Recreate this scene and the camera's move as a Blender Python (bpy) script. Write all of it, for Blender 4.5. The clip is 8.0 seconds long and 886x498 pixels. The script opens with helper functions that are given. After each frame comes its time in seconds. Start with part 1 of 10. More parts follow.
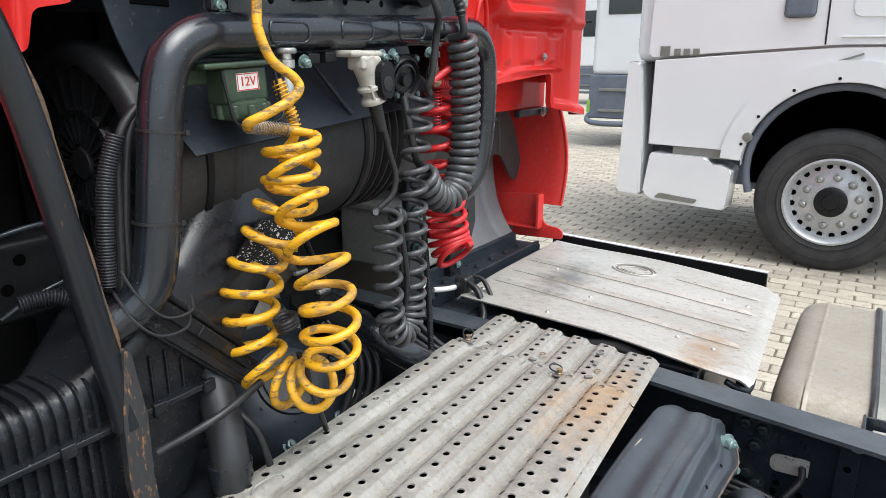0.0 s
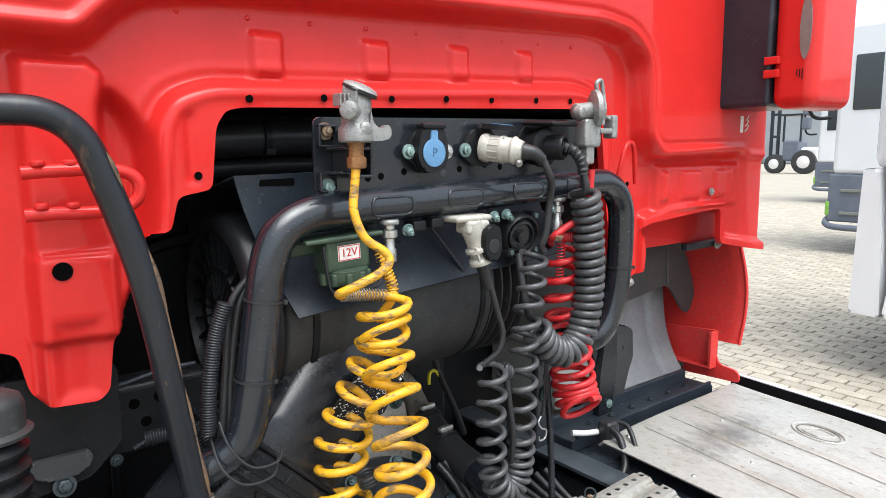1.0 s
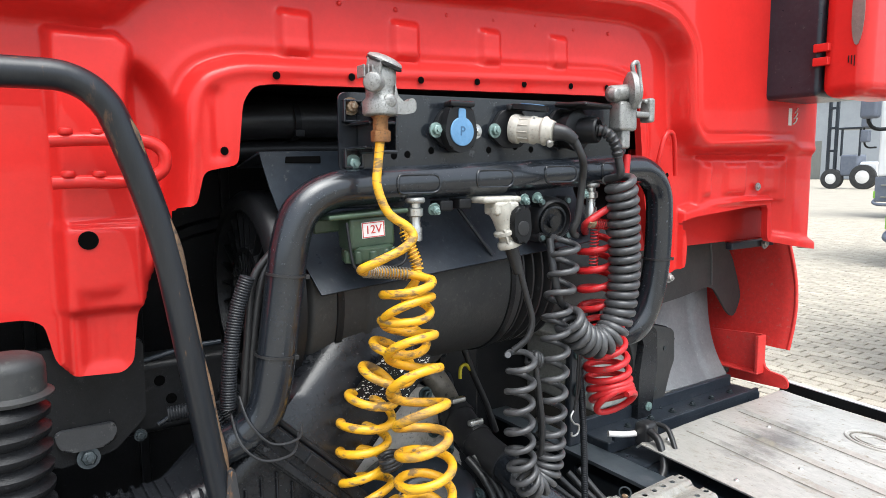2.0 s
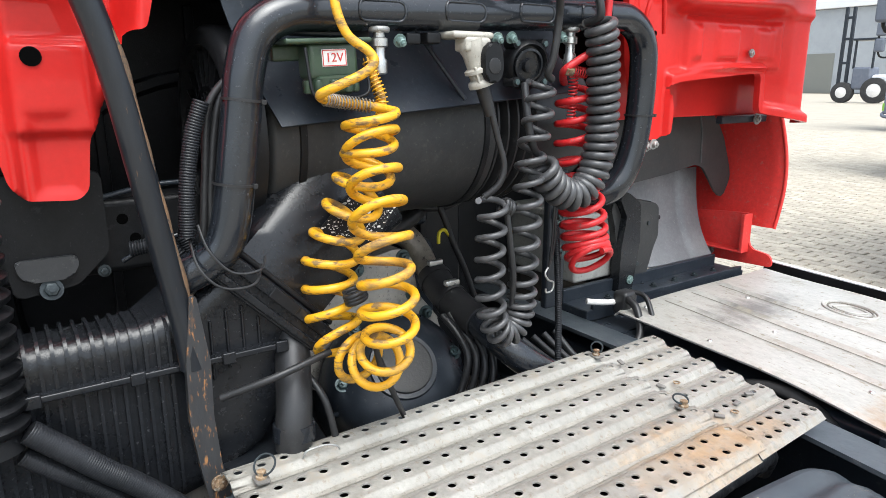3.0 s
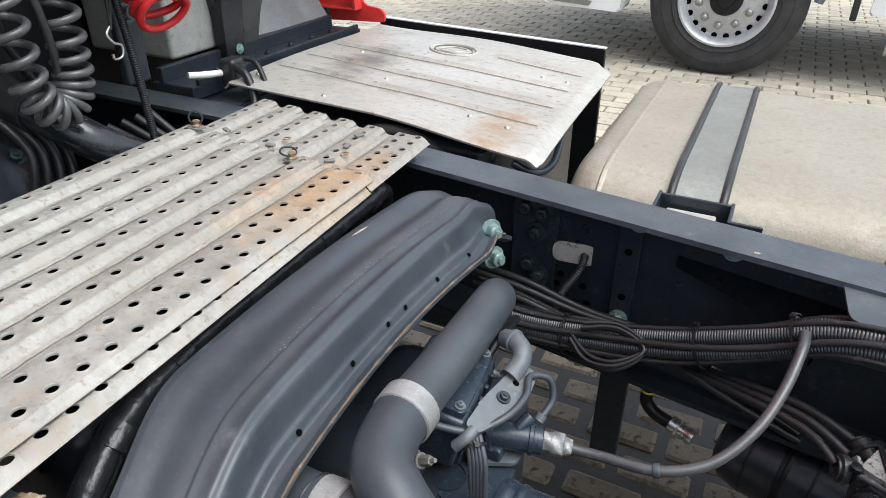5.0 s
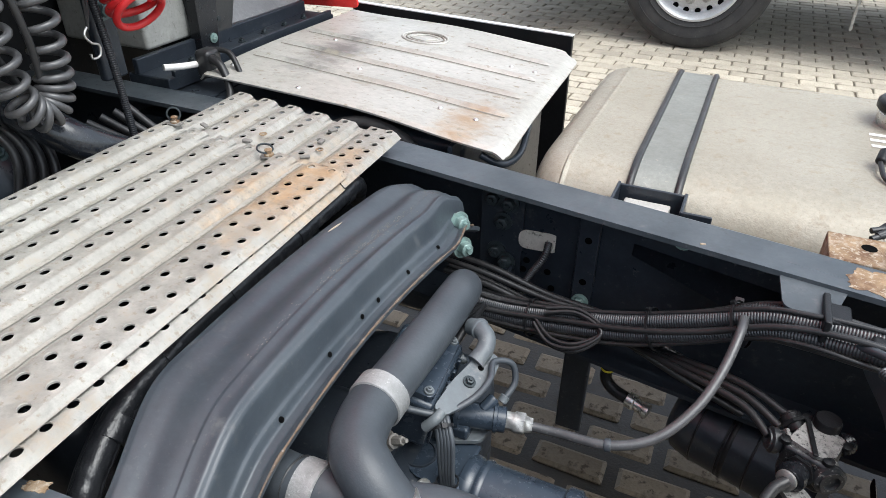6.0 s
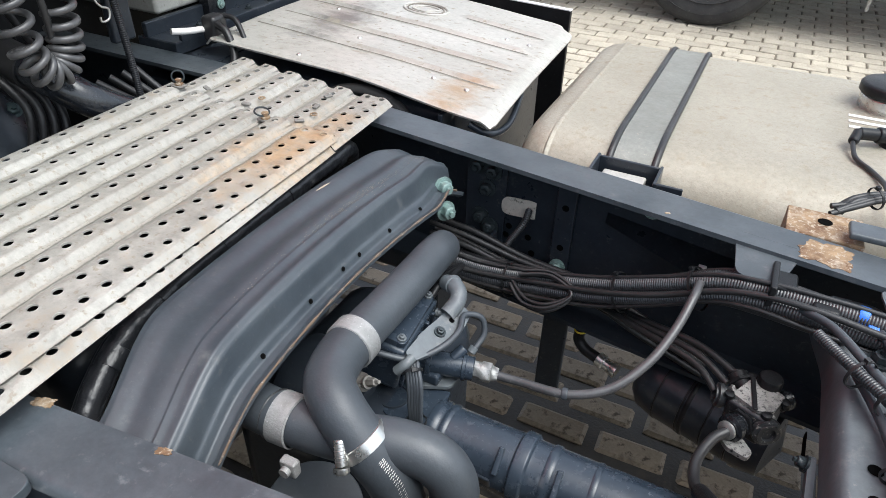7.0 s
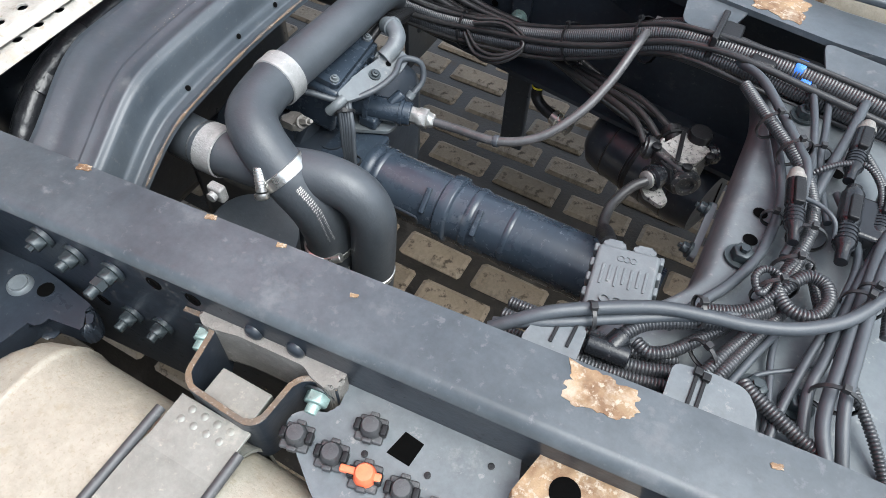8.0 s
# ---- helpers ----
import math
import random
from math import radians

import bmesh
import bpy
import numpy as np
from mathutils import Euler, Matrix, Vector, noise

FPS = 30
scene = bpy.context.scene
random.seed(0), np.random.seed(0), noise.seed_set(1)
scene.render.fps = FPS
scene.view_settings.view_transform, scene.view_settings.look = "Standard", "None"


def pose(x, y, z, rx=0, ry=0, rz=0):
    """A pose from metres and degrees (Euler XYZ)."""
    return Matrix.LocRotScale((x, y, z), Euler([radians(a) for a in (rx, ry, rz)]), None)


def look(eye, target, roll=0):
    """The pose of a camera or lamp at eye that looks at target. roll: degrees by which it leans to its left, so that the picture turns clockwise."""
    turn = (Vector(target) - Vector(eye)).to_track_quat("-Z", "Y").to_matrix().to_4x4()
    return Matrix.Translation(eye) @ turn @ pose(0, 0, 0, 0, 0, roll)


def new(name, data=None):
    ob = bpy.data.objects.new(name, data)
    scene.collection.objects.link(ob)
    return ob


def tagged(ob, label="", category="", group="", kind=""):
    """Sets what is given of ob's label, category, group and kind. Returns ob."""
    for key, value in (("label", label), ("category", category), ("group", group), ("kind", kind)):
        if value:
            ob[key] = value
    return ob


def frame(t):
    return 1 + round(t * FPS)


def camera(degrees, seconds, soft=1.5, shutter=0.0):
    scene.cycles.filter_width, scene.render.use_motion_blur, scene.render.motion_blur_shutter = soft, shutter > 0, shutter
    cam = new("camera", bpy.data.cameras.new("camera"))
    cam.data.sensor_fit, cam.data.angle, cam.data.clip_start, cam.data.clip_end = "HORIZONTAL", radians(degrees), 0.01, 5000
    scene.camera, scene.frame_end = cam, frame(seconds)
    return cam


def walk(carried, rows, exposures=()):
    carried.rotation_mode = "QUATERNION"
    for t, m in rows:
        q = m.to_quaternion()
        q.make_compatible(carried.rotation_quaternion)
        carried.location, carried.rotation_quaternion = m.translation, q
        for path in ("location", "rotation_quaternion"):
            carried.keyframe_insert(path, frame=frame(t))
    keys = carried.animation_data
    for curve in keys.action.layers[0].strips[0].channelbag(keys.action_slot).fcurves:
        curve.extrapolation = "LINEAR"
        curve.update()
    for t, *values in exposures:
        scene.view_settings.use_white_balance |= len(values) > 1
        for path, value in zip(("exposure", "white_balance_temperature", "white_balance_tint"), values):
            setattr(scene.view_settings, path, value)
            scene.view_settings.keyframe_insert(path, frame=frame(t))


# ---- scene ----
cam = camera(67.1, 8.0, soft=0.55)
PATH = [
    (0, (-0.236, 0.27, 1.522), (-1.281, 1.886, 0.974), 0.1),
    (0.5, (-0.168, 0.358, 1.578), (-1.535, 1.77, 1.206), -0.5),
    (1, (-0.111, 0.398, 1.631), (-1.662, 1.628, 1.348), -0.4),
    (1.2, (-0.1, 0.409, 1.644), (-1.696, 1.584, 1.376), -0.1),
    (2.3, (-0.109, 0.438, 1.556), (-1.748, 1.559, 1.314), -0.2),
    (2.5, (-0.097, 0.448, 1.549), (-1.735, 1.561, 1.273), -0.2),
    (3, (-0.082, 0.471, 1.462), (-1.682, 1.568, 0.977), -0.1),
    (3.5, (-0.072, 0.521, 1.406), (-1.581, 1.583, 0.635), -0.2),
    (4, (-0.07, 0.578, 1.359), (-1.436, 1.761, 0.501), -0.4),
    (4.5, (-0.071, 0.605, 1.345), (-1.126, 2.039, 0.433), -0.4),
    (5, (-0.062, 0.614, 1.337), (-0.83, 2.165, 0.334), 0.0),
    (5.2, (-0.067, 0.618, 1.337), (-0.791, 2.168, 0.3), 0.1),
    (6.5, (-0.004, 0.562, 1.42), (-0.692, 2.097, 0.338), 0.5),
    (7, (0.032, 0.551, 1.414), (-0.671, 2.033, 0.27), 1.6),
    (7.5, (0.098, 0.555, 1.409), (-0.556, 1.849, 0.031), 2.1),
    (8, (0.15, 0.565, 1.399), (-0.378, 1.619, -0.216), 2.7),
]
walk(cam, [(t, look(eye, target, roll)) for t, eye, target, roll in PATH],
     exposures=[(0.0, 1.05, 6150, 6), (1.0, 1.25, 6150, 6), (2.5, 1.34, 6150, 6), (3.0, 1.36, 6150, 6), (3.5, 1.36, 6150, 6), (4.0, 1.18, 6150, 6), (4.5, 1.03, 6150, 6), (5.0, 1.12, 6150, 6), (6.5, 1.22, 6150, 6), (7.4, 1.3, 6150, 6), (8.0, 1.62, 6100, 5)])

# ---------------------------------------------------------------- light: a bright overcast sky
world = bpy.data.worlds.new("sky")
scene.world = world
world.use_nodes = True
wn, wl = world.node_tree.nodes, world.node_tree.links
sky = wn.new("ShaderNodeTexSky")
sky.sky_type = "NISHITA"
sky.sun_disc = False
sky.sun_elevation, sky.sun_rotation = radians(65), radians(101)
sky.dust_density, sky.air_density, sky.ozone_density = 4.0, 1.0, 1.0
grey = wn.new("ShaderNodeHueSaturation")
grey.inputs["Saturation"].default_value = 0.45
wl.new(sky.outputs[0], grey.inputs["Color"])
wl.new(grey.outputs[0], wn["Background"].inputs["Color"])
wn["Background"].inputs["Strength"].default_value = 0.15
sun = new("sun", bpy.data.lights.new("sun", "SUN"))
sun.data.energy, sun.data.angle, sun.data.color = 1.0, radians(50), (1.0, 0.985, 0.96)
sun.matrix_world = look((2.6, 0.5, 6.0), (0, 1.0, 0))

# ---------------------------------------------------------------- materials
def mat(name, c1, c2=None, rough=0.5, metal=0.0, scale=9.0, bump=0.15, fine=260.0, coat=0.0, spots=None, amount=0.35, spot_scale=14.0, spot_rough=0.8, stretch=(1, 1, 1), each=0.0, stain=None, shine=0.5, gloss=0.08, mottle=0.15, mottle_scale=95.0):
    """Two tones in large soft clouds, fine grain in the relief, and a third colour in ragged spots (dust, rust, scuffs)."""
    m = bpy.data.materials.new(name)
    m.use_nodes = True
    n, l = m.node_tree.nodes, m.node_tree.links
    p = n["Principled BSDF"]
    c2 = c2 or tuple(c * 0.75 for c in c1)
    tc = n.new("ShaderNodeTexCoord")
    mp = n.new("ShaderNodeMapping")
    mp.inputs["Scale"].default_value = stretch
    l.new(tc.outputs["Object"], mp.inputs["Vector"])

    def cloud(s, detail=5.0, roughness=0.6):
        t = n.new("ShaderNodeTexNoise")
        t.inputs["Scale"].default_value, t.inputs["Detail"].default_value, t.inputs["Roughness"].default_value = s, detail, roughness
        l.new(mp.outputs[0], t.inputs["Vector"])
        return t.outputs["Fac"]

    def ramp(fac, a, b):
        r = n.new("ShaderNodeMapRange")
        r.inputs["From Min"].default_value, r.inputs["From Max"].default_value = a, b
        l.new(fac, r.inputs["Value"])
        return r.outputs["Result"]

    def mix(fac, a, b):
        x = n.new("ShaderNodeMix")
        x.data_type = "RGBA"
        l.new(fac, x.inputs["Factor"])
        for sock, v in ((x.inputs[6], a), (x.inputs[7], b)):
            if isinstance(v, tuple):
                sock.default_value = (*v, 1)
            else:
                l.new(v, sock)
        return x.outputs[2]

    col = mix(ramp(cloud(scale), 0.35, 0.65), tuple(c1), tuple(c2))
    if each:
        info = n.new("ShaderNodeObjectInfo")
        geo = n.new("ShaderNodeNewGeometry")
        add = n.new("ShaderNodeMath")
        l.new(info.outputs["Random"], add.inputs[0])
        l.new(geo.outputs["Random Per Island"], add.inputs[1])
        fr = n.new("ShaderNodeMath")
        fr.operation = "FRACT"
        l.new(add.outputs[0], fr.inputs[0])
        hv = n.new("ShaderNodeHueSaturation")
        l.new(col, hv.inputs["Color"])
        rg = n.new("ShaderNodeMapRange")
        rg.inputs["To Min"].default_value, rg.inputs["To Max"].default_value = 1 - each, 1 + each
        l.new(fr.outputs[0], rg.inputs["Value"])
        l.new(rg.outputs["Result"], hv.inputs["Value"])
        col = hv.outputs[0]
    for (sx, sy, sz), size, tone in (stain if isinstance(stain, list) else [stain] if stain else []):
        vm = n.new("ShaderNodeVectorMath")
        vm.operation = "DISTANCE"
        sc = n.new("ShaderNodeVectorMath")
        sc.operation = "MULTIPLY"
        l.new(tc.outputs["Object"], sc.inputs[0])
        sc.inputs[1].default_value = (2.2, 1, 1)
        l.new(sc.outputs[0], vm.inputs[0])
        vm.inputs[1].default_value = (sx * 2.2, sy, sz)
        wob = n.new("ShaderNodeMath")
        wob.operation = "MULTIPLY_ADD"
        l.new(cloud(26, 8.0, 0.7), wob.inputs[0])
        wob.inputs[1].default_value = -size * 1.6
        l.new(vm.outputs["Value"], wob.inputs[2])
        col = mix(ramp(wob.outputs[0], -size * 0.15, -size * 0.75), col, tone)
    rr = n.new("ShaderNodeMapRange")
    rr.inputs["To Min"].default_value, rr.inputs["To Max"].default_value = max(0.03, rough * 0.8), min(1, rough * 1.25)
    l.new(cloud(scale * 3.1), rr.inputs["Value"])
    rough_out = rr.outputs["Result"]
    metal_out = None
    if spots:
        mask = ramp(cloud(spot_scale, 9.0, 0.72), 1 - amount - 0.06 - 0.12, 1 - amount + 0.06 - 0.12)
        speck = ramp(cloud(spot_scale * 7.0, 6.0, 0.65), 1 - amount - 0.17, 1 - amount - 0.08)
        both = n.new("ShaderNodeMath")
        both.operation = "MAXIMUM"
        l.new(mask, both.inputs[0])
        l.new(speck, both.inputs[1])
        mask = both.outputs[0]
        col = mix(mask, col, tuple(spots))
        mr = n.new("ShaderNodeMix")
        l.new(mask, mr.inputs[0])
        l.new(rough_out, mr.inputs[2])
        mr.inputs[3].default_value = spot_rough
        rough_out = mr.outputs[0]
        if metal:
            mm = n.new("ShaderNodeMix")
            l.new(mask, mm.inputs[0])
            mm.inputs[2].default_value, mm.inputs[3].default_value = metal, 0.0
            metal_out = mm.outputs[0]
    if mottle:
        grain = n.new("ShaderNodeMapRange")
        grain.inputs["From Min"].default_value, grain.inputs["From Max"].default_value = 0.3, 0.7
        grain.inputs["To Min"].default_value, grain.inputs["To Max"].default_value = 1 - mottle, 1 + mottle
        l.new(cloud(mottle_scale, 7.0, 0.75), grain.inputs["Value"])
        worn = n.new("ShaderNodeHueSaturation")
        l.new(col, worn.inputs["Color"])
        l.new(grain.outputs["Result"], worn.inputs["Value"])
        col = worn.outputs[0]
    l.new(col, p.inputs["Base Color"])
    l.new(rough_out, p.inputs["Roughness"])
    p.inputs["Metallic"].default_value = metal
    if metal_out:
        l.new(metal_out, p.inputs["Metallic"])
    p.inputs["Coat Weight"].default_value = coat
    p.inputs["Specular IOR Level"].default_value = shine
    p.inputs["Coat Roughness"].default_value = gloss
    if bump:
        b = n.new("ShaderNodeBump")
        b.inputs["Strength"].default_value, b.inputs["Distance"].default_value = bump, 0.002
        l.new(cloud(fine, 3.0), b.inputs["Height"])
        l.new(b.outputs[0], p.inputs["Normal"])
    return m


RED = mat("red_paint", (0.58, 0.022, 0.019), (0.53, 0.020, 0.017), 0.48, coat=0.42, gloss=0.04, bump=0.014, fine=30, spots=(0.50, 0.024, 0.022), amount=0.19, spot_scale=16, spot_rough=0.5, shine=0.10, mottle=0.05)
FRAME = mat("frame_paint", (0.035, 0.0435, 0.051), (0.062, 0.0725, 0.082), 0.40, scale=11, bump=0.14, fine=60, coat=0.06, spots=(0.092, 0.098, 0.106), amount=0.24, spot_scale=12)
# Grimy, darker copy of the frame paint with shade in its colour.
FRAMEDARK = mat("grimy_shaded_frame_paint", (0.0155, 0.0200, 0.0270), (0.0245, 0.0300, 0.0380), 0.29, bump=0.15, fine=90, spots=(0.07, 0.07, 0.071), amount=0.215, shine=0.35, mottle=0.2)
PIPE = mat("black_painted_pipe", (0.0095, 0.0118, 0.0155), (0.0150, 0.0175, 0.0220), 0.22, bump=0.09, fine=60, coat=0.35, gloss=0.12, spots=(0.080, 0.085, 0.093), amount=0.19, spot_scale=24, shine=0.45, mottle=0.2)
PLASTIC = mat("black_plastic", (0.0090, 0.0094, 0.0104), (0.0140, 0.0143, 0.0155), 0.34, bump=0.2, fine=400, spots=(0.045, 0.046, 0.048), amount=0.195, spot_scale=26, shine=0.22, mottle=0.2)
DUSTY = mat("dusty_black_plastic", (0.0085, 0.0095, 0.0115), (0.0130, 0.0142, 0.0168), 0.24, bump=0.15, fine=300, spots=(0.055, 0.057, 0.061), amount=0.19, spot_scale=22, shine=0.4, mottle=0.22)
RUBBER = mat("black_rubber", (0.016, 0.016, 0.017), (0.025, 0.025, 0.026), 0.36, bump=0.1, fine=500, spots=(0.065, 0.065, 0.064), amount=0.21, spot_scale=50, shine=0.4, mottle=0.18)
HOSE = mat("grey_black_hose_rubber", (0.034, 0.040, 0.047), (0.049, 0.056, 0.064), 0.44, bump=0.12, fine=250, spots=(0.080, 0.084, 0.088), amount=0.20, spot_scale=30, mottle=0.12)
CABLE = mat("ribbed_cable_sleeve", (0.021, 0.022, 0.025), (0.038, 0.040, 0.043), 0.32, bump=0.1, fine=400, spots=(0.095, 0.095, 0.094), amount=0.215, spot_scale=36, shine=0.6)
ALU = mat("weathered_aluminium", (0.66, 0.64, 0.59), (0.52, 0.50, 0.46), 0.42, metal=0.55, scale=7, bump=0.12, fine=200, spots=(0.40, 0.36, 0.31), amount=0.24, spot_scale=22)
TREAD = mat("dirty_tread_aluminium", (0.315, 0.305, 0.277), (0.252, 0.240, 0.211), 0.50, metal=0.2, scale=6, bump=0.35, fine=240, spots=(0.235, 0.205, 0.165), amount=0.262, spot_scale=15, stain=((-0.575, 1.27, 0.96), 0.30, (0.345, 0.245, 0.15)), mottle=0.22, mottle_scale=60)
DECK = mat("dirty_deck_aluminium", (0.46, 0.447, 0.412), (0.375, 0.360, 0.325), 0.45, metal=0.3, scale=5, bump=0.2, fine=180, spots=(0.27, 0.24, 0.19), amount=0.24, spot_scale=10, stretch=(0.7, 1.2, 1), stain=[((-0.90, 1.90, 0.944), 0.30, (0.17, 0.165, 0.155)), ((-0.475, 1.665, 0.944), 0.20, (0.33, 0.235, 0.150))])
TANK = mat("dusty_tank_aluminium", (0.315, 0.292, 0.240), (0.262, 0.240, 0.190), 0.5, metal=0.25, scale=4, bump=0.3, fine=250, spots=(0.255, 0.222, 0.168), amount=0.27, spot_scale=40)
STRAP = mat("grey_steel_strap", (0.225, 0.229, 0.208), (0.185, 0.188, 0.168), 0.45, metal=0.3, bump=0.15, spots=(0.30, 0.285, 0.245), amount=0.23, spot_scale=20)
ZINC = mat("zinc_fitting", (0.42, 0.42, 0.40), (0.30, 0.30, 0.29), 0.42, metal=0.75, scale=40, bump=0.25, fine=300, spots=(0.16, 0.15, 0.14), amount=0.25, spot_scale=60)
CASTZINC = mat("dull_cast_zinc", (0.33, 0.33, 0.315), (0.25, 0.25, 0.24), 0.46, metal=0.5, scale=40, bump=0.5, fine=260, spots=(0.13, 0.125, 0.12), amount=0.27, spot_scale=50, mottle=0.18)
RUSTNUT = mat("orange_rusted_brass", (0.30, 0.145, 0.05), (0.20, 0.09, 0.032), 0.6, metal=0.2, scale=60, bump=0.4, spots=(0.09, 0.05, 0.025), amount=0.28, spot_scale=60)
STEEL = mat("bright_steel", (0.62, 0.62, 0.60), (0.5, 0.5, 0.48), 0.28, metal=0.9, scale=40, bump=0.05, spots=(0.3, 0.26, 0.22), amount=0.15, spot_scale=80)
CAST = mat("cast_aluminium", (0.54, 0.505, 0.45), (0.44, 0.41, 0.36), 0.55, metal=0.15, scale=14, bump=0.4, fine=350, spots=(0.16, 0.15, 0.13), amount=0.25, mottle=0.15)
BOLT = mat("green_zinc_bolt", (0.26, 0.36, 0.335), (0.17, 0.245, 0.23), 0.42, metal=0.4, scale=50, bump=0.1, spots=(0.10, 0.12, 0.12), amount=0.22, spot_scale=90)
BOLTGREEN = mat("dull_green_bolt", (0.085, 0.125, 0.125), (0.05, 0.075, 0.077), 0.40, metal=0.3, scale=50, bump=0.1, spots=(0.16, 0.17, 0.16), amount=0.2, spot_scale=60)
BOLTDARK = mat("dark_bolt", (0.035, 0.046, 0.050), (0.022, 0.028, 0.032), 0.38, metal=0.3, scale=50, bump=0.1, spots=(0.09, 0.10, 0.10), amount=0.2, spot_scale=60)
RUST = mat("rusty_flaked_paint", (0.12, 0.066, 0.034), (0.29, 0.205, 0.120), 0.85, scale=30, bump=0.7, fine=250, spots=(0.33, 0.28, 0.215), amount=0.295, spot_scale=22)
RUSTPAINT = mat("rust_streaked_black_paint", (0.008, 0.010, 0.013), (0.016, 0.018, 0.022), 0.30, bump=0.2, fine=120, spots=(0.15, 0.075, 0.034), amount=0.19, spot_scale=13, stretch=(1, 1, 0.25), shine=0.4)
YELLOW = mat("yellow_hose", (0.74, 0.385, 0.012), (0.68, 0.345, 0.010), 0.36, scale=14, bump=0.08, spots=(0.20, 0.125, 0.05), amount=0.305, spot_scale=9, stretch=(0.6, 0.6, 1.8), mottle=0.08)
REDHOSE = mat("red_hose", (0.58, 0.020, 0.024), (0.50, 0.017, 0.02), 0.36, scale=14, bump=0.06, spots=(0.25, 0.07, 0.06), amount=0.24, spot_scale=18, mottle=0.08)
WHITEPL = mat("white_plastic_plug", (0.46, 0.44, 0.385), (0.36, 0.34, 0.295), 0.45, scale=30, bump=0.1, spots=(0.22, 0.2, 0.17), amount=0.24, spot_scale=40)
LABELW = mat("white_label", (0.75, 0.73, 0.70), (0.68, 0.66, 0.63), 0.5, bump=0.02)
LABELR = mat("red_print", (0.55, 0.05, 0.04), None, 0.5, bump=0.0)
GREEN = mat("olive_green_socket", (0.045, 0.075, 0.045), (0.03, 0.05, 0.032), 0.35, scale=30, bump=0.05, spots=(0.1, 0.12, 0.09), amount=0.2, spot_scale=40)
BLUE = mat("faded_blue_cap", (0.11, 0.245, 0.42), (0.09, 0.205, 0.36), 0.5, scale=50, bump=0.05, spots=(0.22, 0.30, 0.38), amount=0.22, spot_scale=60)
BLUEDARK = mat("dark_blue_relief", (0.05, 0.125, 0.235), None, 0.55, bump=0.0)
BLUETAPE = mat("blue_tape", (0.02, 0.16, 0.75), None, 0.4, bump=0.05)
ORANGE = mat("orange_knob", (0.75, 0.16, 0.07), (0.66, 0.13, 0.06), 0.4, scale=60, bump=0.05)
YELLOWCLIP = mat("yellow_connector", (0.75, 0.62, 0.03), None, 0.4, bump=0.05)
BATTERY = mat("grey_box_plastic", (0.30, 0.30, 0.28), (0.24, 0.24, 0.225), 0.6, scale=9, bump=0.1, spots=(0.18, 0.17, 0.155), amount=0.25, spot_scale=12)
WHITE = mat("white_vehicle_paint", (0.73, 0.735, 0.74), (0.70, 0.705, 0.71), 0.20, scale=1.2, coat=0.5, bump=0.0, spots=(0.66, 0.65, 0.63), amount=0.10, spot_scale=3, mottle=0.0)
TYRE = mat("tyre_rubber", (0.022, 0.022, 0.023), (0.04, 0.039, 0.038), 0.75, scale=6, bump=0.3, fine=150, spots=(0.11, 0.10, 0.09), amount=0.2, spot_scale=9)
RIM = mat("grey_steel_rim", (0.52, 0.53, 0.54), (0.44, 0.45, 0.46), 0.4, metal=0.45, scale=12, bump=0.1, spots=(0.24, 0.22, 0.2), amount=0.2, spot_scale=30)
PAVER = mat("concrete_paver", (0.35, 0.312, 0.248), (0.42, 0.375, 0.30), 0.85, scale=8, bump=0.5, fine=160, spots=(0.24, 0.21, 0.17), amount=0.25, spot_scale=12, each=0.14)
DARKBED = mat("dark_bed_dirt", (0.010, 0.008, 0.006), (0.020, 0.016, 0.012), 0.35, scale=7, bump=0.6, fine=120, spots=(0.045, 0.036, 0.027), amount=0.25, spot_scale=9)
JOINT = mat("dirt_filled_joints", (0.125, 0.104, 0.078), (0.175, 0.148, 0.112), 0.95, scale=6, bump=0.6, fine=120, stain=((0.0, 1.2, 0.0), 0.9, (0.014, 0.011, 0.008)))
WALLGREY = mat("grey_hall_cladding", (0.34, 0.36, 0.38), (0.30, 0.32, 0.34), 0.6, scale=0.6, bump=0.0)
GLASS = mat("dark_vehicle_glass", (0.02, 0.025, 0.03), None, 0.06, bump=0.0, coat=1.0)
DARKBLUE = mat("dark_blue_grey_plastic", (0.105, 0.120, 0.155), (0.135, 0.150, 0.183), 0.55, scale=5, bump=0.1)
LIME = mat("lime_green_lens", (0.25, 0.5, 0.08), None, 0.25, bump=0.0)
LINER = mat("grey_dusted_liner", (0.128, 0.132, 0.138), (0.175, 0.178, 0.182), 0.50, bump=0.2, fine=300, spots=(0.22, 0.22, 0.217), amount=0.24, spot_scale=16)
CROSS = mat("cross_member_paint", (0.034, 0.042, 0.051), (0.047, 0.056, 0.065), 0.40, shine=0.5, bump=0.16, fine=70, spots=(0.082, 0.086, 0.088), amount=0.225, spot_scale=26, mottle=0.14, mottle_scale=40)
SHAFT = mat("blue_black_shaft_paint", (0.017, 0.025, 0.036), (0.028, 0.038, 0.052), 0.26, bump=0.08, fine=60, spots=(0.075, 0.085, 0.098), amount=0.205, spot_scale=24, mottle=0.15)
RUSTFOOT = mat("rust_streaked_foot", (0.026, 0.027, 0.030), (0.042, 0.042, 0.042), 0.40, bump=0.2, fine=120, spots=(0.30, 0.14, 0.05), amount=0.265, spot_scale=20, stretch=(1, 1, 0.3), mottle=0.2)
COIL = mat("worn_black_cable_sheath", (0.044, 0.044, 0.046), (0.066, 0.066, 0.068), 0.30, bump=0.1, fine=500, spots=(0.105, 0.103, 0.10), amount=0.235, spot_scale=28, shine=0.5, mottle=0.2)
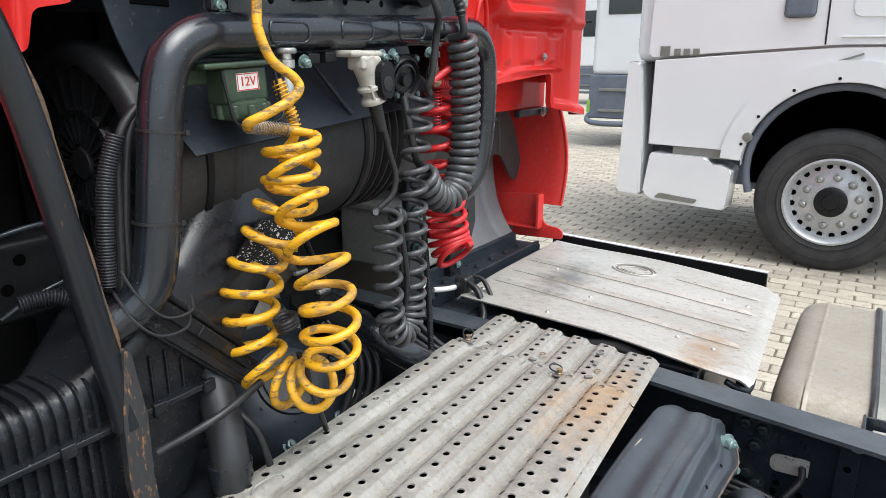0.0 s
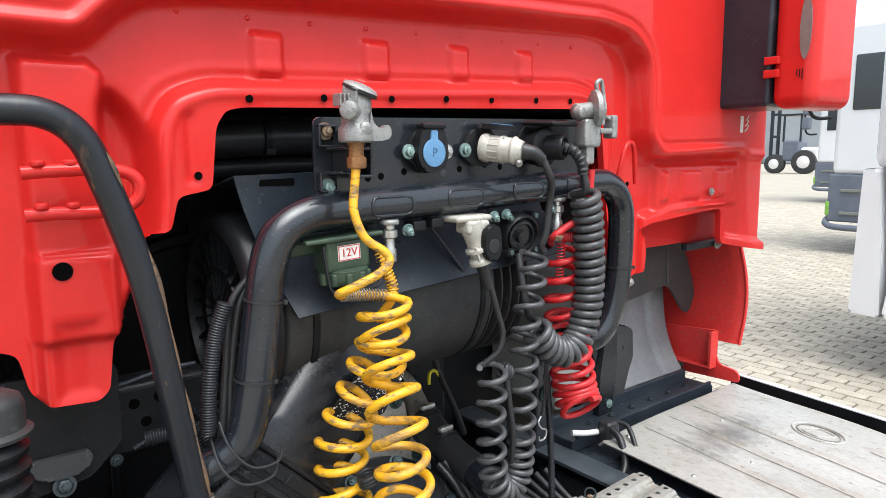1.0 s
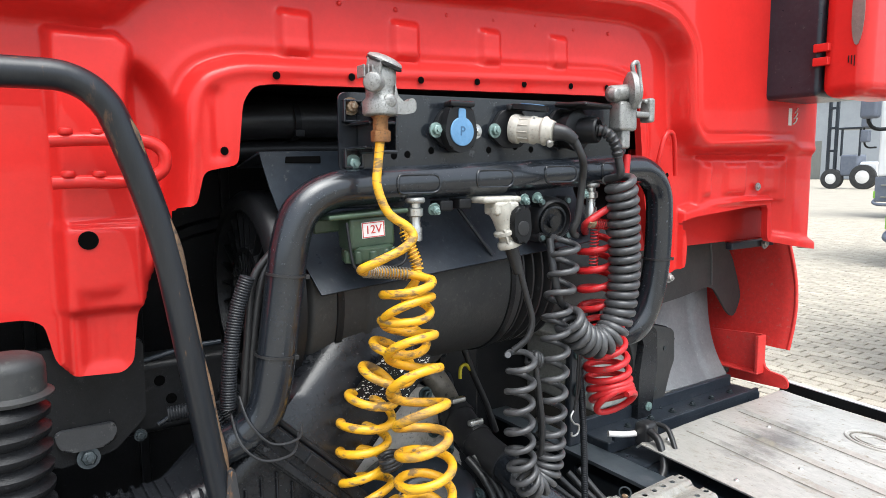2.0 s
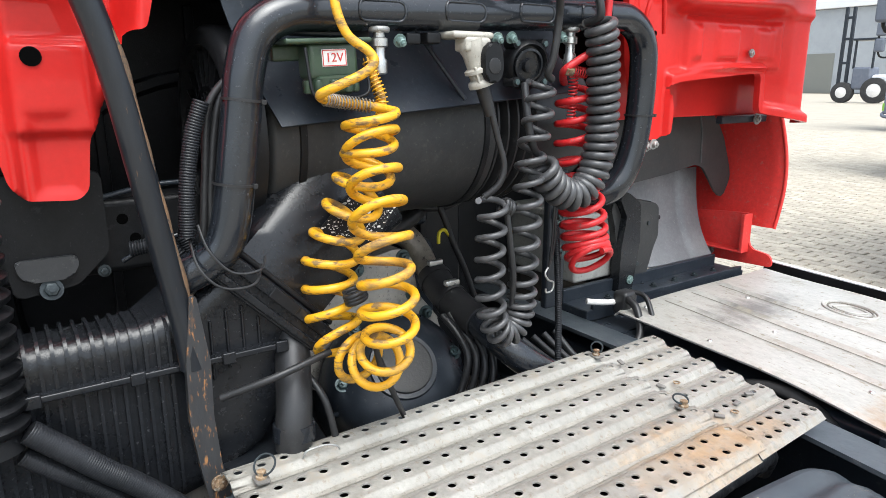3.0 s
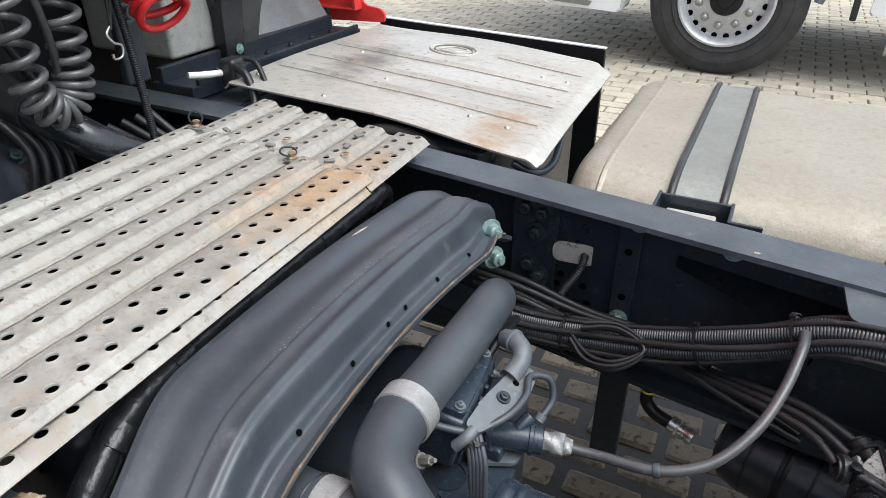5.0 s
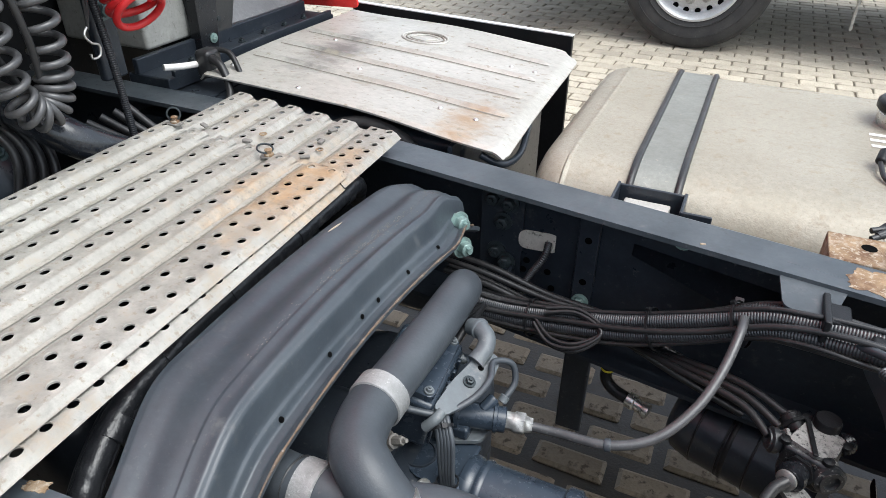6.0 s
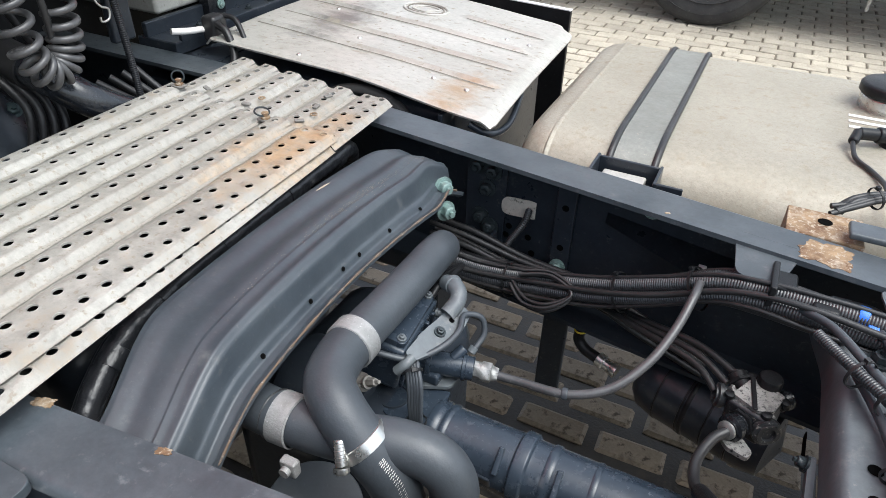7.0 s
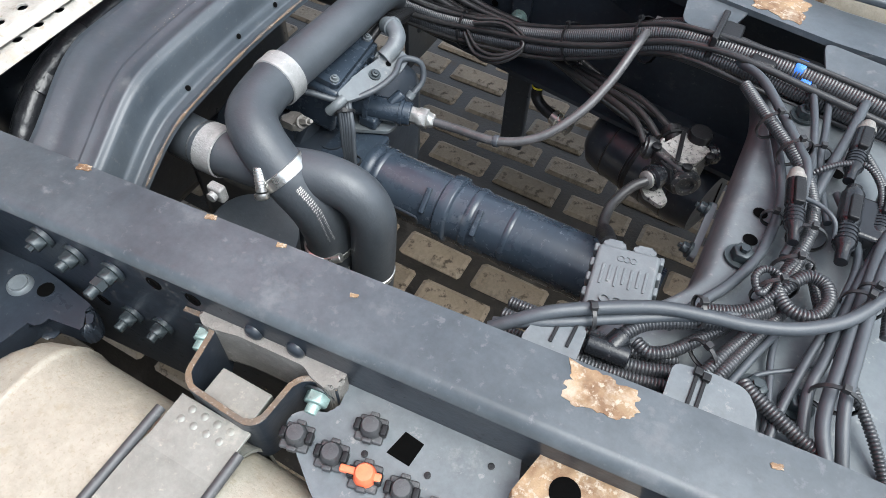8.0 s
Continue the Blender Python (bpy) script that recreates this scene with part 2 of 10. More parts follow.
# Cable sleeve colour darkened to carry the shade under cab and portal.
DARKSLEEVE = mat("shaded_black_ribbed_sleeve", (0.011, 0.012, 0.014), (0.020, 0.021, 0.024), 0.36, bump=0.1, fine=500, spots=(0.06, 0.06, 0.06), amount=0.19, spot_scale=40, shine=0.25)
FARPAVE = mat("distant_block_paving", (0.33, 0.295, 0.235), (0.38, 0.34, 0.272), 0.85, scale=1.2, bump=0.4, fine=30, spots=(0.26, 0.23, 0.19), amount=0.25, spot_scale=5)
BRONZED = mat("brown_heat_stained_metal", (0.30, 0.265, 0.215), (0.21, 0.185, 0.15), 0.42, metal=0.3, scale=16, bump=0.3, fine=200, spots=(0.07, 0.06, 0.05), amount=0.25, mottle=0.2)
LINERDARK = mat("black_dusted_flap_plastic", (0.034, 0.035, 0.038), (0.052, 0.053, 0.055), 0.42, bump=0.2, fine=250, spots=(0.11, 0.11, 0.108), amount=0.22, spot_scale=16)
# Near-black colour standing in for the unlit inside of holes and slots.
VOID = mat("hollow_shade", (0.0015, 0.0015, 0.0015), None, 0.95, bump=0.0, shine=0.05)
PLATE = mat("dusty_steel_plate_paint", (0.080, 0.092, 0.101), (0.112, 0.124, 0.131), 0.45, bump=0.12, fine=120, spots=(0.19, 0.19, 0.19), amount=0.22, spot_scale=14)
CLAMPGREY = mat("dull_clamp_metal", (0.30, 0.30, 0.295), (0.22, 0.22, 0.215), 0.55, metal=0.3, scale=30, bump=0.5, fine=350, spots=(0.42, 0.42, 0.41), amount=0.22, spot_scale=40)
PAVERDARK = mat("dark_brown_paver", (0.160, 0.124, 0.086), (0.212, 0.170, 0.124), 0.44, scale=6, bump=0.7, fine=140, spots=(0.060, 0.045, 0.030), amount=0.275, shine=0.3, spot_scale=5, each=0.18, mottle=0.16)
CASTDARK = mat("dusty_grey_casting", (0.20, 0.19, 0.175), (0.15, 0.143, 0.13), 0.6, metal=0.2, scale=14, bump=0.4, fine=350, spots=(0.26, 0.25, 0.23), amount=0.24)
EDGEWEAR = mat("worn_paint_edge", (0.13, 0.085, 0.05), (0.07, 0.06, 0.052), 0.7, scale=30, bump=0.3, spots=(0.25, 0.23, 0.2), amount=0.25, spot_scale=50)
GRIME = mat("packed_grime", (0.150, 0.138, 0.118), (0.23, 0.212, 0.182), 0.8, scale=18, bump=0.4, fine=200, spots=(0.11, 0.098, 0.08), amount=0.27, spot_scale=24)
FLAKED = mat("flaking_pale_alloy", (0.30, 0.295, 0.28), (0.22, 0.215, 0.20), 0.5, metal=0.3, scale=24, bump=0.4, fine=200, spots=(0.025, 0.026, 0.028), amount=0.30, spot_scale=26, mottle=0.2)
SCUFF = mat("flaked_black_alloy", (0.012, 0.013, 0.015), (0.03, 0.031, 0.033), 0.4, scale=20, bump=0.3, fine=200, spots=(0.22, 0.215, 0.20), amount=0.235, spot_scale=30, spot_rough=0.5)
VALLEY = mat("dirty_shaded_valley_aluminium", (0.25, 0.235, 0.20), (0.32, 0.305, 0.27), 0.6, scale=20, bump=0.3, spots=(0.16, 0.145, 0.12), amount=0.26, spot_scale=30)
RUSTSTREAK = mat("brown_rust_streak", (0.15, 0.085, 0.042), (0.09, 0.058, 0.035), 0.75, scale=30, bump=0.5, fine=200, spots=(0.02, 0.02, 0.022), amount=0.27, spot_scale=24, stretch=(1, 1, 0.5))
REDFADED = mat("faded_red_paint", (0.64, 0.032, 0.026), (0.56, 0.030, 0.026), 0.55, scale=7, bump=0.1, fine=120, spots=(0.50, 0.10, 0.08), amount=0.24, spot_scale=12)
TAPE = mat("black_cloth_tape", (0.0105, 0.0115, 0.0135), (0.019, 0.020, 0.023), 0.30, scale=30, bump=0.8, fine=70, spots=(0.08, 0.08, 0.08), amount=0.22, spot_scale=30, shine=0.45, mottle=0.2)
PLASTICDUST = mat("dusty_dark_cover", (0.020, 0.021, 0.022), (0.032, 0.032, 0.031), 0.55, bump=0.2, fine=200, spots=(0.06, 0.058, 0.053), amount=0.24, spot_scale=20)


# ---------------------------------------------------------------- mesh tools
def V(*a):
    return Vector(a)


def thing(name, label, category, at=(0, 0, 0), group="", kind=""):
    ob = new(name)
    ob.empty_display_size = 0.05
    ob.location = at
    return tagged(ob, label, category, group, kind)


def mesh_of(name, bm, material, smooth=True):
    me = bpy.data.meshes.new(name)
    bmesh.ops.recalc_face_normals(bm, faces=bm.faces)
    bm.to_mesh(me)
    bm.free()
    me.materials.append(material)
    if smooth:
        me.shade_smooth()
        me.set_sharp_from_angle(angle=radians(52))
    return me


def flatten(ob):
    """Weight the normals by area, so that bevelled plates stay flat."""
    if 24 <= len(ob.data.polygons) <= 2500:
        w = ob.modifiers.new("weighted", "WEIGHTED_NORMAL")
        w.weight, w.keep_sharp = 90, True
    return ob


def base_of(parent):
    """Where the parent's own origin lies: the parts' meshes are in world metres."""
    return Vector(parent.location) if parent.parent is None else Vector((0, 0, 0))


def part(name, bm, material, parent, label="", smooth=True):
    ob = new(name, mesh_of(name, bm, material, smooth))
    ob.parent = parent
    ob.matrix_parent_inverse = Matrix.Translation(-base_of(parent))
    if smooth:
        flatten(ob)
    return tagged(ob, label)


def solo(name, bm, material, label, category="", group="", kind="", smooth=True):
    ob = new(name, mesh_of(name, bm, material, smooth))
    if smooth:
        flatten(ob)
    return tagged(ob, label, category, group, kind)


def box(bm, x0, x1, y0, y1, z0, z1, bev=0.0, m=None, seg=2):
    r = bmesh.ops.create_cube(bm, size=1.0, matrix=Matrix.Translation(((x0 + x1) / 2, (y0 + y1) / 2, (z0 + z1) / 2)) @ Matrix.Diagonal((abs(x1 - x0), abs(y1 - y0), abs(z1 - z0), 1)))
    vs = r["verts"]
    if bev:
        es = list({e for v in vs for e in v.link_edges})
        got = bmesh.ops.bevel(bm, geom=es, offset=bev, segments=seg, affect="EDGES", profile=0.5)
        vs = list({v for f in got["faces"] for v in f.verts} | {v for v in vs if v.is_valid})
    if m is not None:
        bmesh.ops.transform(bm, matrix=m, verts=vs)
    return bm


def B():
    return bmesh.new()


def turn_to(axis):
    return Vector(axis).normalized().to_track_quat("Z", "Y").to_matrix().to_4x4()


def lathe(bm, profile, at, axis=(0, 0, 1), seg=24, closed=False):
    """Rings of (radius, height) round an axis."""
    m = Matrix.Translation(at) @ turn_to(axis)
    rings = []
    for r, h in profile:
        if r < 1e-5:
            rings.append([bm.verts.new(m @ Vector((0, 0, h)))])
        else:
            rings.append([bm.verts.new(m @ Vector((r * math.cos(2 * math.pi * i / seg), r * math.sin(2 * math.pi * i / seg), h))) for i in range(seg)])
    for a, b in zip(rings, rings[1:]):
        for i in range(seg):
            j = (i + 1) % seg
            if len(a) == 1 and len(b) == 1:
                continue
            if len(a) == 1:
                bm.faces.new((a[0], b[j], b[i]))
            elif len(b) == 1:
                bm.faces.new((a[i], a[j], b[0]))
            else:
                bm.faces.new((a[i], a[j], b[j], b[i]))
    return bm


def cyl(bm, p0, p1, r, r1=None, seg=16, bev=0.0):
    p0, p1 = Vector(p0), Vector(p1)
    d = (p1 - p0).length
    r1 = r if r1 is None else r1
    b = min(bev, d / 3, r * 0.5) if bev else 0
    prof = [(0, 0), (r - b, 0), (r, b), (r1, d - b), (r1 - b, d), (0, d)] if b else [(0, 0), (r, 0), (r1, d), (0, d)]
    return lathe(bm, prof, p0, p1 - p0, seg)


def hexbolt(bm, at, axis, r=0.011, h=0.009, washer=True):
    a = Vector(axis).normalized()
    at = Vector(at)
    if washer:
        cyl(bm, at, at + a * 0.003, r * 1.45, seg=18)
        at = at + a * 0.003
    lathe(bm, [(r, 0), (r, h * 0.85), (r * 0.85, h), (r * 0.45, h), (r * 0.45, h * 1.45), (0, h * 1.45)], at, a, 6)
    return bm


def spline(pts, n=8, closed=False):
    """A smooth curve through the points."""
    p = [Vector(q) for q in pts]
    out = []
    k = len(p)
    for i in range(k - 1):
        a, b, c, d = p[max(i - 1, 0)], p[i], p[i + 1], p[min(i + 2, k - 1)]
        for j in range(n):
            t = j / n
            out.append(0.5 * (2 * b + (c - a) * t + (2 * a - 5 * b + 4 * c - d) * t * t + (3 * b - a - 3 * c + d) * t ** 3))
    out.append(p[-1])
    return out


def frames_along(pts):
    ts = []
    for i in range(len(pts)):
        t = pts[min(i + 1, len(pts) - 1)] - pts[max(i - 1, 0)]
        ts.append(t.normalized() if t.length > 1e-9 else Vector((0, 0, 1)))
    u = ts[0].orthogonal().normalized()
    us = []
    for t in ts:
        u = (u - t * u.dot(t)).normalized()
        us.append((t, u, t.cross(u)))
    return us


def sweep(bm, pts, radius, seg=10, caps=True):
    """A round bar along points; radius is a number or one per point."""
    pts = [Vector(p) for p in pts]
    fr = frames_along(pts)
    rs = radius if isinstance(radius, (list, tuple)) else [radius] * len(pts)
    rings = []
    for p, (t, u, v), r in zip(pts, fr, rs):
        rings.append([bm.verts.new(p + (u * math.cos(2 * math.pi * i / seg) + v * math.sin(2 * math.pi * i / seg)) * r) for i in range(seg)])
    for a, b in zip(rings, rings[1:]):
        for i in range(seg):
            bm.faces.new((a[i], a[(i + 1) % seg], b[(i + 1) % seg], b[i]))
    if caps:
        bm.faces.new(rings[0])
        bm.faces.new(rings[-1])
    return bm


def pipe(bm, pts, r, seg=12, n=8):
    return sweep(bm, spline(pts, n), r, seg)


def even(pts, step):
    """Points at even steps along a polyline."""
    out, left = [pts[0].copy()], step
    for a, b in zip(pts, pts[1:]):
        d = (b - a).length
        pos = left
        while pos <= d:
            out.append(a.lerp(b, pos / d))
            pos += step
        left = pos - d
    return out


def ribbed(bm, pts, r, depth=0.0012, pitch=0.0045, seg=10):
    """A corrugated sleeve."""
    pitch = min(pitch, 0.0036)
    p = even(spline(pts, 14), pitch / 3)
    return sweep(bm, p, [r if i % 3 else r - depth for i in range(len(p))], seg)


def coil_points(pts, radius, turns, phase=0.0, per=16, ends=None):
    """A helix round a smooth centre line; radius is a number or a function of 0..1."""
    c = spline(pts, 24)
    lens = [0]
    for a, b in zip(c, c[1:]):
        lens.append(lens[-1] + (b - a).length)
    n = int(turns * per)
    fr = frames_along(c)
    out = []
    for i in range(n + 1):
        f = i / n
        s = f * lens[-1]
        k = max(0, min(len(c) - 2, next((j for j in range(len(c) - 1) if lens[j + 1] >= s), len(c) - 2)))
        w = (s - lens[k]) / max(1e-9, lens[k + 1] - lens[k])
        p = c[k].lerp(c[k + 1], w)
        t, u, v = fr[k]
        a = phase + 2 * math.pi * turns * f
        r = radius(f) if callable(radius) else radius
        out.append(p + (u * math.cos(a) + v * math.sin(a)) * r)
    return out


def coil_pitch(pts, radius, pitches, phase=0.0, per=20):
    """A helix round a smooth centre line whose pitch follows the control points; radius is a number or one per point."""
    n = 30
    c = spline(pts, n)
    fr = frames_along(c)
    rs = radius if isinstance(radius, (list, tuple)) else [radius] * len(pts)
    out, an = [], phase
    for i in range(len(c) - 1):
        k, w = i // n, (i % n) / n
        pt = pitches[k] + (pitches[k + 1] - pitches[k]) * w
        r = rs[k] + (rs[k + 1] - rs[k]) * w
        seg = (c[i + 1] - c[i]).length
        turn = 2 * math.pi * seg / pt
        m = max(1, math.ceil(turn * per / (2 * math.pi)))
        for j in range(m):
            f = j / m
            a = an + turn * f
            u, v = fr[i][1:]
            u2, v2 = fr[i + 1][1:]
            out.append(c[i].lerp(c[i + 1], f) + (u.lerp(u2, f) * math.cos(a) + v.lerp(v2, f) * math.sin(a)) * r)
        an += turn
    return out


def prism(bm, poly, h0, h1, axis="z", bev=0.0):
    """A polygon pulled out along an axis."""
    def at(a, b, h):
        return {"z": (a, b, h), "x": (h, a, b), "y": (a, h, b)}[axis]
    lo = [bm.verts.new(at(a, b, h0)) for a, b in poly]
    hi = [bm.verts.new(at(a, b, h1)) for a, b in poly]
    fs = [bm.faces.new(lo), bm.faces.new(hi)]
    n = len(poly)
    for i in range(n):
        fs.append(bm.faces.new((lo[i], lo[(i + 1) % n], hi[(i + 1) % n], hi[i])))
    if bev:
        es = {e for f in fs for e in f.edges}
        bmesh.ops.bevel(bm, geom=list(es), offset=bev, segments=2, affect="EDGES", profile=0.5)
    return bm


def rounded(poly, r, n=5):
    """Round the corners of a polygon."""
    out = []
    k = len(poly)
    for i in range(k):
        p, a, b = Vector(poly[i]), Vector(poly[i - 1]), Vector(poly[(i + 1) % k])
        da, db = (a - p), (b - p)
        rr = min(r, da.length * 0.45, db.length * 0.45)
        s, e = p + da.normalized() * rr, p + db.normalized() * rr
        for j in range(n + 1):
            t = j / n
            out.append(tuple(s * (1 - t) ** 2 + p * 2 * t * (1 - t) + e * t * t))
    return out


def ngon(cx, cy, r, n=16, ry=None):
    ry = ry or r
    return [(cx + r * math.cos(2 * math.pi * i / n), cy + ry * math.sin(2 * math.pi * i / n)) for i in range(n)]


def sheet(bm, fn, nu, nv, thick=None, keep=None):
    """A surface fn(u, v) over 0..1 x 0..1."""
    g = [[bm.verts.new(fn(i / nu, j / nv)) for j in range(nv + 1)] for i in range(nu + 1)]
    for i in range(nu):
        for j in range(nv):
            if keep is None or keep((i + 0.5) / nu, (j + 0.5) / nv):
                bm.faces.new((g[i][j], g[i + 1][j], g[i + 1][j + 1], g[i][j + 1]))
    loose = [v for v in bm.verts if not v.link_faces]
    if loose:
        bmesh.ops.delete(bm, geom=loose, context="VERTS")
    if thick:
        bmesh.ops.recalc_face_normals(bm, faces=bm.faces)
        bmesh.ops.solidify(bm, geom=list(bm.faces), thickness=thick)
    return bm


def text_mesh(name, words, size, m, material, parent, depth=0.0004):
    cu = bpy.data.curves.new(name, "FONT")
    cu.body, cu.size, cu.extrude, cu.align_x, cu.align_y = words, size, depth, "CENTER", "CENTER"
    tmp = bpy.data.objects.new(name, cu)
    scene.collection.objects.link(tmp)
    me = bpy.data.meshes.new_from_object(tmp.evaluated_get(bpy.context.evaluated_depsgraph_get()))
    bpy.data.objects.remove(tmp)
    me.transform(m)
    me.materials.clear()
    me.materials.append(material)
    ob = new(name, me)
    ob.parent = parent
    ob.matrix_parent_inverse = Matrix.Translation(-base_of(parent))
    return ob


def smooth01(a, b, x):
    t = np.clip((x - a) / (b - a), 0, 1)
    return t * t * (3 - 2 * t)


def poly_dist(Y, Z, poly):
    """Signed distance to a polygon, negative inside."""
    d = np.full(Y.shape, 1e9)
    inside = np.zeros(Y.shape, bool)
    k = len(poly)
    for i in range(k):
        (ay, az), (by, bz) = poly[i], poly[(i + 1) % k]
        ey, ez = by - ay, bz - az
        t = np.clip(((Y - ay) * ey + (Z - az) * ez) / (ey * ey + ez * ez + 1e-12), 0, 1)
        d = np.minimum(d, np.hypot(Y - ay - t * ey, Z - az - t * ez))
        cross = ((az > Z) != (bz > Z)) & (Y < (by - ay) * (Z - az) / (bz - az + 1e-12) + ay)
        inside ^= cross
    return np.where(inside, -d, d)


def cable_tie(bm, at, axis, r, w=0.0035):
    """A strap round a bundle with its small square lock."""
    a = Vector(axis).normalized()
    at = Vector(at)
    lathe(bm, [(r, -w / 2), (r + 0.0014, -w / 2), (r + 0.0014, w / 2), (r, w / 2)], at, a, 18)
    u = a.orthogonal().normalized()
    up = (Vector((0, 0, 1)) - a * a.z)
    u = up.normalized() if up.length > 0.2 else u
    c = at + u * (r + 0.002)
    box(bm, -0.003, 0.003, -0.003, 0.003, -0.003, 0.003, 0.0006, Matrix.Translation(c) @ turn_to(a))
    return bm


# ---------------------------------------------------------------- ground
def paver_rows(x0, x1, y0, y1):
    """Centres of half-offset courses of 0.2 x 0.1 m blocks."""
    out = []
    j0, j1 = math.floor(y0 / 0.112), math.ceil(y1 / 0.112)
    for j in range(j0, j1):
        shift = 0.106 if j % 2 else 0.0
        for i in range(math.floor(x0 / 0.212), math.ceil(x1 / 0.212)):
            out.append((i * 0.212 + shift, j * 0.112))
    return out


def paver_solid(bm, cx, cy, rnd, shrink=0.0):
    """A block with a chipped outline and a worn, rounded top edge."""
    a, b, h = 0.1010 - shrink + rnd.uniform(-0.004, 0.003), 0.0510 - shrink + rnd.uniform(-0.003, 0.002), rnd.uniform(-0.002, 0.003)
    e = 0.007 + 0.35 * shrink
    tw = rnd.uniform(-0.03, 0.03)
    chip = 0.10 + 5.0 * shrink
    outline = []
    for sx, sy in ((-1, -1), (1, -1), (1, 1), (-1, 1)):
        c1, c2 = rnd.uniform(0.04, chip), rnd.uniform(0.06, chip * 1.6)
        first, last = (sx * (1 - c1), sy), (sx, sy * (1 - c2))
        outline += [last, first] if sx == sy else [first, last]
    outline = [(u * a * (1 - rnd.uniform(0, 2.2 * shrink)), v * b * (1 - rnd.uniform(0, 4 * shrink))) for u, v in outline]
    rows = []
    for (s, z) in ((0, -0.03), (0, h - e * 0.6), (e, h)):
        ring = []
        for (u, v) in outline:
            px, py = u * (1 - s / a), v * (1 - s / b)
            ring.append(bm.verts.new((cx + px - py * tw, cy + py + px * tw, z)))
        rows.append(ring)
    for p, q in zip(rows, rows[1:]):
        for i in range(8):
            bm.faces.new((p[i], p[(i + 1) % 8], q[(i + 1) % 8], q[i]))
    bm.faces.new(rows[-1])


g = B()
box(g, -300, 300, -300, 300, -0.4, -0.009)
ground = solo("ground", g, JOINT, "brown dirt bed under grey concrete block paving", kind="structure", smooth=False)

ro = random.Random(31)
bm = B()
# Darker bed below the blocks, within the truck's outline.
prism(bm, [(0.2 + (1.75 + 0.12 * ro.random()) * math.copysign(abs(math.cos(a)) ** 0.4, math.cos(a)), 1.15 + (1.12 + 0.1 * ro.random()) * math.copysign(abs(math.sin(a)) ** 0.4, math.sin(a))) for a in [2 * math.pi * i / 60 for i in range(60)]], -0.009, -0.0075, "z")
part("oil_stain", bm, DARKBED, ground, "dark dirt between the blocks", smooth=False)

# ---------------------------------------------------------------- chassis rails
RAIL_TOP = 0.915
FAR_IN = [(-2.2, 1.535), (-0.80, 1.525), (-0.50, 1.485), (0.245, 1.380), (1.3, 1.36)]
NEAR_IN = [(-2.2, 0.755), (-0.80, 0.760), (-0.50, 0.785), (0.37, 0.857), (1.3, 0.875)]


def on_line(line, x):
    for (a, p), (b, q) in zip(line, line[1:]):
        if x <= b:
            return p + (q - p) * (x - a) / (b - a)
    return line[-1][1]


def far_in(x):
    return on_line(FAR_IN, x)


def near_in(x):
    return on_line(NEAR_IN, x)


def rail(name, line, side, label, w):
    """A pressed channel: web on the outside, flanges inward; side +1 is the far rail."""
    th = thing(name, label, "chassis rail", (0, on_line(line, 0), RAIL_TOP - 0.265), group="chassis rails")
    t, d, r = 0.008, 0.265, 0.012
    top = [(0, 0), (w - r, 0), (w - 0.3 * r, -0.3 * r), (w, -r), (w - t, -r), (w - r, -t), (0, -t)]
    low = [(0, -d), (0, -d + t), (w - r, -d + t), (w - t, -d + r), (w, -d + r), (w - 0.3 * r, -d + 0.3 * r), (w - r, -d)]
    web = [(w, -r), (w, -d + r), (w - t, -d + r), (w - t, -r)]
    xs = [line[0][0] + (line[-1][0] - line[0][0]) * i / 40 for i in range(41)]
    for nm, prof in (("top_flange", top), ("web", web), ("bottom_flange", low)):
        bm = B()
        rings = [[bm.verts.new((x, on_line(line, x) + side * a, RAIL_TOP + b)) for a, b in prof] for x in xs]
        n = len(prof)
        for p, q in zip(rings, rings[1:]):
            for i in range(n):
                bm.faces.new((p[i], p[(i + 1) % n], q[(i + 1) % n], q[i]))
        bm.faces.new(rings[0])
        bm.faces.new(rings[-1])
        # Web and bottom flange take the darker paint; their shade is in the colour.
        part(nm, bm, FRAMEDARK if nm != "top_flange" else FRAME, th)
    return th


rail("chassis_rail", FAR_IN, 1, "black painted steel chassis rail with bolted brackets", 0.082)
rail("chassis_rail", NEAR_IN, -1, "black painted steel chassis rail with rust patch and chipped edge", 0.072)


# ---------------------------------------------------------------- catwalk of perforated planks
PITCH, VALE = 0.0632, 0.0090


def crest(u, front=0.015):
    """Height over a pressed crest's flat: u across it from the hole row, a steep rear slope and a rounded front one."""
    rear = float(1 - smooth01(-0.0225, -0.0095, u))
    fore = float(smooth01(front, front + 0.013, u))
    return -VALE * max(rear, fore)


def punched(bm, place, x0, x1, y0, y1, cx, cy, r, lift, n=5):
    """A rectangle of sheet with one flanged hole; place lays (x, y, lift) on the pressed profile."""
    rim = []
    for (p, q) in (((x0, y0), (x1, y0)), ((x1, y0), (x1, y1)), ((x1, y1), (x0, y1)), ((x0, y1), (x0, y0))):
        for k in range(n):
            w = k / n
            rim.append((p[0] + (q[0] - p[0]) * w, p[1] + (q[1] - p[1]) * w))
    k = len(rim)
    rings = [[bm.verts.new(place(px, py, 0.0)) for px, py in rim]]
    for rr, up in ((1.75, 0.0), (1.38, lift * 0.55), (1.12, lift), (1.0, lift * 0.7), (0.97, -0.0012)):
        ring = []
        for i in range(k):
            an = -3 * math.pi / 4 + 2 * math.pi * i / k
            ring.append(bm.verts.new(place(cx + math.cos(an) * r * rr, cy + math.sin(an) * r * rr, up)))
        rings.append(ring)
    for a, b in zip(rings, rings[1:]):
        for i in range(k):
            j = (i + 1) % k
            bm.faces.new((a[i], a[j], b[j], b[i]))


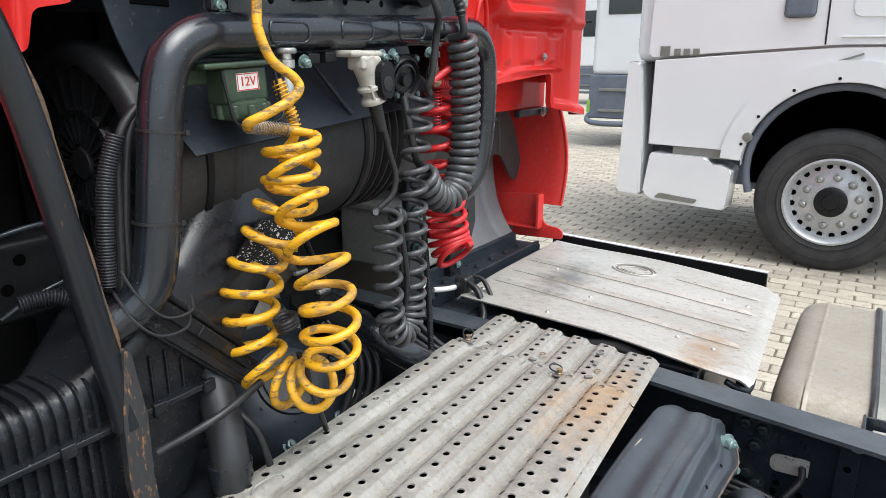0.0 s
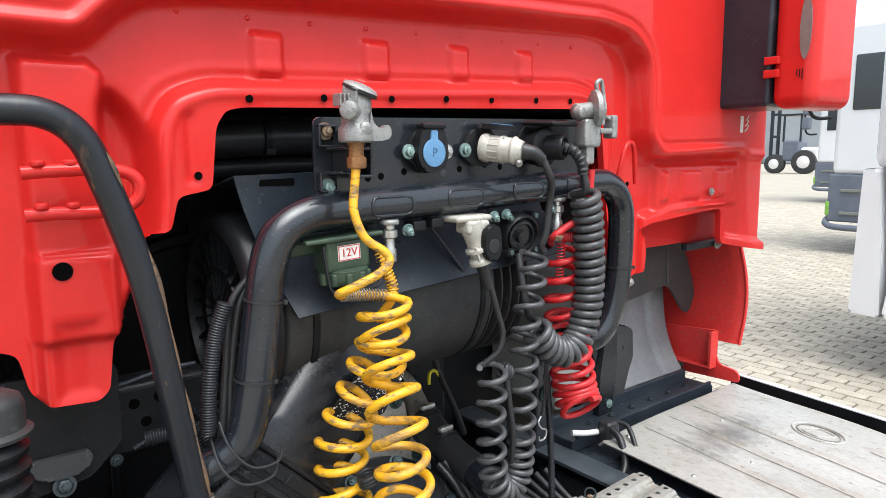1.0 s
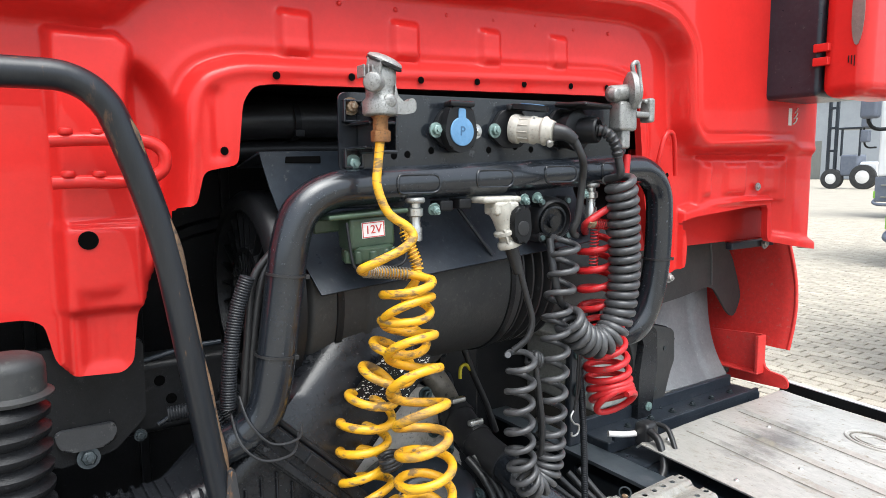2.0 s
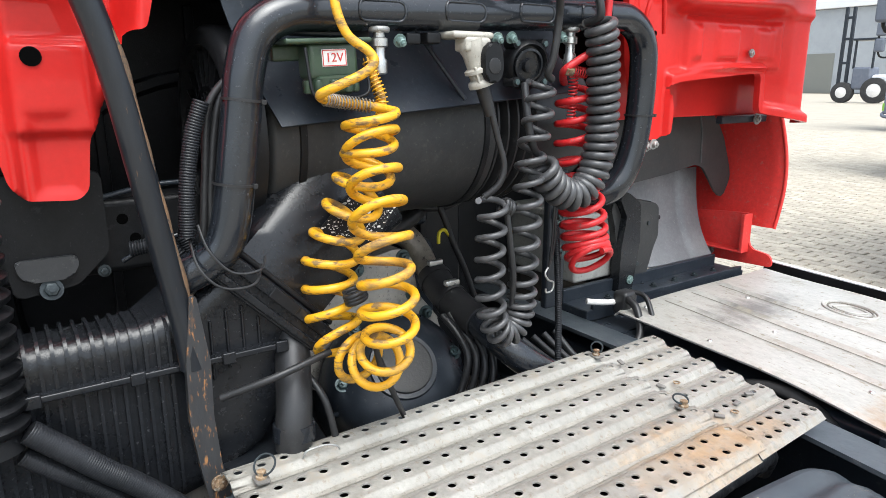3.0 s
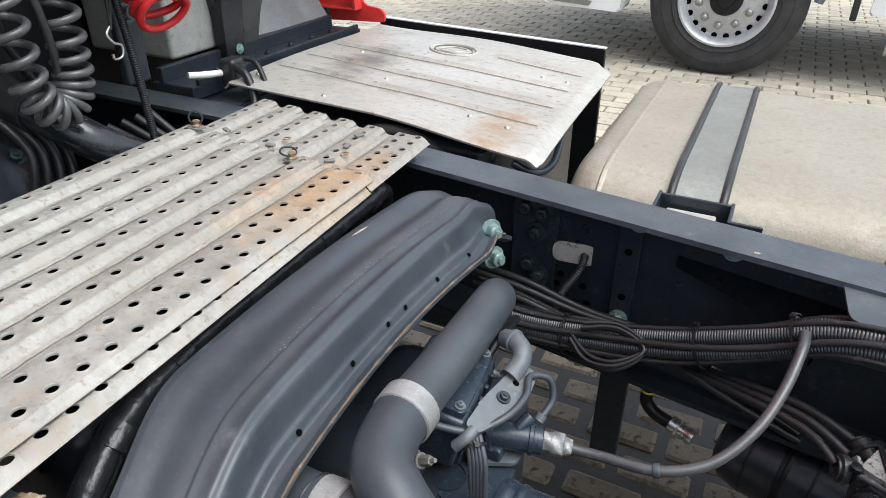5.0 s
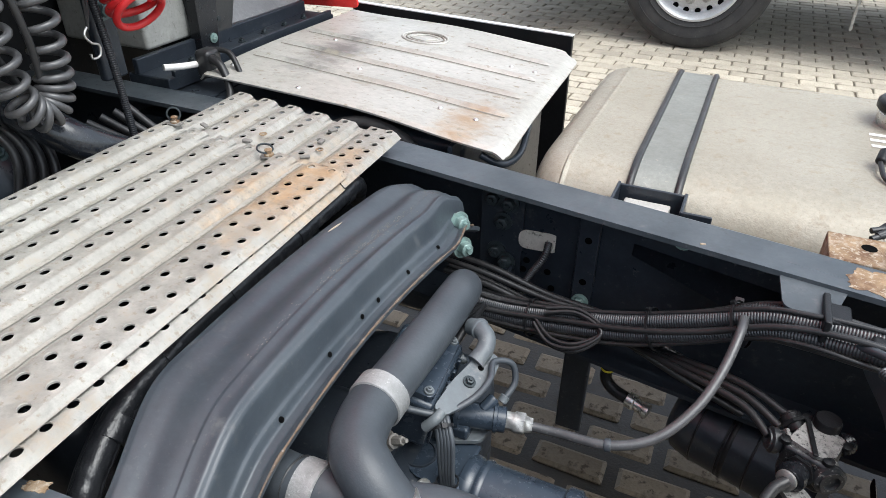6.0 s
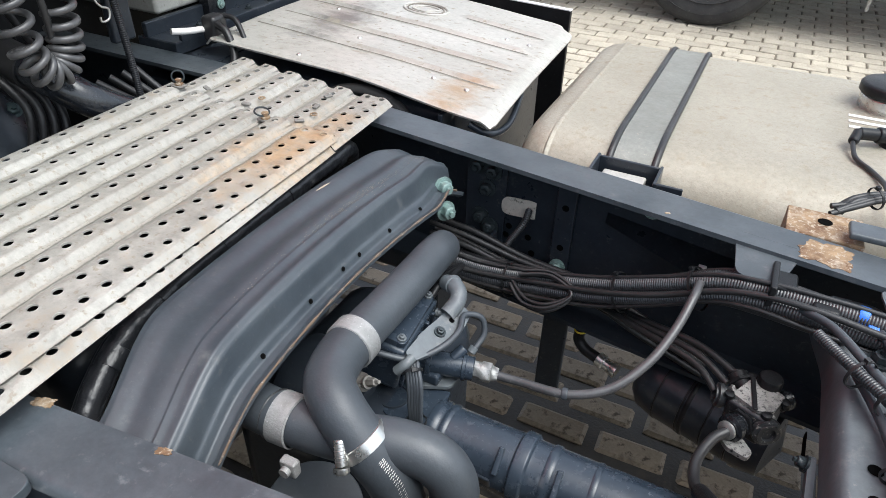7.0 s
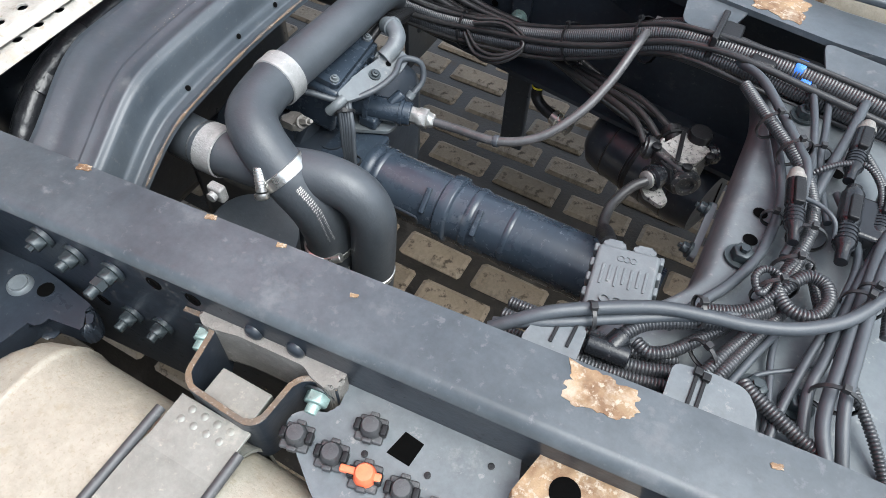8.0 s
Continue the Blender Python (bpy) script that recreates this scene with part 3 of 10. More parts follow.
def tread_plank(c, rows, y0, y1, z, lean, shift, front=0.0165, second=0.0375, strip=False):
    """One pressed crest of the sheet, its hole rows on top and a second row of small holes in its rear slope."""
    bm = B()

    def place(x, y, up):
        u = x - c
        h = z + crest(u, front) + up
        if rows == 2 and u > front:
            h = z - 0.0075 * float(smooth01(front, front + 0.012, u))
        return (x - lean * (y - 0.69), y - 0.11 * (x + 0.515) * (y - 0.68) / 0.66, h)
    pitch = 0.0297
    n = round((y1 - y0) / pitch)
    step = (y1 - y0) / n
    cuts = [-0.0270, -0.0115] + ([0.0140] if rows == 1 else [second - 0.0165, second + 0.0110])
    for i in range(n):
        a, b = y0 + i * step, y0 + (i + 1) * step
        if not strip:
            punched(bm, place, c + cuts[0], c + cuts[1], a, b, c - 0.0165, (a + b) / 2 + 0.006 + shift * 0.2, 0.0044, 0.0)
            punched(bm, place, c + cuts[1], c + cuts[2], a, b, c + 0.0012, (a + b) / 2 + shift, 0.0058, 0.0014)
        if rows == 2:
            punched(bm, place, c + cuts[2], c + cuts[3], a, b, c + second, (a + b) / 2 + shift + 0.0045, 0.0058, 0.0014)
    end = PITCH - 0.0270 if rows == 1 else front + 0.012
    xs = [cuts[-1] + (end - cuts[-1]) * k / 10 for k in range(11)]
    for i in range(n):
        a, b = y0 + i * step, y0 + (i + 1) * step
        for u, v in zip(xs, xs[1:]):
            bm.faces.new([bm.verts.new(place(c + p, q, 0)) for p, q in ((u, a), (v, a), (v, b), (u, b))])
    first = cuts[2] if strip else cuts[0]
    us = [first + (end - first) * k / 40 for k in range(41)]
    for y in (y0, y1):
        hi = [bm.verts.new(place(c + u, y, 0.0)) for u in us]
        lo = [bm.verts.new(place(c + u, y, -0.003)) for u in us]
        for i in range(40):
            bm.faces.new((hi[i], hi[i + 1], lo[i + 1], lo[i]))
    bmesh.ops.remove_doubles(bm, verts=bm.verts, dist=0.0002)
    return bm


CLUMPS = ((-0.850, 1.400), (-0.742, 1.378), (-0.622, 1.366), (-0.640, 1.475), (-0.632, 1.427))
WASHERS = ((-0.736, 1.412), (-0.617, 1.399))
catwalk = thing("catwalk", "perforated aluminium catwalk of nested planks laid over the chassis", "catwalk", (-0.7, 1.1, 0.93))
for i in range(5):
    part("tread_plank", tread_plank(-0.886 + PITCH * i, 1, 0.676, 1.338, 0.960, 0.025, 0.0), TREAD, catwalk)
    part("tread_plank", tread_plank(-0.8575 + PITCH * i, 1, 1.322, 1.518, 0.9515, 0.050, 0.004), TREAD, catwalk)
part("tread_plank", tread_plank(-0.570, 2, 0.676, 1.338, 0.960, 0.025, 0.0, 0.0465, 0.0365), TREAD, catwalk)
part("tread_plank", tread_plank(-0.5415, 2, 0.704, 1.322, 0.9485, 0.050, 0.004, 0.0400, 0.0340, True), TREAD, catwalk)
part("tread_plank", tread_plank(-0.5415, 2, 1.322, 1.518, 0.9515, 0.050, 0.004, 0.0400, 0.0300), TREAD, catwalk)
# Black sheet added under the planks so that their holes read as dark.
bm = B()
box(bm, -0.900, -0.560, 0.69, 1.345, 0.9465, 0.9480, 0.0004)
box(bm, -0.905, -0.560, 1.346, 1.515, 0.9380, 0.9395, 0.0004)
part("under_sheet", bm, VOID, catwalk, "added black sheet painting the dark under the holes")
for y in (0.80, 1.49):
    bm = B()
    box(bm, -0.90, -0.56, y - 0.03, y + 0.03, 0.917, 0.9375, 0.002)
    part("bearer", bm, FRAME, catwalk)
# dirt and painted-in shading along the valleys, ragged and broken
rg = random.Random(5)
for i in range(5):
    for (x0, y0, y1, z, lean) in ((-0.886, 0.682, 1.345, 0.960, 0.025), (-0.8575, 1.352, 1.520, 0.9515, 0.050)):
        bm = B()
        c = x0 + PITCH * i + 0.0335
        n = int((y1 - y0) / 0.006)
        lo_, hi_ = [], []
        for k in range(n + 1):
            y = y0 + (y1 - y0) * k / n
            w = 0.0016 + 0.0022 * abs(math.sin(k * 0.13 + i * 2.1) * math.sin(k * 0.041 + i)) + rg.uniform(0, 0.0012)
            x = c - lean * (y - 0.69)
            hi_.append(bm.verts.new((x - w, y, z - VALE + 0.0011)))
            lo_.append(bm.verts.new((x + w * 1.3, y, z - VALE + 0.0013)))
        for k in range(n):
            bm.faces.new((lo_[k], lo_[k + 1], hi_[k + 1], hi_[k]))
        part("grime_line", bm, VALLEY, catwalk, "dirt and painted shading in the valley")


def pin_ring(x, y, ang, lift, r=0.017, z=0.960):
    t = thing("ring_pin", "rusty quick-release pin with a wire ring on the catwalk", "ring pin", (x, y, z), group="catwalk pins")
    bm = B()
    prism(bm, rounded([(x - 0.012, y - 0.010), (x + 0.012, y - 0.010), (x + 0.014, y + 0.008), (x - 0.012, y + 0.010)], 0.004), z + 0.0005, z + 0.003, "z", 0.0006)
    part("base_plate", bm, CASTDARK, t)
    bm = B()
    lathe(bm, [(0, 0), (0.0075, 0), (0.0075, 0.003), (0.0052, 0.004), (0.0052, 0.007), (0.0060, 0.008), (0.0060, 0.010), (0.003, 0.0115), (0, 0.0115)], (x, y, z + 0.003), (0, 0, 1), 14)
    part("pin", bm, RUST, t, "rusty pin")
    bm = B()
    m = Matrix.Translation((x, y, z + 0.009)) @ pose(0, 0, 0, 0, 0, ang) @ pose(0, 0, 0, 90 - lift, 0, 0)
    sweep(bm, [m @ Vector((r * math.cos(a), r * 0.82 + r * math.sin(a), 0)) for a in [2 * math.pi * i / 24 for i in range(25)]], 0.0016, 6, False)
    part("ring", bm, BOLTDARK, t, "dull steel wire ring")
    return t


pin_ring(-0.852, 0.712, 40, 50, 0.0145)
pin_ring(-0.612, 0.722, 25, 48, 0.0150)
pin_ring(-0.886, 1.372, 40, 10, 0.0105)
pin_ring(-0.668, 1.338, 70, 75, 0.012, 0.956)
bm = B()
sweep(bm, spline([(-0.868, 0.776, 0.961), (-0.866, 0.782, 0.971), (-0.862, 0.806, 0.974), (-0.860, 0.822, 0.969), (-0.860, 0.828, 0.961)], 8), 0.0013, 6)
solo("wire_staple", bm, ZINC, "bent bright wire loop stuck in the catwalk", "wire")
for k, (x, y) in enumerate(CLUMPS):
    bm = B()
    box(bm, -0.008, 0.008, -0.004, 0.004, 0, 0.004, 0.0012, Matrix.Translation((x, y, 0.9522)) @ pose(0, 0, 0, 4, 3, 30 * k - 20))
    solo("dirt_clump", bm, CASTDARK, "grey-brown clump of dirt lying on the catwalk", "dirt", group="dirt clumps")
for (x, y) in WASHERS:
    bm = lathe(B(), [(0.0035, 0.0), (0.0065, 0.0), (0.0065, 0.0014), (0.0035, 0.0014)], (x, y, 0.9532), (0, 0, 1), 16)
    solo("rusty_washer", bm, RUST, "small rusty washer on the catwalk", "washer", group="rusty washers")

# plates under the near end of the catwalk
bm = B()
prism(bm, rounded([(-0.905, 0.655), (-0.890, 0.640), (-0.44, 0.622), (-0.43, 0.63), (-0.43, 0.72), (-0.905, 0.72)], 0.012), 0.905, 0.917, "z", 0.002)
solo("support_plate", bm, FRAME, "black steel support plate under the catwalk's end with rusty hole", "support plate")
bm = B()
lathe(bm, [(0.0165, 0.0002), (0.016, 0.0012), (0.0085, 0.0014), (0.0085, 0.0006)], (-0.837, 0.673, 0.917), (0, 0, 1), 14)
hole_a = solo("slotted_hole", bm, RUST, "rust-rimmed bolt hole in the support plate", "bolt hole", group="support plate holes")
bm = B()
lathe(bm, [(0.0125, 0.0002), (0.012, 0.0012), (0.0095, 0.0014), (0.0095, 0.0006)], (-0.651, 0.675, 0.917), (0, 0, 1), 14)
hole_b = solo("slotted_hole", bm, RUSTPAINT, "rust-rimmed bolt hole in the support plate", "bolt hole", group="support plate holes")
for hole_, hx, hy in ((hole_a, -0.837, 0.673), (hole_b, -0.651, 0.675)):
    part("opening", lathe(B(), [(0.0088, 0.0006), (0.0088, 0.0010), (0, 0.0010)], (hx, hy, 0.917), (0, 0, 1), 10), VOID, hole_, "dark opening")
arm = thing("angle_arm", "black steel angle arm bolted to the support plate", "support arm", (-0.68, 0.4, 0.9))
bm = B()
box(bm, -0.765, -0.722, 0.20, 0.655, 0.919, 0.926, 0.001)
box(bm, -0.727, -0.722, 0.20, 0.655, 0.885, 0.926, 0.001)
part("angle_bar", bm, FRAME, arm)
for y in (0.603, 0.634):
    part("bolt", hexbolt(B(), (-0.742, y, 0.926), (0, 0, 1), 0.0075, 0.004), BOLT, arm)

# ---------------------------------------------------------------- pressed cross member
def cross_top(u, v):
    """u along the member from the near to the far rail, v from its front edge to its rear lip."""
    y = 0.765 + u * 0.69
    x0 = -0.513 + 0.055 * float(1 - smooth01(0.0, 0.26, u)) + 0.012 * float(smooth01(0.86, 1.0, u))
    x1 = -0.335 - 0.024 * math.sin(math.pi * u) - 0.026 * float(smooth01(0.80, 0.96, u))
    arch = math.sin(math.pi * min(1, max(0, u))) ** 0.55
    x = x0 + (x1 - x0) * v
    z = 0.904 + 0.032 * arch
    bulge = 0.020 * math.sin(9.0 * u + 0.4) * float(smooth01(0.12, 0.3, u) - smooth01(0.85, 1.0, u))
    prof = [(0, -0.050), (0.045, -0.016), (0.10, -0.002), (0.16, 0.0), (0.72, 0.0), (0.765, -0.004), (0.835, -0.036), (0.88, -0.047), (0.93, -0.047), (1.0, -0.041)]
    w_ = min(1.0, v + bulge * math.exp(-((v - 0.78) / 0.08) ** 2))
    for (a, p), (b, q) in zip(prof, prof[1:]):
        if w_ <= b:
            w = (w_ - a) / (b - a)
            w = w * w * (3 - 2 * w)
            z += p + (q - p) * w
            break
    wave = -0.0060 * math.exp(-((v - 0.33) / 0.085) ** 2) + 0.0032 * math.exp(-((v - 0.50) / 0.07) ** 2) - 0.0030 * math.exp(-((v - 0.655) / 0.045) ** 2) + 0.0020 * math.exp(-((v - 0.72) / 0.03) ** 2)
    z += wave * float(0.30 + 0.70 * smooth01(0.2, 0.55, u)) * float(1 - 0.5 * smooth01(0.9, 1.0, u))
    z += 0.0011 * float(smooth01(0.578, 0.590, v)) * float(1 - smooth01(0.66, 0.76, v))
    drop = (1 - smooth01(0.0, 0.22, u)) * 0.03 + smooth01(0.90, 1.0, u) * 0.012
    z -= float(drop) * (0.6 + 0.9 * v)
    return (x, y, z)


cross = thing("cross_member", "black pressed steel cross member between the chassis rails", "cross member", (-0.42, 1.1, 0.86))
part("pressing", sheet(B(), cross_top, 80, 110, 0.006), CROSS, cross)
for (u, v) in ((0.27, 0.86), (0.41, 0.86), (0.515, 0.86), (0.57, 0.86), (0.68, 0.86), (0.80, 0.86)):
    p = Vector(cross_top(u, v))
    nrm = (Vector(cross_top(u, v + 0.02)) - p).cross(Vector(cross_top(u + 0.02, v)) - p).normalized()
    nrm = nrm if nrm.z > 0 else -nrm
    part("drain_hole", lathe(B(), [(0.0034, 0.0008), (0.0034, 0.001), (0, 0.001)], p + nrm * 0.0001, nrm, 12), VOID, cross, "dark round hole")
# pale scuff flecks along the seam, and one orange scratch
rg = random.Random(12)
bm = B()
for k in range(340):
    u = rg.uniform(0.30, 0.97) if rg.random() < 0.4 else rg.gauss(0.66, 0.10)
    v = rg.gauss(0.565, 0.028 if k % 3 else 0.010)
    if not 0.05 < u < 0.98 or not 0.2 < v < 0.72:
        continue
    p, r_, a0 = Vector(cross_top(u, v)) + V(0, 0, 0.0004), rg.uniform(0.0002, 0.0009), rg.random() * 6
    bm.faces.new([bm.verts.new(p + V(r_ * math.cos(a0 + 6.283 * q / 4), 1.7 * r_ * math.sin(a0 + 6.283 * q / 4), 0)) for q in range(4)])
tagged(part("scuff_flecks", bm, GRIME, cross), "pale scuffed flecks along the seam", kind="stuff")
ln_ = [Vector(cross_top(0.655 + 0.045 * k / 10, 0.17 + 0.012 * k / 10)) + V(0, 0, 0.0002) for k in range(11)]
part("scratch", sweep(B(), ln_, [0.0003 + 0.0011 * math.sin(math.pi * k / 10) for k in range(11)], 6), RUST, cross, "short rusty scratch")
edge_ = [Vector(cross_top(0.10 + 0.86 * k / 60, 1.0)) + V(0.001, 0, 0.001) for k in range(61)]
part("worn_edge", sweep(B(), edge_, [0.0008 + 0.0016 * abs(math.sin(k * 1.7) * math.sin(k * 0.6)) for k in range(61)], 6), EDGEWEAR, cross, "rusty worn lip")
for (x, y, z) in ((-0.368, 1.416, 0.873), (-0.360, 1.412, 0.832)):
    bm = hexbolt(B(), (x - 0.012, y - 0.005, z), (1, -0.55, 0.1), 0.012, 0.013)
    cyl(bm, (x - 0.010, y - 0.006, z), (x - 0.036, y + 0.008, z - 0.003), 0.010, seg=14)
    part("bolt", bm, BOLT, cross, "pale green zinc-plated bolt")

# ---------------------------------------------------------------- side deck over the far wing
def deck_xy(u, v):
    """u front to rear, v from the chassis outwards."""
    for c, r in ((0.0, 0.035), (1.0, 0.10)):
        cu, cv = max(0.0, (u - 1 + r) / r), max(0.0, 1 - abs(v - c) / r)
        if cu > 0 and cv > 0:
            f = max(cu, cv) / math.hypot(cu, cv)
            u, v = 1 - r + r * cu * f, (r - r * cv * f if c == 0 else 1 - r + r * cv * f)
    a = Vector((-1.085, 1.648)).lerp(Vector((-0.368, 1.588)), u)
    b = Vector((-1.100, 2.303)).lerp(Vector((-0.387, 2.160)), u)
    return a.lerp(b, v)


DECK_RIBS = ((0.235, 0.02), (0.40, 0.02), (0.585, 0.02), (0.78, 0.60))


def deck_fn(u, v):
    p = deck_xy(u, v)
    z = 0.944
    for k, first in DECK_RIBS:
        z += 0.0075 * math.exp(-((v - k) / 0.0125) ** 2) * float(smooth01(first, first + 0.05, u) - smooth01(0.90, 0.96, u))
    z -= 0.026 * (1 - v) * float(smooth01(0.50, 1.0, u))
    z -= 0.012 * float(smooth01(0.955, 1.0, u)) ** 1.6 + 0.02 * float(smooth01(0.97, 1.0, v)) ** 2 + 0.012 * float(1 - smooth01(0.0, 0.02, u)) + 0.004 * float(1 - smooth01(0.0, 0.02, v))
    z += 0.004 * math.sin(7 * u + 1) * math.sin(5 * v)
    return (p.x, p.y, z)


deck = thing("wing_cover", "dented weathered aluminium wing cover with pressed ribs and embossed badge", "wing cover", (-0.75, 1.95, 0.93))
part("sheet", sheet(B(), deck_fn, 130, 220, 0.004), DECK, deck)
def badge_ring(du, dv, wob):
    return [Vector(deck_fn(0.47 + du * math.cos(a) * (1 + wob * math.sin(2 * a)), 0.752 + dv * math.sin(a))) + V(0, 0, 0.0008) for a in [2 * math.pi * i / 48 for i in range(49)]]


part("badge", sweep(B(), badge_ring(0.090, 0.070, 0.0), 0.0034, 8, False), DECK, deck, "embossed oval badge")
part("badge_ring", sweep(B(), badge_ring(0.074, 0.056, 0.0), 0.0020, 8, False), GRIME, deck, "dirt line inside the badge")
part("badge_curl", sweep(B(), badge_ring(0.046, 0.036, 0.30), 0.0024, 8, False), DECK, deck, "embossed curl inside the badge")
# Dark strips along the ribs: grime, with each rib's shadow line painted in.
rg = random.Random(17)
for k, first in DECK_RIBS:
    for side, wd in ((-0.024, 0.0034),):
        bm = B()
        lo_, hi_ = [], []
        for i in range(91):
            u = first + 0.04 + (0.895 - first) * i / 90
            w = wd * (0.9 + 0.15 * math.sin(i * 0.23 + k * 40) * math.sin(i * 0.71 + k * 9) + rg.uniform(-0.10, 0.10))
            for lst, sgn in ((lo_, -1), (hi_, 1)):
                p = Vector(deck_fn(u, k + side + sgn * max(0.0012, w)))
                lst.append(bm.verts.new(p + V(0, 0, 0.0010)))
        for i in range(90):
            bm.faces.new((lo_[i], lo_[i + 1], hi_[i + 1], hi_[i]))
        part("grime_line", bm, GRIME, deck, "grime and painted shadow along the pressed rib")
for (u, v) in ((0.20, 0.53), (0.42, 0.31), (0.35, 0.04), (0.76, 0.16), (0.87, 0.15), (0.83, 0.66), (0.91, 0.66), (0.06, 0.10)):
    p = deck_fn(u, v)
    part("rivet", lathe(B(), [(0.0055, 0), (0.005, 0.002), (0.003, 0.0032), (0, 0.0034)], p, (0, 0, 1), 10), STEEL, deck)
bm = B()
box(bm, 0, 0.700, -0.006, 0.006, -0.40, 0.030, 0.002, Matrix.Translation((-1.135, 2.369, 0.910)) @ pose(0, 0, 0, 0, 0, -7.4))
solo("side_skirt", bm, PLASTIC, "black plastic side skirt with pale top edge beside the wing cover", "side skirt")
bm = B()
box(bm, 0, 0.698, -0.008, 0.008, 0.0, 0.004, 0.001, Matrix.Translation((-1.133, 2.369, 0.9405)) @ pose(0, 0, 0, 0, 0, -7.4))
solo("skirt_edge_trim", bm, WHITE, "white edge strip on the black side skirt", "edge trim")
# black bracket below the cover's rear end, and a dark strip added to darken the gap
bm = B()
box(bm, -1.145, -1.04, 1.60, 2.31, 0.845, 0.902, 0.004)
solo("tray_edge", bm, FRAMEDARK, "dark strip added to fill the gap before the wing cover", "bracket")
brk = thing("cover_bracket", "black slotted steel bracket under the wing cover", "bracket", (-0.40, 1.8, 0.5))
bm = B()
box(bm, -0.485, -0.475, 1.60, 2.14, 0.42, 0.905, 0.002)
part("plate", bm, FRAMEDARK, brk)
for z in (0.60, 0.72, 0.82):
    bm = B()
    box(bm, -0.4750, -0.4735, 2.05, 2.13, z, z + 0.02, 0.001)
    part("slot", bm, VOID, brk)
bm = B()
sweep(bm, spline([(-0.42, 1.60, 0.90), (-0.385, 1.62, 0.88), (-0.385, 1.72, 0.86), (-0.41, 1.85, 0.87)], 8), 0.007, 8)
part("handle_bar", bm, FRAMEDARK, brk)
bm = B()
box(bm, -1.06, -0.47, 1.63, 2.17, 0.48, 0.90, 0.02)
solo("battery_tray", bm, FRAMEDARK, "black steel battery tray beneath the wing cover", "battery tray")
bm = B()
sweep(bm, [(-0.66 + 0.14 * math.cos(a), 1.625, 0.78 + 0.13 * math.sin(a)) for a in [math.pi * i / 16 for i in range(17)]], 0.012, 8)
solo("wheel_arch_lip", bm, TYRE, "dusty black curved lip under the wing cover", "wheel arch lip")

# ---------------------------------------------------------------- tanks
def tank_shell(x0, x1, y0, y1, z0, z1, r, dome=0.03):
    bm = B()
    def ring(x, s):
        c = rounded([(y0 + s, z0 + s), (y1 - s, z0 + s), (y1 - s, z1 - s), (y0 + s, z1 - s)], r - s * 0.3, 8)
        return [bm.verts.new((x, a, b)) for a, b in c]
    xs = [(x0, 0.05), (x0 + 0.004, 0.032), (x0 + 0.014, 0.016), (x0 + 0.03, 0.006), (x0 + 0.05, 0.001), (x0 + 0.058, 0.001), (x0 + 0.061, -0.0025), (x0 + 0.067, -0.0025), (x0 + 0.070, 0.0)]
    xs += [(x1 - 0.07, 0.0), (x1 - 0.03, 0.006), (x1 - 0.014, 0.016), (x1, 0.05)]
    rings = [ring(x, s) for x, s in xs]
    n = len(rings[0])
    for p, q in zip(rings, rings[1:]):
        for i in range(n):
            bm.faces.new((p[i], p[(i + 1) % n], q[(i + 1) % n], q[i]))
    bm.faces.new(rings[0])
    bm.faces.new(rings[-1])
    return bm


def strap_band(x0, x1, y0, y1, z0, z1, r, lift, th):
    bm = B()
    lo = rounded([(y0 - lift, z0 - lift), (y1 + lift, z0 - lift), (y1 + lift, z1 + lift), (y0 - lift, z1 + lift)], r + lift, 10)
    hi = rounded([(y0 - lift - th, z0 - lift - th), (y1 + lift + th, z0 - lift - th), (y1 + lift + th, z1 + lift + th), (y0 - lift - th, z1 + lift + th)], r + lift + th, 10)
    A = [[bm.verts.new((x, a, b)) for a, b in c] for x, c in ((x0, lo), (x0, hi), (x1, hi), (x1, lo))]
    n = len(lo)
    for k in range(4):
        p, q = A[k], A[(k + 1) % 4]
        for i in range(n):
            bm.faces.new((p[i], p[(i + 1) % n], q[(i + 1) % n], q[i]))
    return bm


FT = (1.615, 2.343, 0.45, 0.893, 0.13)
far_tank = thing("fuel_tank", "large dusty aluminium fuel tank strapped beside the chassis rail", "fuel tank", (0.4, 1.95, 0.3), group="fuel tanks")
part("shell", tank_shell(-0.345, 1.35, *FT[:4], FT[4]), TANK, far_tank)
part("strap", strap_band(-0.160, -0.092, *FT, 0.003, 0.003), STRAP, far_tank, "grey steel strap")
for x in (-0.166, -0.086):
    bm = B()
    path_ = [V(x, a, b) for a, b in rounded([(FT[0] - 0.005, FT[2] - 0.005), (FT[1] + 0.005, FT[2] - 0.005), (FT[1] + 0.005, FT[3] + 0.005), (FT[0] - 0.005, FT[3] + 0.005)], FT[4] + 0.004, 10)]
    sweep(bm, sorted([p for p in path_ if p.z > 0.60], key=lambda p: p.y), 0.0068, 8)
    part("strap_edge", bm, RUBBER, far_tank, "black rubber strap edging")
part("strap", strap_band(0.75, 0.82, *FT, 0.003, 0.003), STRAP, far_tank, "grey steel strap")
part("filler_neck", cyl(B(), (0.285, 2.10, 0.885), (0.285, 2.10, 0.92), 0.055, seg=28, bev=0.004), STEEL, far_tank)
part("filler_cap", cyl(B(), (0.285, 2.10, 0.92), (0.285, 2.10, 0.945), 0.062, seg=28, bev=0.006), PLASTIC, far_tank)
for y in (1.985, 2.015, 1.955):
    bm = B()
    box(bm, 0.215, 0.285, y, y + 0.011, 0.8935, 0.8945)
    part("label_bar", bm, LABELW, far_tank, "white unreadable print")
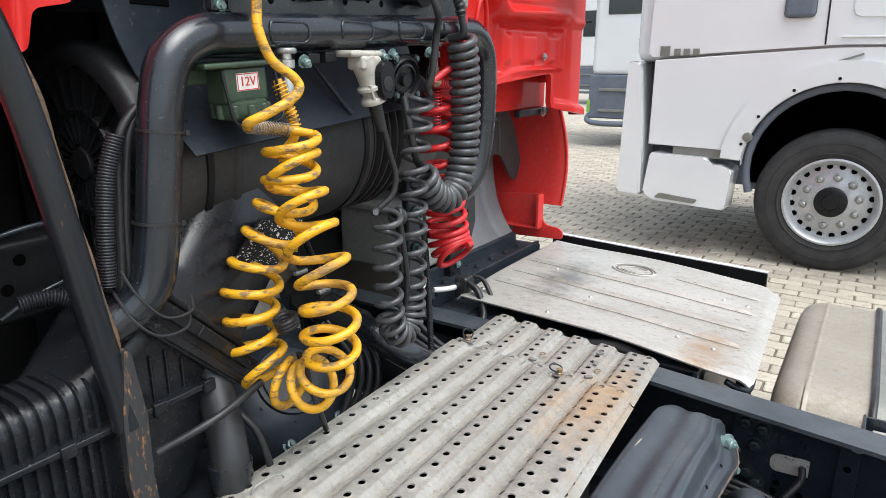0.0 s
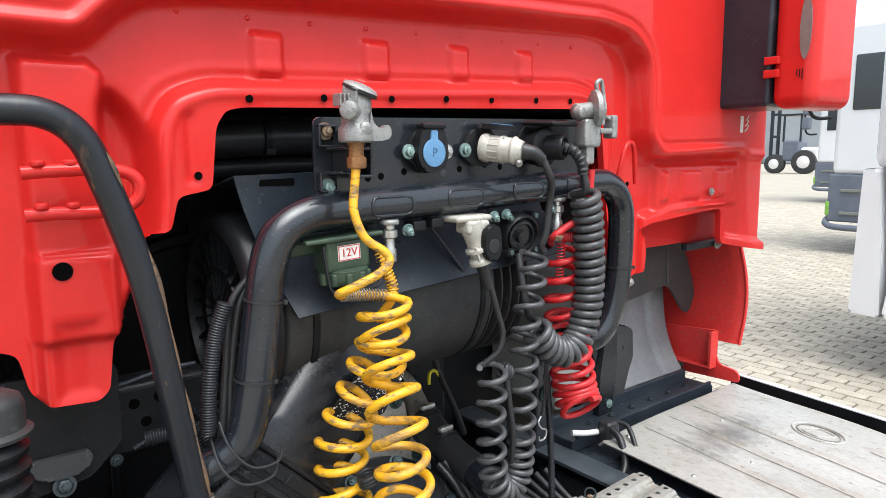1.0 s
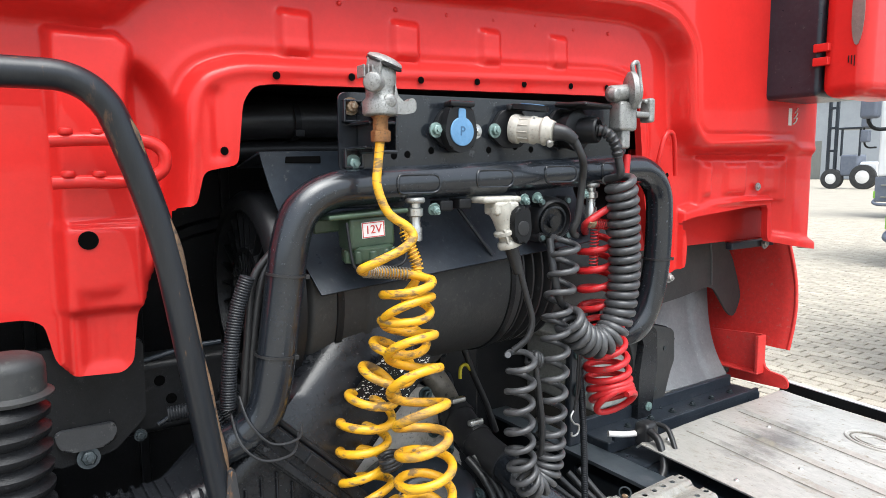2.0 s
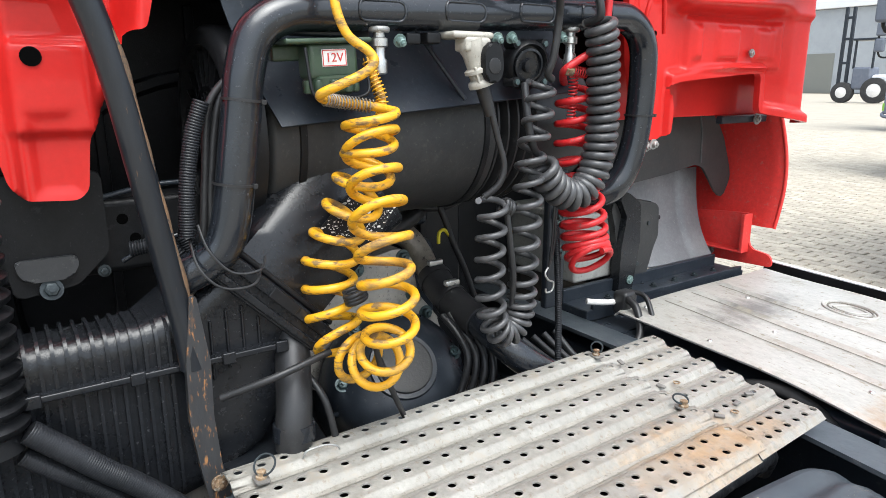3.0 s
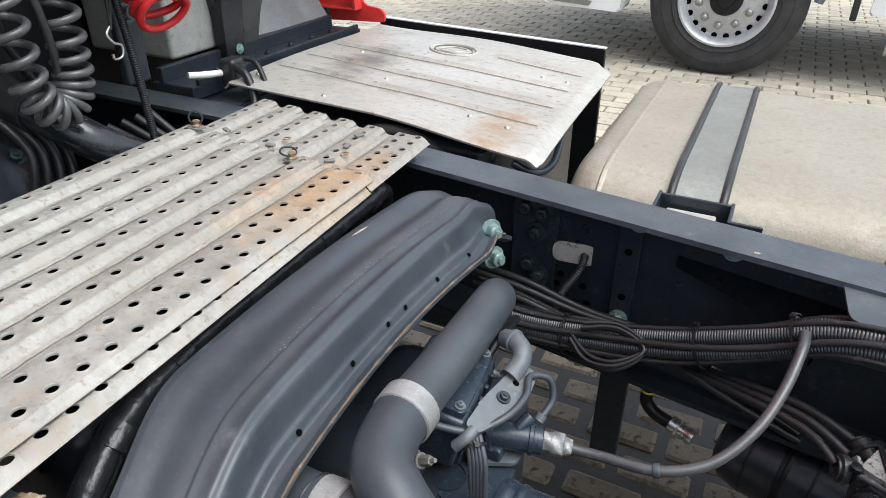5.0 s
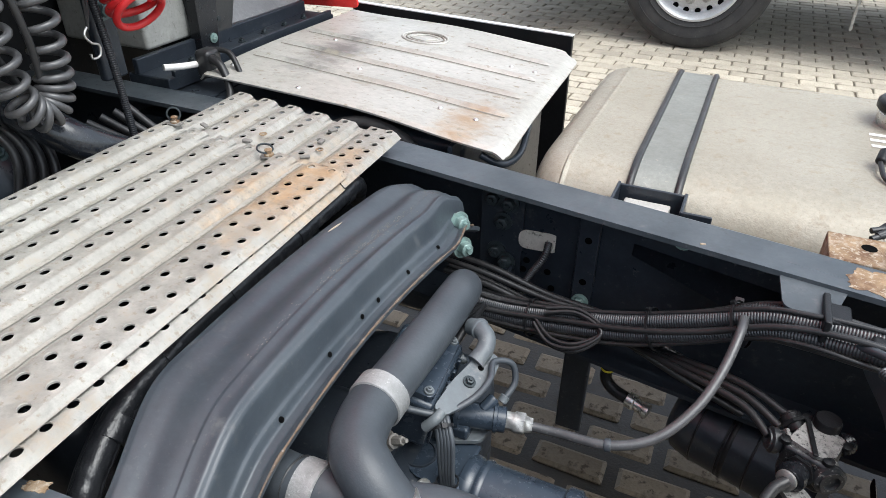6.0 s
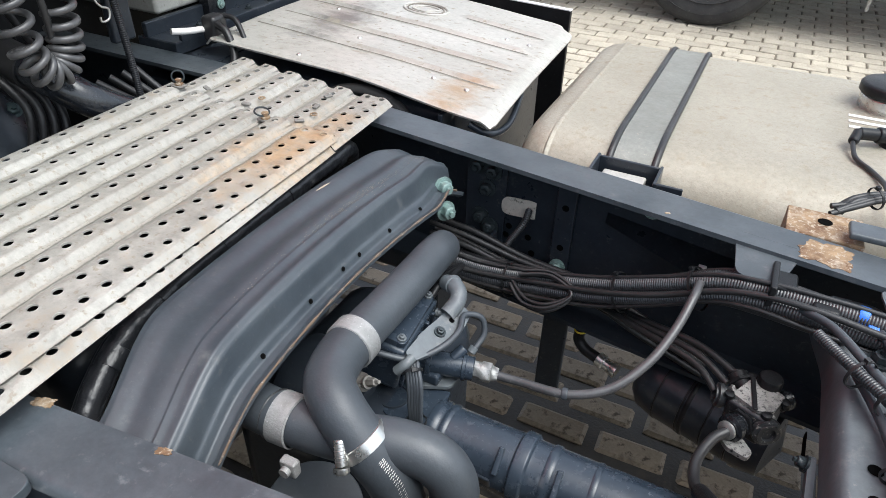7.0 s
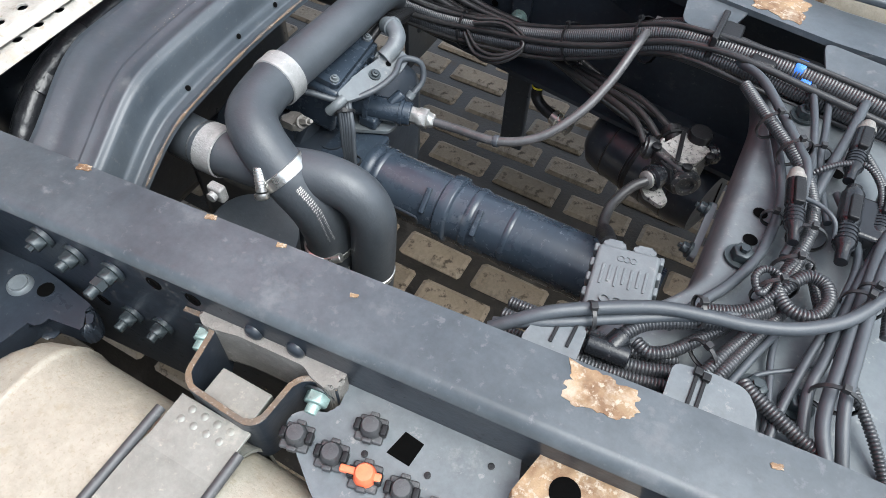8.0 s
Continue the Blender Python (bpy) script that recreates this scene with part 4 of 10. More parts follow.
bkt = thing("tank_bracket", "black steel bracket holding the tank strap at the rail", "tank bracket", (-0.12, 1.62, 0.8), group="tank brackets")
bm = B()
box(bm, -0.182, -0.1765, 1.56, 1.63, 0.72, 0.888, 0.002)
box(bm, -0.0735, -0.068, 1.56, 1.63, 0.72, 0.888, 0.002)
box(bm, -0.182, -0.068, 1.624, 1.630, 0.72, 0.885, 0.002)
box(bm, -0.215, -0.178, 1.560, 1.566, 0.862, 0.888, 0.002)
box(bm, -0.072, -0.025, 1.560, 1.566, 0.862, 0.888, 0.002)
part("cup", bm, FRAMEDARK, bkt)
bm = B()
box(bm, -0.165, -0.09, 1.575, 1.615, 0.84, 0.868, 0.003)
part("clamp_block", bm, ALU, bkt)

NT = (0.02, 0.676, 0.26, 0.850, 0.075)
near_tank = thing("fuel_tank", "dusty aluminium fuel tank with a steel strap", "fuel tank", (0.2, 0.35, 0.26), group="fuel tanks")
part("shell", tank_shell(-0.345, 1.2, *NT[:4], NT[4]), TANK, near_tank)
part("strap", strap_band(-0.150, -0.075, *NT, 0.003, 0.003), STRAP, near_tank, "grey steel strap")
bm = B()
box(bm, -0.1495, -0.0755, 0.598, 0.674, 0.8498, 0.8536, 0.0008)
part("strap_end", bm, STRAP, near_tank, "straight riveted end of the strap")
ny0, ny1, nz0, nz1, nr = NT
for x in (-0.156, -0.072):
    bm = B()
    path_ = [V(x, a, b) for a, b in rounded([(ny0 - 0.005, nz0 - 0.005), (ny1 + 0.005, nz0 - 0.005), (ny1 + 0.005, nz1 + 0.005), (ny0 - 0.005, nz1 + 0.005)], nr + 0.004, 10)]
    keep_ = [p for p in path_ if p.z > 0.60 and p.y < 0.59] + [V(x, 0.655, nz1 + 0.004)]
    sweep(bm, sorted(keep_, key=lambda p: p.y), 0.0048, 8)
    part("strap_edge", bm, LINERDARK, near_tank, "dusty grey rubber strap edging")


# ---------------------------------------------------------------- intake duct, gearbox and hoses in front of the catwalk
duct = thing("intake_duct", "ribbed black plastic air intake duct rising to the filter", "intake duct", (-1.04, 0.6, 0.88))
bm = B()
rings = []
for (y, z, an, hw, hh, cx) in ((0.20, 1.018, 0, 0.049, 0.136, -1.011), (0.56, 1.020, 0, 0.049, 0.136, -1.011), (0.62, 1.024, 6, 0.055, 0.136, -1.017), (0.66, 1.034, 16, 0.064, 0.135, -1.026), (0.70, 1.055, 28, 0.074, 0.128, -1.036), (0.735, 1.092, 38, 0.082, 0.112, -1.044), (0.758, 1.128, 44, 0.087, 0.098, -1.049), (0.784, 1.156, 45, 0.087, 0.092, -1.049)):
    up_ = V(0, -math.sin(radians(an)), math.cos(radians(an)))
    rings.append([bm.verts.new(V(cx, y, z) + V(1, 0, 0) * a + up_ * b) for a, b in rounded([(-hw, -hh), (hw, -hh), (hw, hh), (-hw, hh)], 0.036, 7)])
for a, b in zip(rings, rings[1:]):
    for q in range(len(a)):
        bm.faces.new((a[q], a[(q + 1) % len(a)], b[(q + 1) % len(a)], b[q]))
bm.faces.new(rings[0])
bm.faces.new(rings[-1])
part("lower_duct", bm, DUSTY, duct)
for k in range(21):
    y = 0.345 + 0.0145 * k
    bm = B()
    sec = rounded([(-1.058, 0.896), (-0.954, 0.896), (-0.954, 1.164), (-1.058, 1.164)], 0.036, 7)
    prism(bm, sec, y, y + 0.0042, "y")
    part("rib", bm, DUSTY, duct)
for k in range(4):
    y = 0.690 + 0.022 * k
    bm = B()
    box(bm, -0.965, -0.958, y, y + 0.004, 1.065 + 0.012 * k, 1.15 + 0.014 * min(k, 1) - 0.02 * max(0, k - 2), 0.0015)
    part("rib", bm, DUSTY, duct)
bm = B()
box(bm, -0.970, -0.944, 0.20, 0.79, 1.094, 1.103, 0.002)
part("seam_ledge", bm, DUSTY, duct)
for y in (0.47, 0.585, 0.70, 0.775):
    bm = B()
    box(bm, -0.948, -0.940, y, y + 0.018, 1.090, 1.107, 0.002)
    part("clip", bm, DUSTY, duct)
m45 = Matrix.Translation((-1.045, 0.784, 1.171)) @ pose(0, 0, 0, -45, 0, 0)
bm = B()
box(bm, -0.104, 0.104, -0.096, 0.096, -0.034, 0.012, 0.004, m45)
part("collar", bm, DUSTY, duct)
bm = B()
box(bm, -0.110, 0.110, -0.102, 0.102, -0.030, -0.018, 0.003, m45)
part("flange", bm, DUSTY, duct)
bm = B()
box(bm, -0.112, 0.112, -0.104, 0.104, -0.008, 0.010, 0.003, m45)
part("flange", bm, DUSTY, duct)
bm = B()
box(bm, -0.100, 0.104, -0.094, 0.094, 0.012, 0.020, 0.003, m45)
box(bm, 0.108, 0.116, -0.02, 0.03, -0.008, 0.008, 0.002, m45)
part("clamp_band", bm, PLASTIC, duct)


def funnel_fn(u, v):
    """A duct that narrows from the square flange up to the drum."""
    a = 2 * math.pi * u
    ca, sa = math.cos(a), math.sin(a)
    k = 1 / max(abs(ca), abs(sa)) ** (0.62 * (1 - v) ** 1.5 + 0.05)
    w = 0.098 * (1 - v) + 0.105 * v
    d = 0.088 * (1 - v) + 0.125 * v
    c = Vector((-1.045, 0.790, 1.178)).lerp(Vector((-1.09, 0.965, 1.31)), v)
    n = Vector((0, 0.707, 0.707))
    t = Vector((0, 0.707, -0.707))
    p = c + Vector((1, 0, 0)) * ca * w * k + t * sa * d * k
    return tuple(p)


part("funnel", sheet(B(), funnel_fn, 40, 12), DUSTY, duct)
bm = B()
prism(bm, rounded([(0.840, 1.243), (0.903, 1.304), (0.990, 1.288), (0.946, 1.226)], 0.006), -0.9566, -0.9556, "x")
st = part("sticker", bm, PLASTIC, duct, "torn black and silver sticker")
bm = B()
rs = random.Random(8)
for k in range(380):
    a, b = rs.random(), rs.random()
    if abs(a - 0.5) < 0.22 and abs(b - 0.55) < 0.2 and rs.random() < 0.6:
        continue
    y = 0.842 + 0.062 * b + (0.102 - 0.018 * b) * a
    z = 1.244 + 0.057 * b - 0.016 * a
    n_ = rs.choice((3, 4, 5))
    r_ = rs.uniform(0.0003, 0.0013) * (1 if k % 6 else 2)
    a0 = rs.random() * 6
    bm.faces.new([bm.verts.new((-0.9549, y + 1.6 * r_ * rs.uniform(0.5, 1.2) * math.cos(a0 + 6.283 * q / n_), z + r_ * rs.uniform(0.5, 1.2) * math.sin(a0 + 6.283 * q / n_))) for q in range(n_)])
tagged(part("torn_sticker", bm, LABELW, st), "silver scraps of torn sticker", kind="stuff")

HR = [(-0.94, 0.546, 1.655), (-0.94, 0.566, 1.612), (-0.94, 0.601, 1.496), (-0.94, 0.625, 1.353), (-0.94, 0.646, 1.215), (-0.938, 0.656, 1.150)]
hr = thing("bent_handrail", "black steel handrail tube with a rust-streaked flat foot", "handrail", (-0.93, 0.66, 0.92))
part("tube", pipe(B(), [(-0.94, 0.10, 1.668), (-0.94, 0.36, 1.676), (-0.94, 0.47, 1.679), (-0.94, 0.515, 1.676), (-0.94, 0.546, 1.655), (-0.94, 0.566, 1.612), (-0.94, 0.601, 1.496), (-0.94, 0.625, 1.353), (-0.94, 0.646, 1.215), (-0.938, 0.656, 1.150), (-0.936, 0.660, 1.10)], 0.0165, 18), RUSTPAINT, hr)
off_ = V(0.50, 0.86, 0).normalized() * 0.0146
st_ = [p + off_ for p in spline(HR, 10)]
part("rust_streak", sweep(B(), st_, [0.0012 + 0.0030 * abs(math.sin(k * 0.21) + 0.4 * math.sin(k * 0.83)) for k in range(len(st_))], 8), RUSTSTREAK, hr, "brown rust streak")
bm = B()
prism(bm, rounded([(0.660, 1.200), (0.668, 1.200), (0.679, 1.11), (0.677, 1.03), (0.682, 0.960), (0.692, 0.905), (0.662, 0.905), (0.654, 0.960), (0.646, 1.03), (0.648, 1.11)], 0.004), -0.933, -0.921, "x", 0.002)
part("flat_foot", bm, RUSTFOOT, hr, "rust-streaked flattened foot")
part("bolt", hexbolt(B(), (-0.921, 0.676, 0.932), (1, 0, 0), 0.008, 0.005), RUST, hr)

dp = thing("breather_pipe", "black rubber pipe stub with a grey clamp ring", "pipe", (-0.91, 0.78, 0.95))
part("pipe", pipe(B(), [(-0.985, 0.815, 1.115), (-0.955, 0.803, 1.07), (-0.925, 0.790, 1.02), (-0.912, 0.782, 0.985), (-0.910, 0.780, 0.955)], 0.026, 18), RUBBER, dp)
part("clamp", lathe(B(), [(0.026, 0), (0.030, 0.002), (0.030, 0.024), (0.026, 0.026)], (-0.914, 0.783, 0.966), (-0.12, 0.08, 1), 24), PIPE, dp)

gb = thing("gearbox", "grey cast gearbox casing with green bolts", "gearbox", (-1.1, 1.05, 0.6))
bm = B()
prism(bm, rounded([(0.87, 0.95), (0.90, 1.00), (0.957, 1.064), (1.05, 1.107), (1.155, 1.126), (1.190, 1.112), (1.205, 1.02), (1.265, 0.945), (1.25, 0.86), (0.87, 0.86)], 0.02), -1.30, -1.250, "x", 0.006)
part("cover", bm, CAST, gb, "grey cast cover plate")
for (y, z) in ((1.168, 1.106), (1.190, 1.022), (1.224, 0.972), (1.06, 1.095), (0.968, 1.055), (0.915, 0.995)):
    part("bolt", hexbolt(B(), (-1.250, y, z), (1, 0, 0.1), 0.011, 0.011), BOLTGREEN, gb, "dull green bolt")
bm = B()
box(bm, -1.52, -1.31, 0.80, 1.30, 0.55, 1.12, 0.03)
part("housing", bm, FRAMEDARK, gb, "dark casing")
bm = B()
nodes_ = ((1.122, 1.2195), (1.180, 1.1975), (1.238, 1.227), (1.187, 1.249))
for (a, b) in ((0, 3), (0, 1), (1, 2), (3, 2), (1, 3)):
    sweep(bm, [(-1.31, *nodes_[a]), (-1.31, *nodes_[b])], 0.006, 8)
for (y, z) in nodes_:
    lathe(bm, [(0.005, 0.006), (0.006, 0.018), (0.012, 0.018), (0.012, -0.012)], (-1.31, y, z), (1, 0, 0), 16)
part("ribbed_web", bm, BRONZED, gb)
bm = B()
box(bm, -1.37, -1.318, 1.09, 1.28, 1.15, 1.28, 0.012)
part("web_plate", bm, FRAMEDARK, gb)
HUB, AX = V(-1.115, 1.082, 0.925), V(0.72, -0.16, 0.69).normalized()
bm = B()
lathe(bm, [(0.150, -0.16), (0.146, -0.05), (0.132, -0.016), (0.10, 0.002), (0.075, 0.010), (0.068, 0.012), (0.066, 0.018), (0, 0.018)], HUB, AX, 48)
part("bell_housing", bm, FRAMEDARK, gb)
part("round_cover", lathe(B(), [(0.057, 0.0), (0.056, 0.005), (0.051, 0.007), (0, 0.008)], HUB + AX * 0.018, AX, 36), PLASTICDUST, gb, "dusty round cover")
u_ = AX.orthogonal().normalized()
w_ = AX.cross(u_)
for a in (0.3, 1.2, 2.2, 3.3, 4.3, 5.4):
    part("bolt", hexbolt(B(), HUB + (u_ * math.cos(a) + w_ * math.sin(a)) * 0.118 - AX * 0.010, AX, 0.010, 0.009), BOLTGREEN, gb, "dull green bolt")
for k in range(3):
    an = 1.6 + 0.9 * k
    part("bell_rib", sweep(B(), [HUB + (u_ * math.cos(an) + w_ * math.sin(an)) * 0.075 + AX * 0.006, HUB + (u_ * math.cos(an) + w_ * math.sin(an)) * 0.145 - AX * 0.045], 0.006, 8), FRAMEDARK, gb)
# Dark box added below the catwalk; hides the ground and keeps holes dark.
bm = B()
box(bm, -0.94, -0.60, 0.86, 1.40, 0.45, 0.84, 0.05)
part("rear_housing", bm, FRAMEDARK, gb, "dark box added under the catwalk to keep its holes dark")

ch = thing("coolant_hose", "black coolant hose with two steel clamps on a metal elbow", "hose", (-0.9, 1.1, 1.0))
part("metal_elbow", pipe(B(), [(-1.325, 1.10, 1.160), (-1.315, 1.165, 1.155), (-1.295, 1.208, 1.135), (-1.272, 1.226, 1.100), (-1.245, 1.226, 1.075), (-1.20, 1.220, 1.055)], 0.026, 20), BRONZED, ch)
part("hose", pipe(B(), [(-1.222, 1.224, 1.064), (-1.17, 1.219, 1.040), (-1.11, 1.216, 1.022), (-1.04, 1.214, 1.012)], 0.034, 22), RUBBER, ch)
part("pipe", pipe(B(), [(-1.07, 1.215, 1.016), (-1.0, 1.213, 1.004), (-0.955, 1.240, 0.968), (-0.945, 1.30, 0.925), (-0.935, 1.38, 0.880), (-0.90, 1.45, 0.83)], 0.0285, 20), PIPE, ch)
for f_, a_ in (((-1.205, 1.2225, 1.056), (1, -0.1, -0.45)), ((-1.138, 1.2175, 1.030), (1, -0.04, -0.26))):
    part("clamp", lathe(B(), [(0.034, -0.006), (0.0365, -0.006), (0.0365, 0.006), (0.034, 0.006)], f_, a_, 28), RUBBER, ch)
    bm = B()
    box(bm, f_[0] - 0.004, f_[0] + 0.008, f_[1] - 0.02, f_[1] + 0.014, f_[2] + 0.034, f_[2] + 0.046, 0.003)
    part("clamp_screw", bm, STEEL, ch, "bright clamp screw")
bm = B()
pipe(bm, [(-1.30, 0.90, 1.10), (-1.27, 1.0, 1.135), (-1.265, 1.10, 1.155), (-1.285, 1.20, 1.175), (-1.33, 1.27, 1.20)], 0.021, 14)
solo("wiring_loom", bm, RUBBER, "thick black loom arching over the gearbox cover", "cable", group="gearbox cables")

rs = random.Random(21)
for k in range(4):
    bm = B()
    y0 = 1.147 + 0.015 * k
    pipe(bm, [(-1.10, y0 + 0.02, 1.02), (-1.06, y0 + 0.03, 0.99), (-1.035 + 0.006 * k, y0 + 0.035, 0.95), (-1.03 + 0.01 * k, y0 + 0.015, 0.89), (-1.03, y0 - 0.03, 0.83)], 0.0072, 10)
    solo("wiring_loom", bm, RUBBER, "black wiring loom beside the gearbox", "cable", group="gearbox cables")
for k, pts in enumerate(([(-1.30, 1.26, 1.24), (-1.27, 1.28, 1.19), (-1.262, 1.305, 1.12), (-1.255, 1.335, 1.05), (-1.25, 1.36, 0.98)], [(-1.30, 1.20, 1.21), (-1.28, 1.26, 1.195), (-1.27, 1.31, 1.20), (-1.28, 1.37, 1.22)], [(-0.955, 0.81, 1.06), (-0.915, 0.83, 1.02), (-0.90, 0.84, 0.96)], [(-0.93, 0.69, 1.05), (-0.90, 0.76, 1.075), (-0.905, 0.84, 1.09)])):
    bm = B()
    pipe(bm, pts, 0.0075 if k < 2 else 0.0055, 8)
    solo("wiring_loom", bm, RUBBER, "black wiring loom over the gearbox", "cable", group="gearbox cables")
bm = B()
sweep(bm, spline([(-1.262, 1.268, 1.118), (-1.262, 1.270, 1.142), (-1.262, 1.285, 1.146), (-1.262, 1.305, 1.120), (-1.262, 1.312, 1.10)], 6), 0.004, 8)
solo("yellow_tag", bm, YELLOWCLIP, "yellow marking clip on the wiring", "clip")
bm = B()
prism(bm, rounded([(-1.05, 0.66), (-0.93, 0.70), (-0.91, 0.84), (-1.05, 0.86)], 0.02), 0.925, 0.933, "z", 0.002)
solo("mounting_plate", bm, RUSTPAINT, "dusty black mounting plate beside the catwalk", "plate")
bm = B()
prism(bm, [(-0.86, 1.02), (-0.70, 1.02), (-0.66, 1.10), (-0.70, 1.40), (-0.88, 1.42)], 0.86, 0.885, "z", 0.004)
solo("fan_shroud_bracket", bm, FRAMEDARK, "dark bracket under the catwalk", "bracket")

# ---------------------------------------------------------------- dark parts under the cab's near side
cs = thing("cab_support", "black cab mounting bracket with bolts under the red flap", "cab mount", (-1.14, 0.6, 1.1))
bm = B()
prism(bm, rounded([(0.46, 1.345), (0.600, 1.345), (0.600, 1.232), (0.557, 1.190), (0.480, 1.180)], 0.01), -1.112, -1.10, "x", 0.003)
part("tongue", bm, PLASTIC, cs)
bm = B()
prism(bm, rounded([(0.484, 1.234), (0.557, 1.234), (0.560, 1.222), (0.549, 1.203), (0.497, 1.203), (0.487, 1.216)], 0.008), -1.099, -1.090, "x", 0.003)
part("lip", bm, LINERDARK, cs, "dull grey metal lip")
part("bolt", hexbolt(B(), (-1.10, 0.590, 1.205), (1, 0, 0), 0.006, 0.005), BOLTDARK, cs)
part("bolt", hexbolt(B(), (-1.095, 0.523, 1.190), (1, 0, 0.3), 0.010, 0.009), BOLTDARK, cs, "green zinc bolt")
bm = B()
box(bm, -1.20, -1.13, 0.30, 0.74, 1.19, 1.30, 0.012)
part("beam", bm, PLASTIC, cs)
for (y, z) in ((0.625, 1.27), (0.64, 1.24), (0.66, 1.275)):
    part("hole", lathe(B(), [(0.008, 0.001), (0.006, 0.0015), (0, 0.0005)], (-1.13, y, z), (1, 0, 0), 12), VOID, cs, "dark hole")
part("brace", sweep(B(), spline([(-1.12, 0.60, 1.305), (-1.11, 0.66, 1.318), (-1.11, 0.71, 1.32)], 6), 0.004, 8), FRAMEDARK, cs)
part("brace", sweep(B(), spline([(-1.10, 0.615, 1.215), (-1.09, 0.65, 1.235), (-1.09, 0.69, 1.245)], 6), 0.004, 8), PIPE, cs)
for pts in ([(-1.06, 0.62, 1.24), (-1.05, 0.655, 1.242), (-1.04, 0.68, 1.225), (-1.035, 0.685, 1.18)], [(-1.05, 0.69, 1.25), (-1.04, 0.70, 1.21), (-1.04, 0.695, 1.16)]):
    bm = B()
    ribbed(bm, pts, 0.011, 0.0014, 0.005, 10)
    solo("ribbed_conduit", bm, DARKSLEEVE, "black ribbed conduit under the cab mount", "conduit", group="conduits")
bl = thing("spring_bellows", "black rubber bellows of the cab suspension", "bellows", (-0.95, 0.41, 1.0))
prof = []
for k in range(12):
    prof += [(0.036, 1.07 + 0.0215 * k), (0.045, 1.076 + 0.0215 * k), (0.046, 1.083 + 0.0215 * k), (0.038, 1.089 + 0.0215 * k)]
part("bellows", lathe(B(), [(0, 1.05), (0.04, 1.05)] + prof + [(0.03, 1.335), (0, 1.335)], (-0.95, 0.430, 0.0), (0, 0, 1), 26), PLASTIC, bl)
part("cap", lathe(B(), [(0.042, 0.0), (0.043, 0.004), (0.036, 0.008), (0.036, 0.034), (0.033, 0.042), (0.024, 0.047), (0, 0.048)], (-0.95, 0.438, 1.333), (0, 0, 1), 26), PLASTICDUST, bl, "dark grey plastic cap")
# Made-up black shroud plate, a backdrop for the dark under the cab.
ra = B()
box(ra, -1.47, -1.43, 0.25, 1.45, 0.6, 1.62, 0.01)
rad = solo("radiator_shroud", ra, PLASTIC, "added black shroud plate as backdrop deep under the cab", "fan shroud")
for k in range(7):
    bm = B()
    box(bm, -1.43, -1.418, 0.30 + 0.17 * k, 0.318 + 0.17 * k, 0.62, 1.60, 0.003)
    part("rib", bm, PLASTIC, rad)
part("fan_ring", lathe(B(), [(0.36, 0), (0.37, 0.02), (0.385, 0.02), (0.39, 0)], (-1.43, 0.85, 1.10), (1, 0, 0), 48), PLASTIC, rad)
# low cluster beside the catwalk's near end
for k, pts in enumerate(([(-0.93, 0.47, 1.070), (-0.925, 0.506, 1.035), (-0.920, 0.542, 0.999), (-0.915, 0.577, 0.968), (-0.905, 0.625, 0.920), (-0.895, 0.650, 0.890), (-0.89, 0.67, 0.85)], [(-0.945, 0.46, 1.035), (-0.94, 0.50, 0.998), (-0.935, 0.545, 0.957), (-0.925, 0.59, 0.905), (-0.92, 0.62, 0.86)])):
    bm = B()
    ribbed(bm, pts, 0.0145 - 0.003 * k, 0.0005, 0.0030, 14)
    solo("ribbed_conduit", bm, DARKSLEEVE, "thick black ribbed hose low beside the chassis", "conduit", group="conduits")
rc = thing("reservoir_cap", "grey-black moulded cap with a clamped hose", "cap", (-0.88, 0.5, 0.85))
bm = B()
lathe(bm, [(0, 0.020), (0.025, 0.018), (0.045, 0.010), (0.056, -0.002), (0.058, -0.014), (0.052, -0.024), (0.046, -0.06), (0.046, -0.14)], (0, 0, 0), (0, 0, 1), 36)
bmesh.ops.transform(bm, matrix=Matrix.Translation((-0.882, 0.512, 0.875)) @ pose(0, 0, 0, -6, 4, -25) @ Matrix.Diagonal((0.92, 1.12, 1, 1)), verts=bm.verts)
part("dome", bm, PLASTICDUST, rc)
part("outlet", sweep(B(), spline([(-0.888, 0.535, 0.868), (-0.886, 0.570, 0.876), (-0.880, 0.605, 0.884)], 6), [0.030 - 0.010 * min(1, k / 8) for k in range(13)], 16), PLASTICDUST, rc)
part("clamp", lathe(B(), [(0.021, -0.006), (0.0245, -0.006), (0.0245, 0.006), (0.021, 0.006)], (-0.880, 0.603, 0.884), (0.15, 1, 0.2), 20), PLASTIC, rc)
bm = B()
box(bm, -0.888, -0.870, 0.597, 0.611, 0.905, 0.916, 0.003)
part("clamp_screw", bm, PLASTIC, rc)
for k in range(3):
    bm = B()
    pipe(bm, [(-0.878, 0.608, 0.884 - 0.005 * k), (-0.870, 0.64, 0.890 - 0.014 * k), (-0.862, 0.68, 0.890 - 0.018 * k), (-0.86, 0.72, 0.87)], 0.0085, 10)
    part("hose", bm, RUBBER, rc)
bm = B()
box(bm, -1.25, -0.55, 0.15, 0.62, 0.55, 0.78, 0.03)
solo("battery_box", bm, FRAMEDARK, "dark equipment box low beside the chassis", "equipment box")
yc = thing("plug_block", "black connector block with a yellow and white lock", "connector", (-0.77, 0.57, 0.8))
bm = B()
box(bm, -0.82, -0.72, 0.52, 0.64, 0.78, 0.832, 0.008)
part("block", bm, PLASTIC, yc)
bm = B()
box(bm, -0.800, -0.757, 0.578, 0.622, 0.830, 0.848, 0.004)
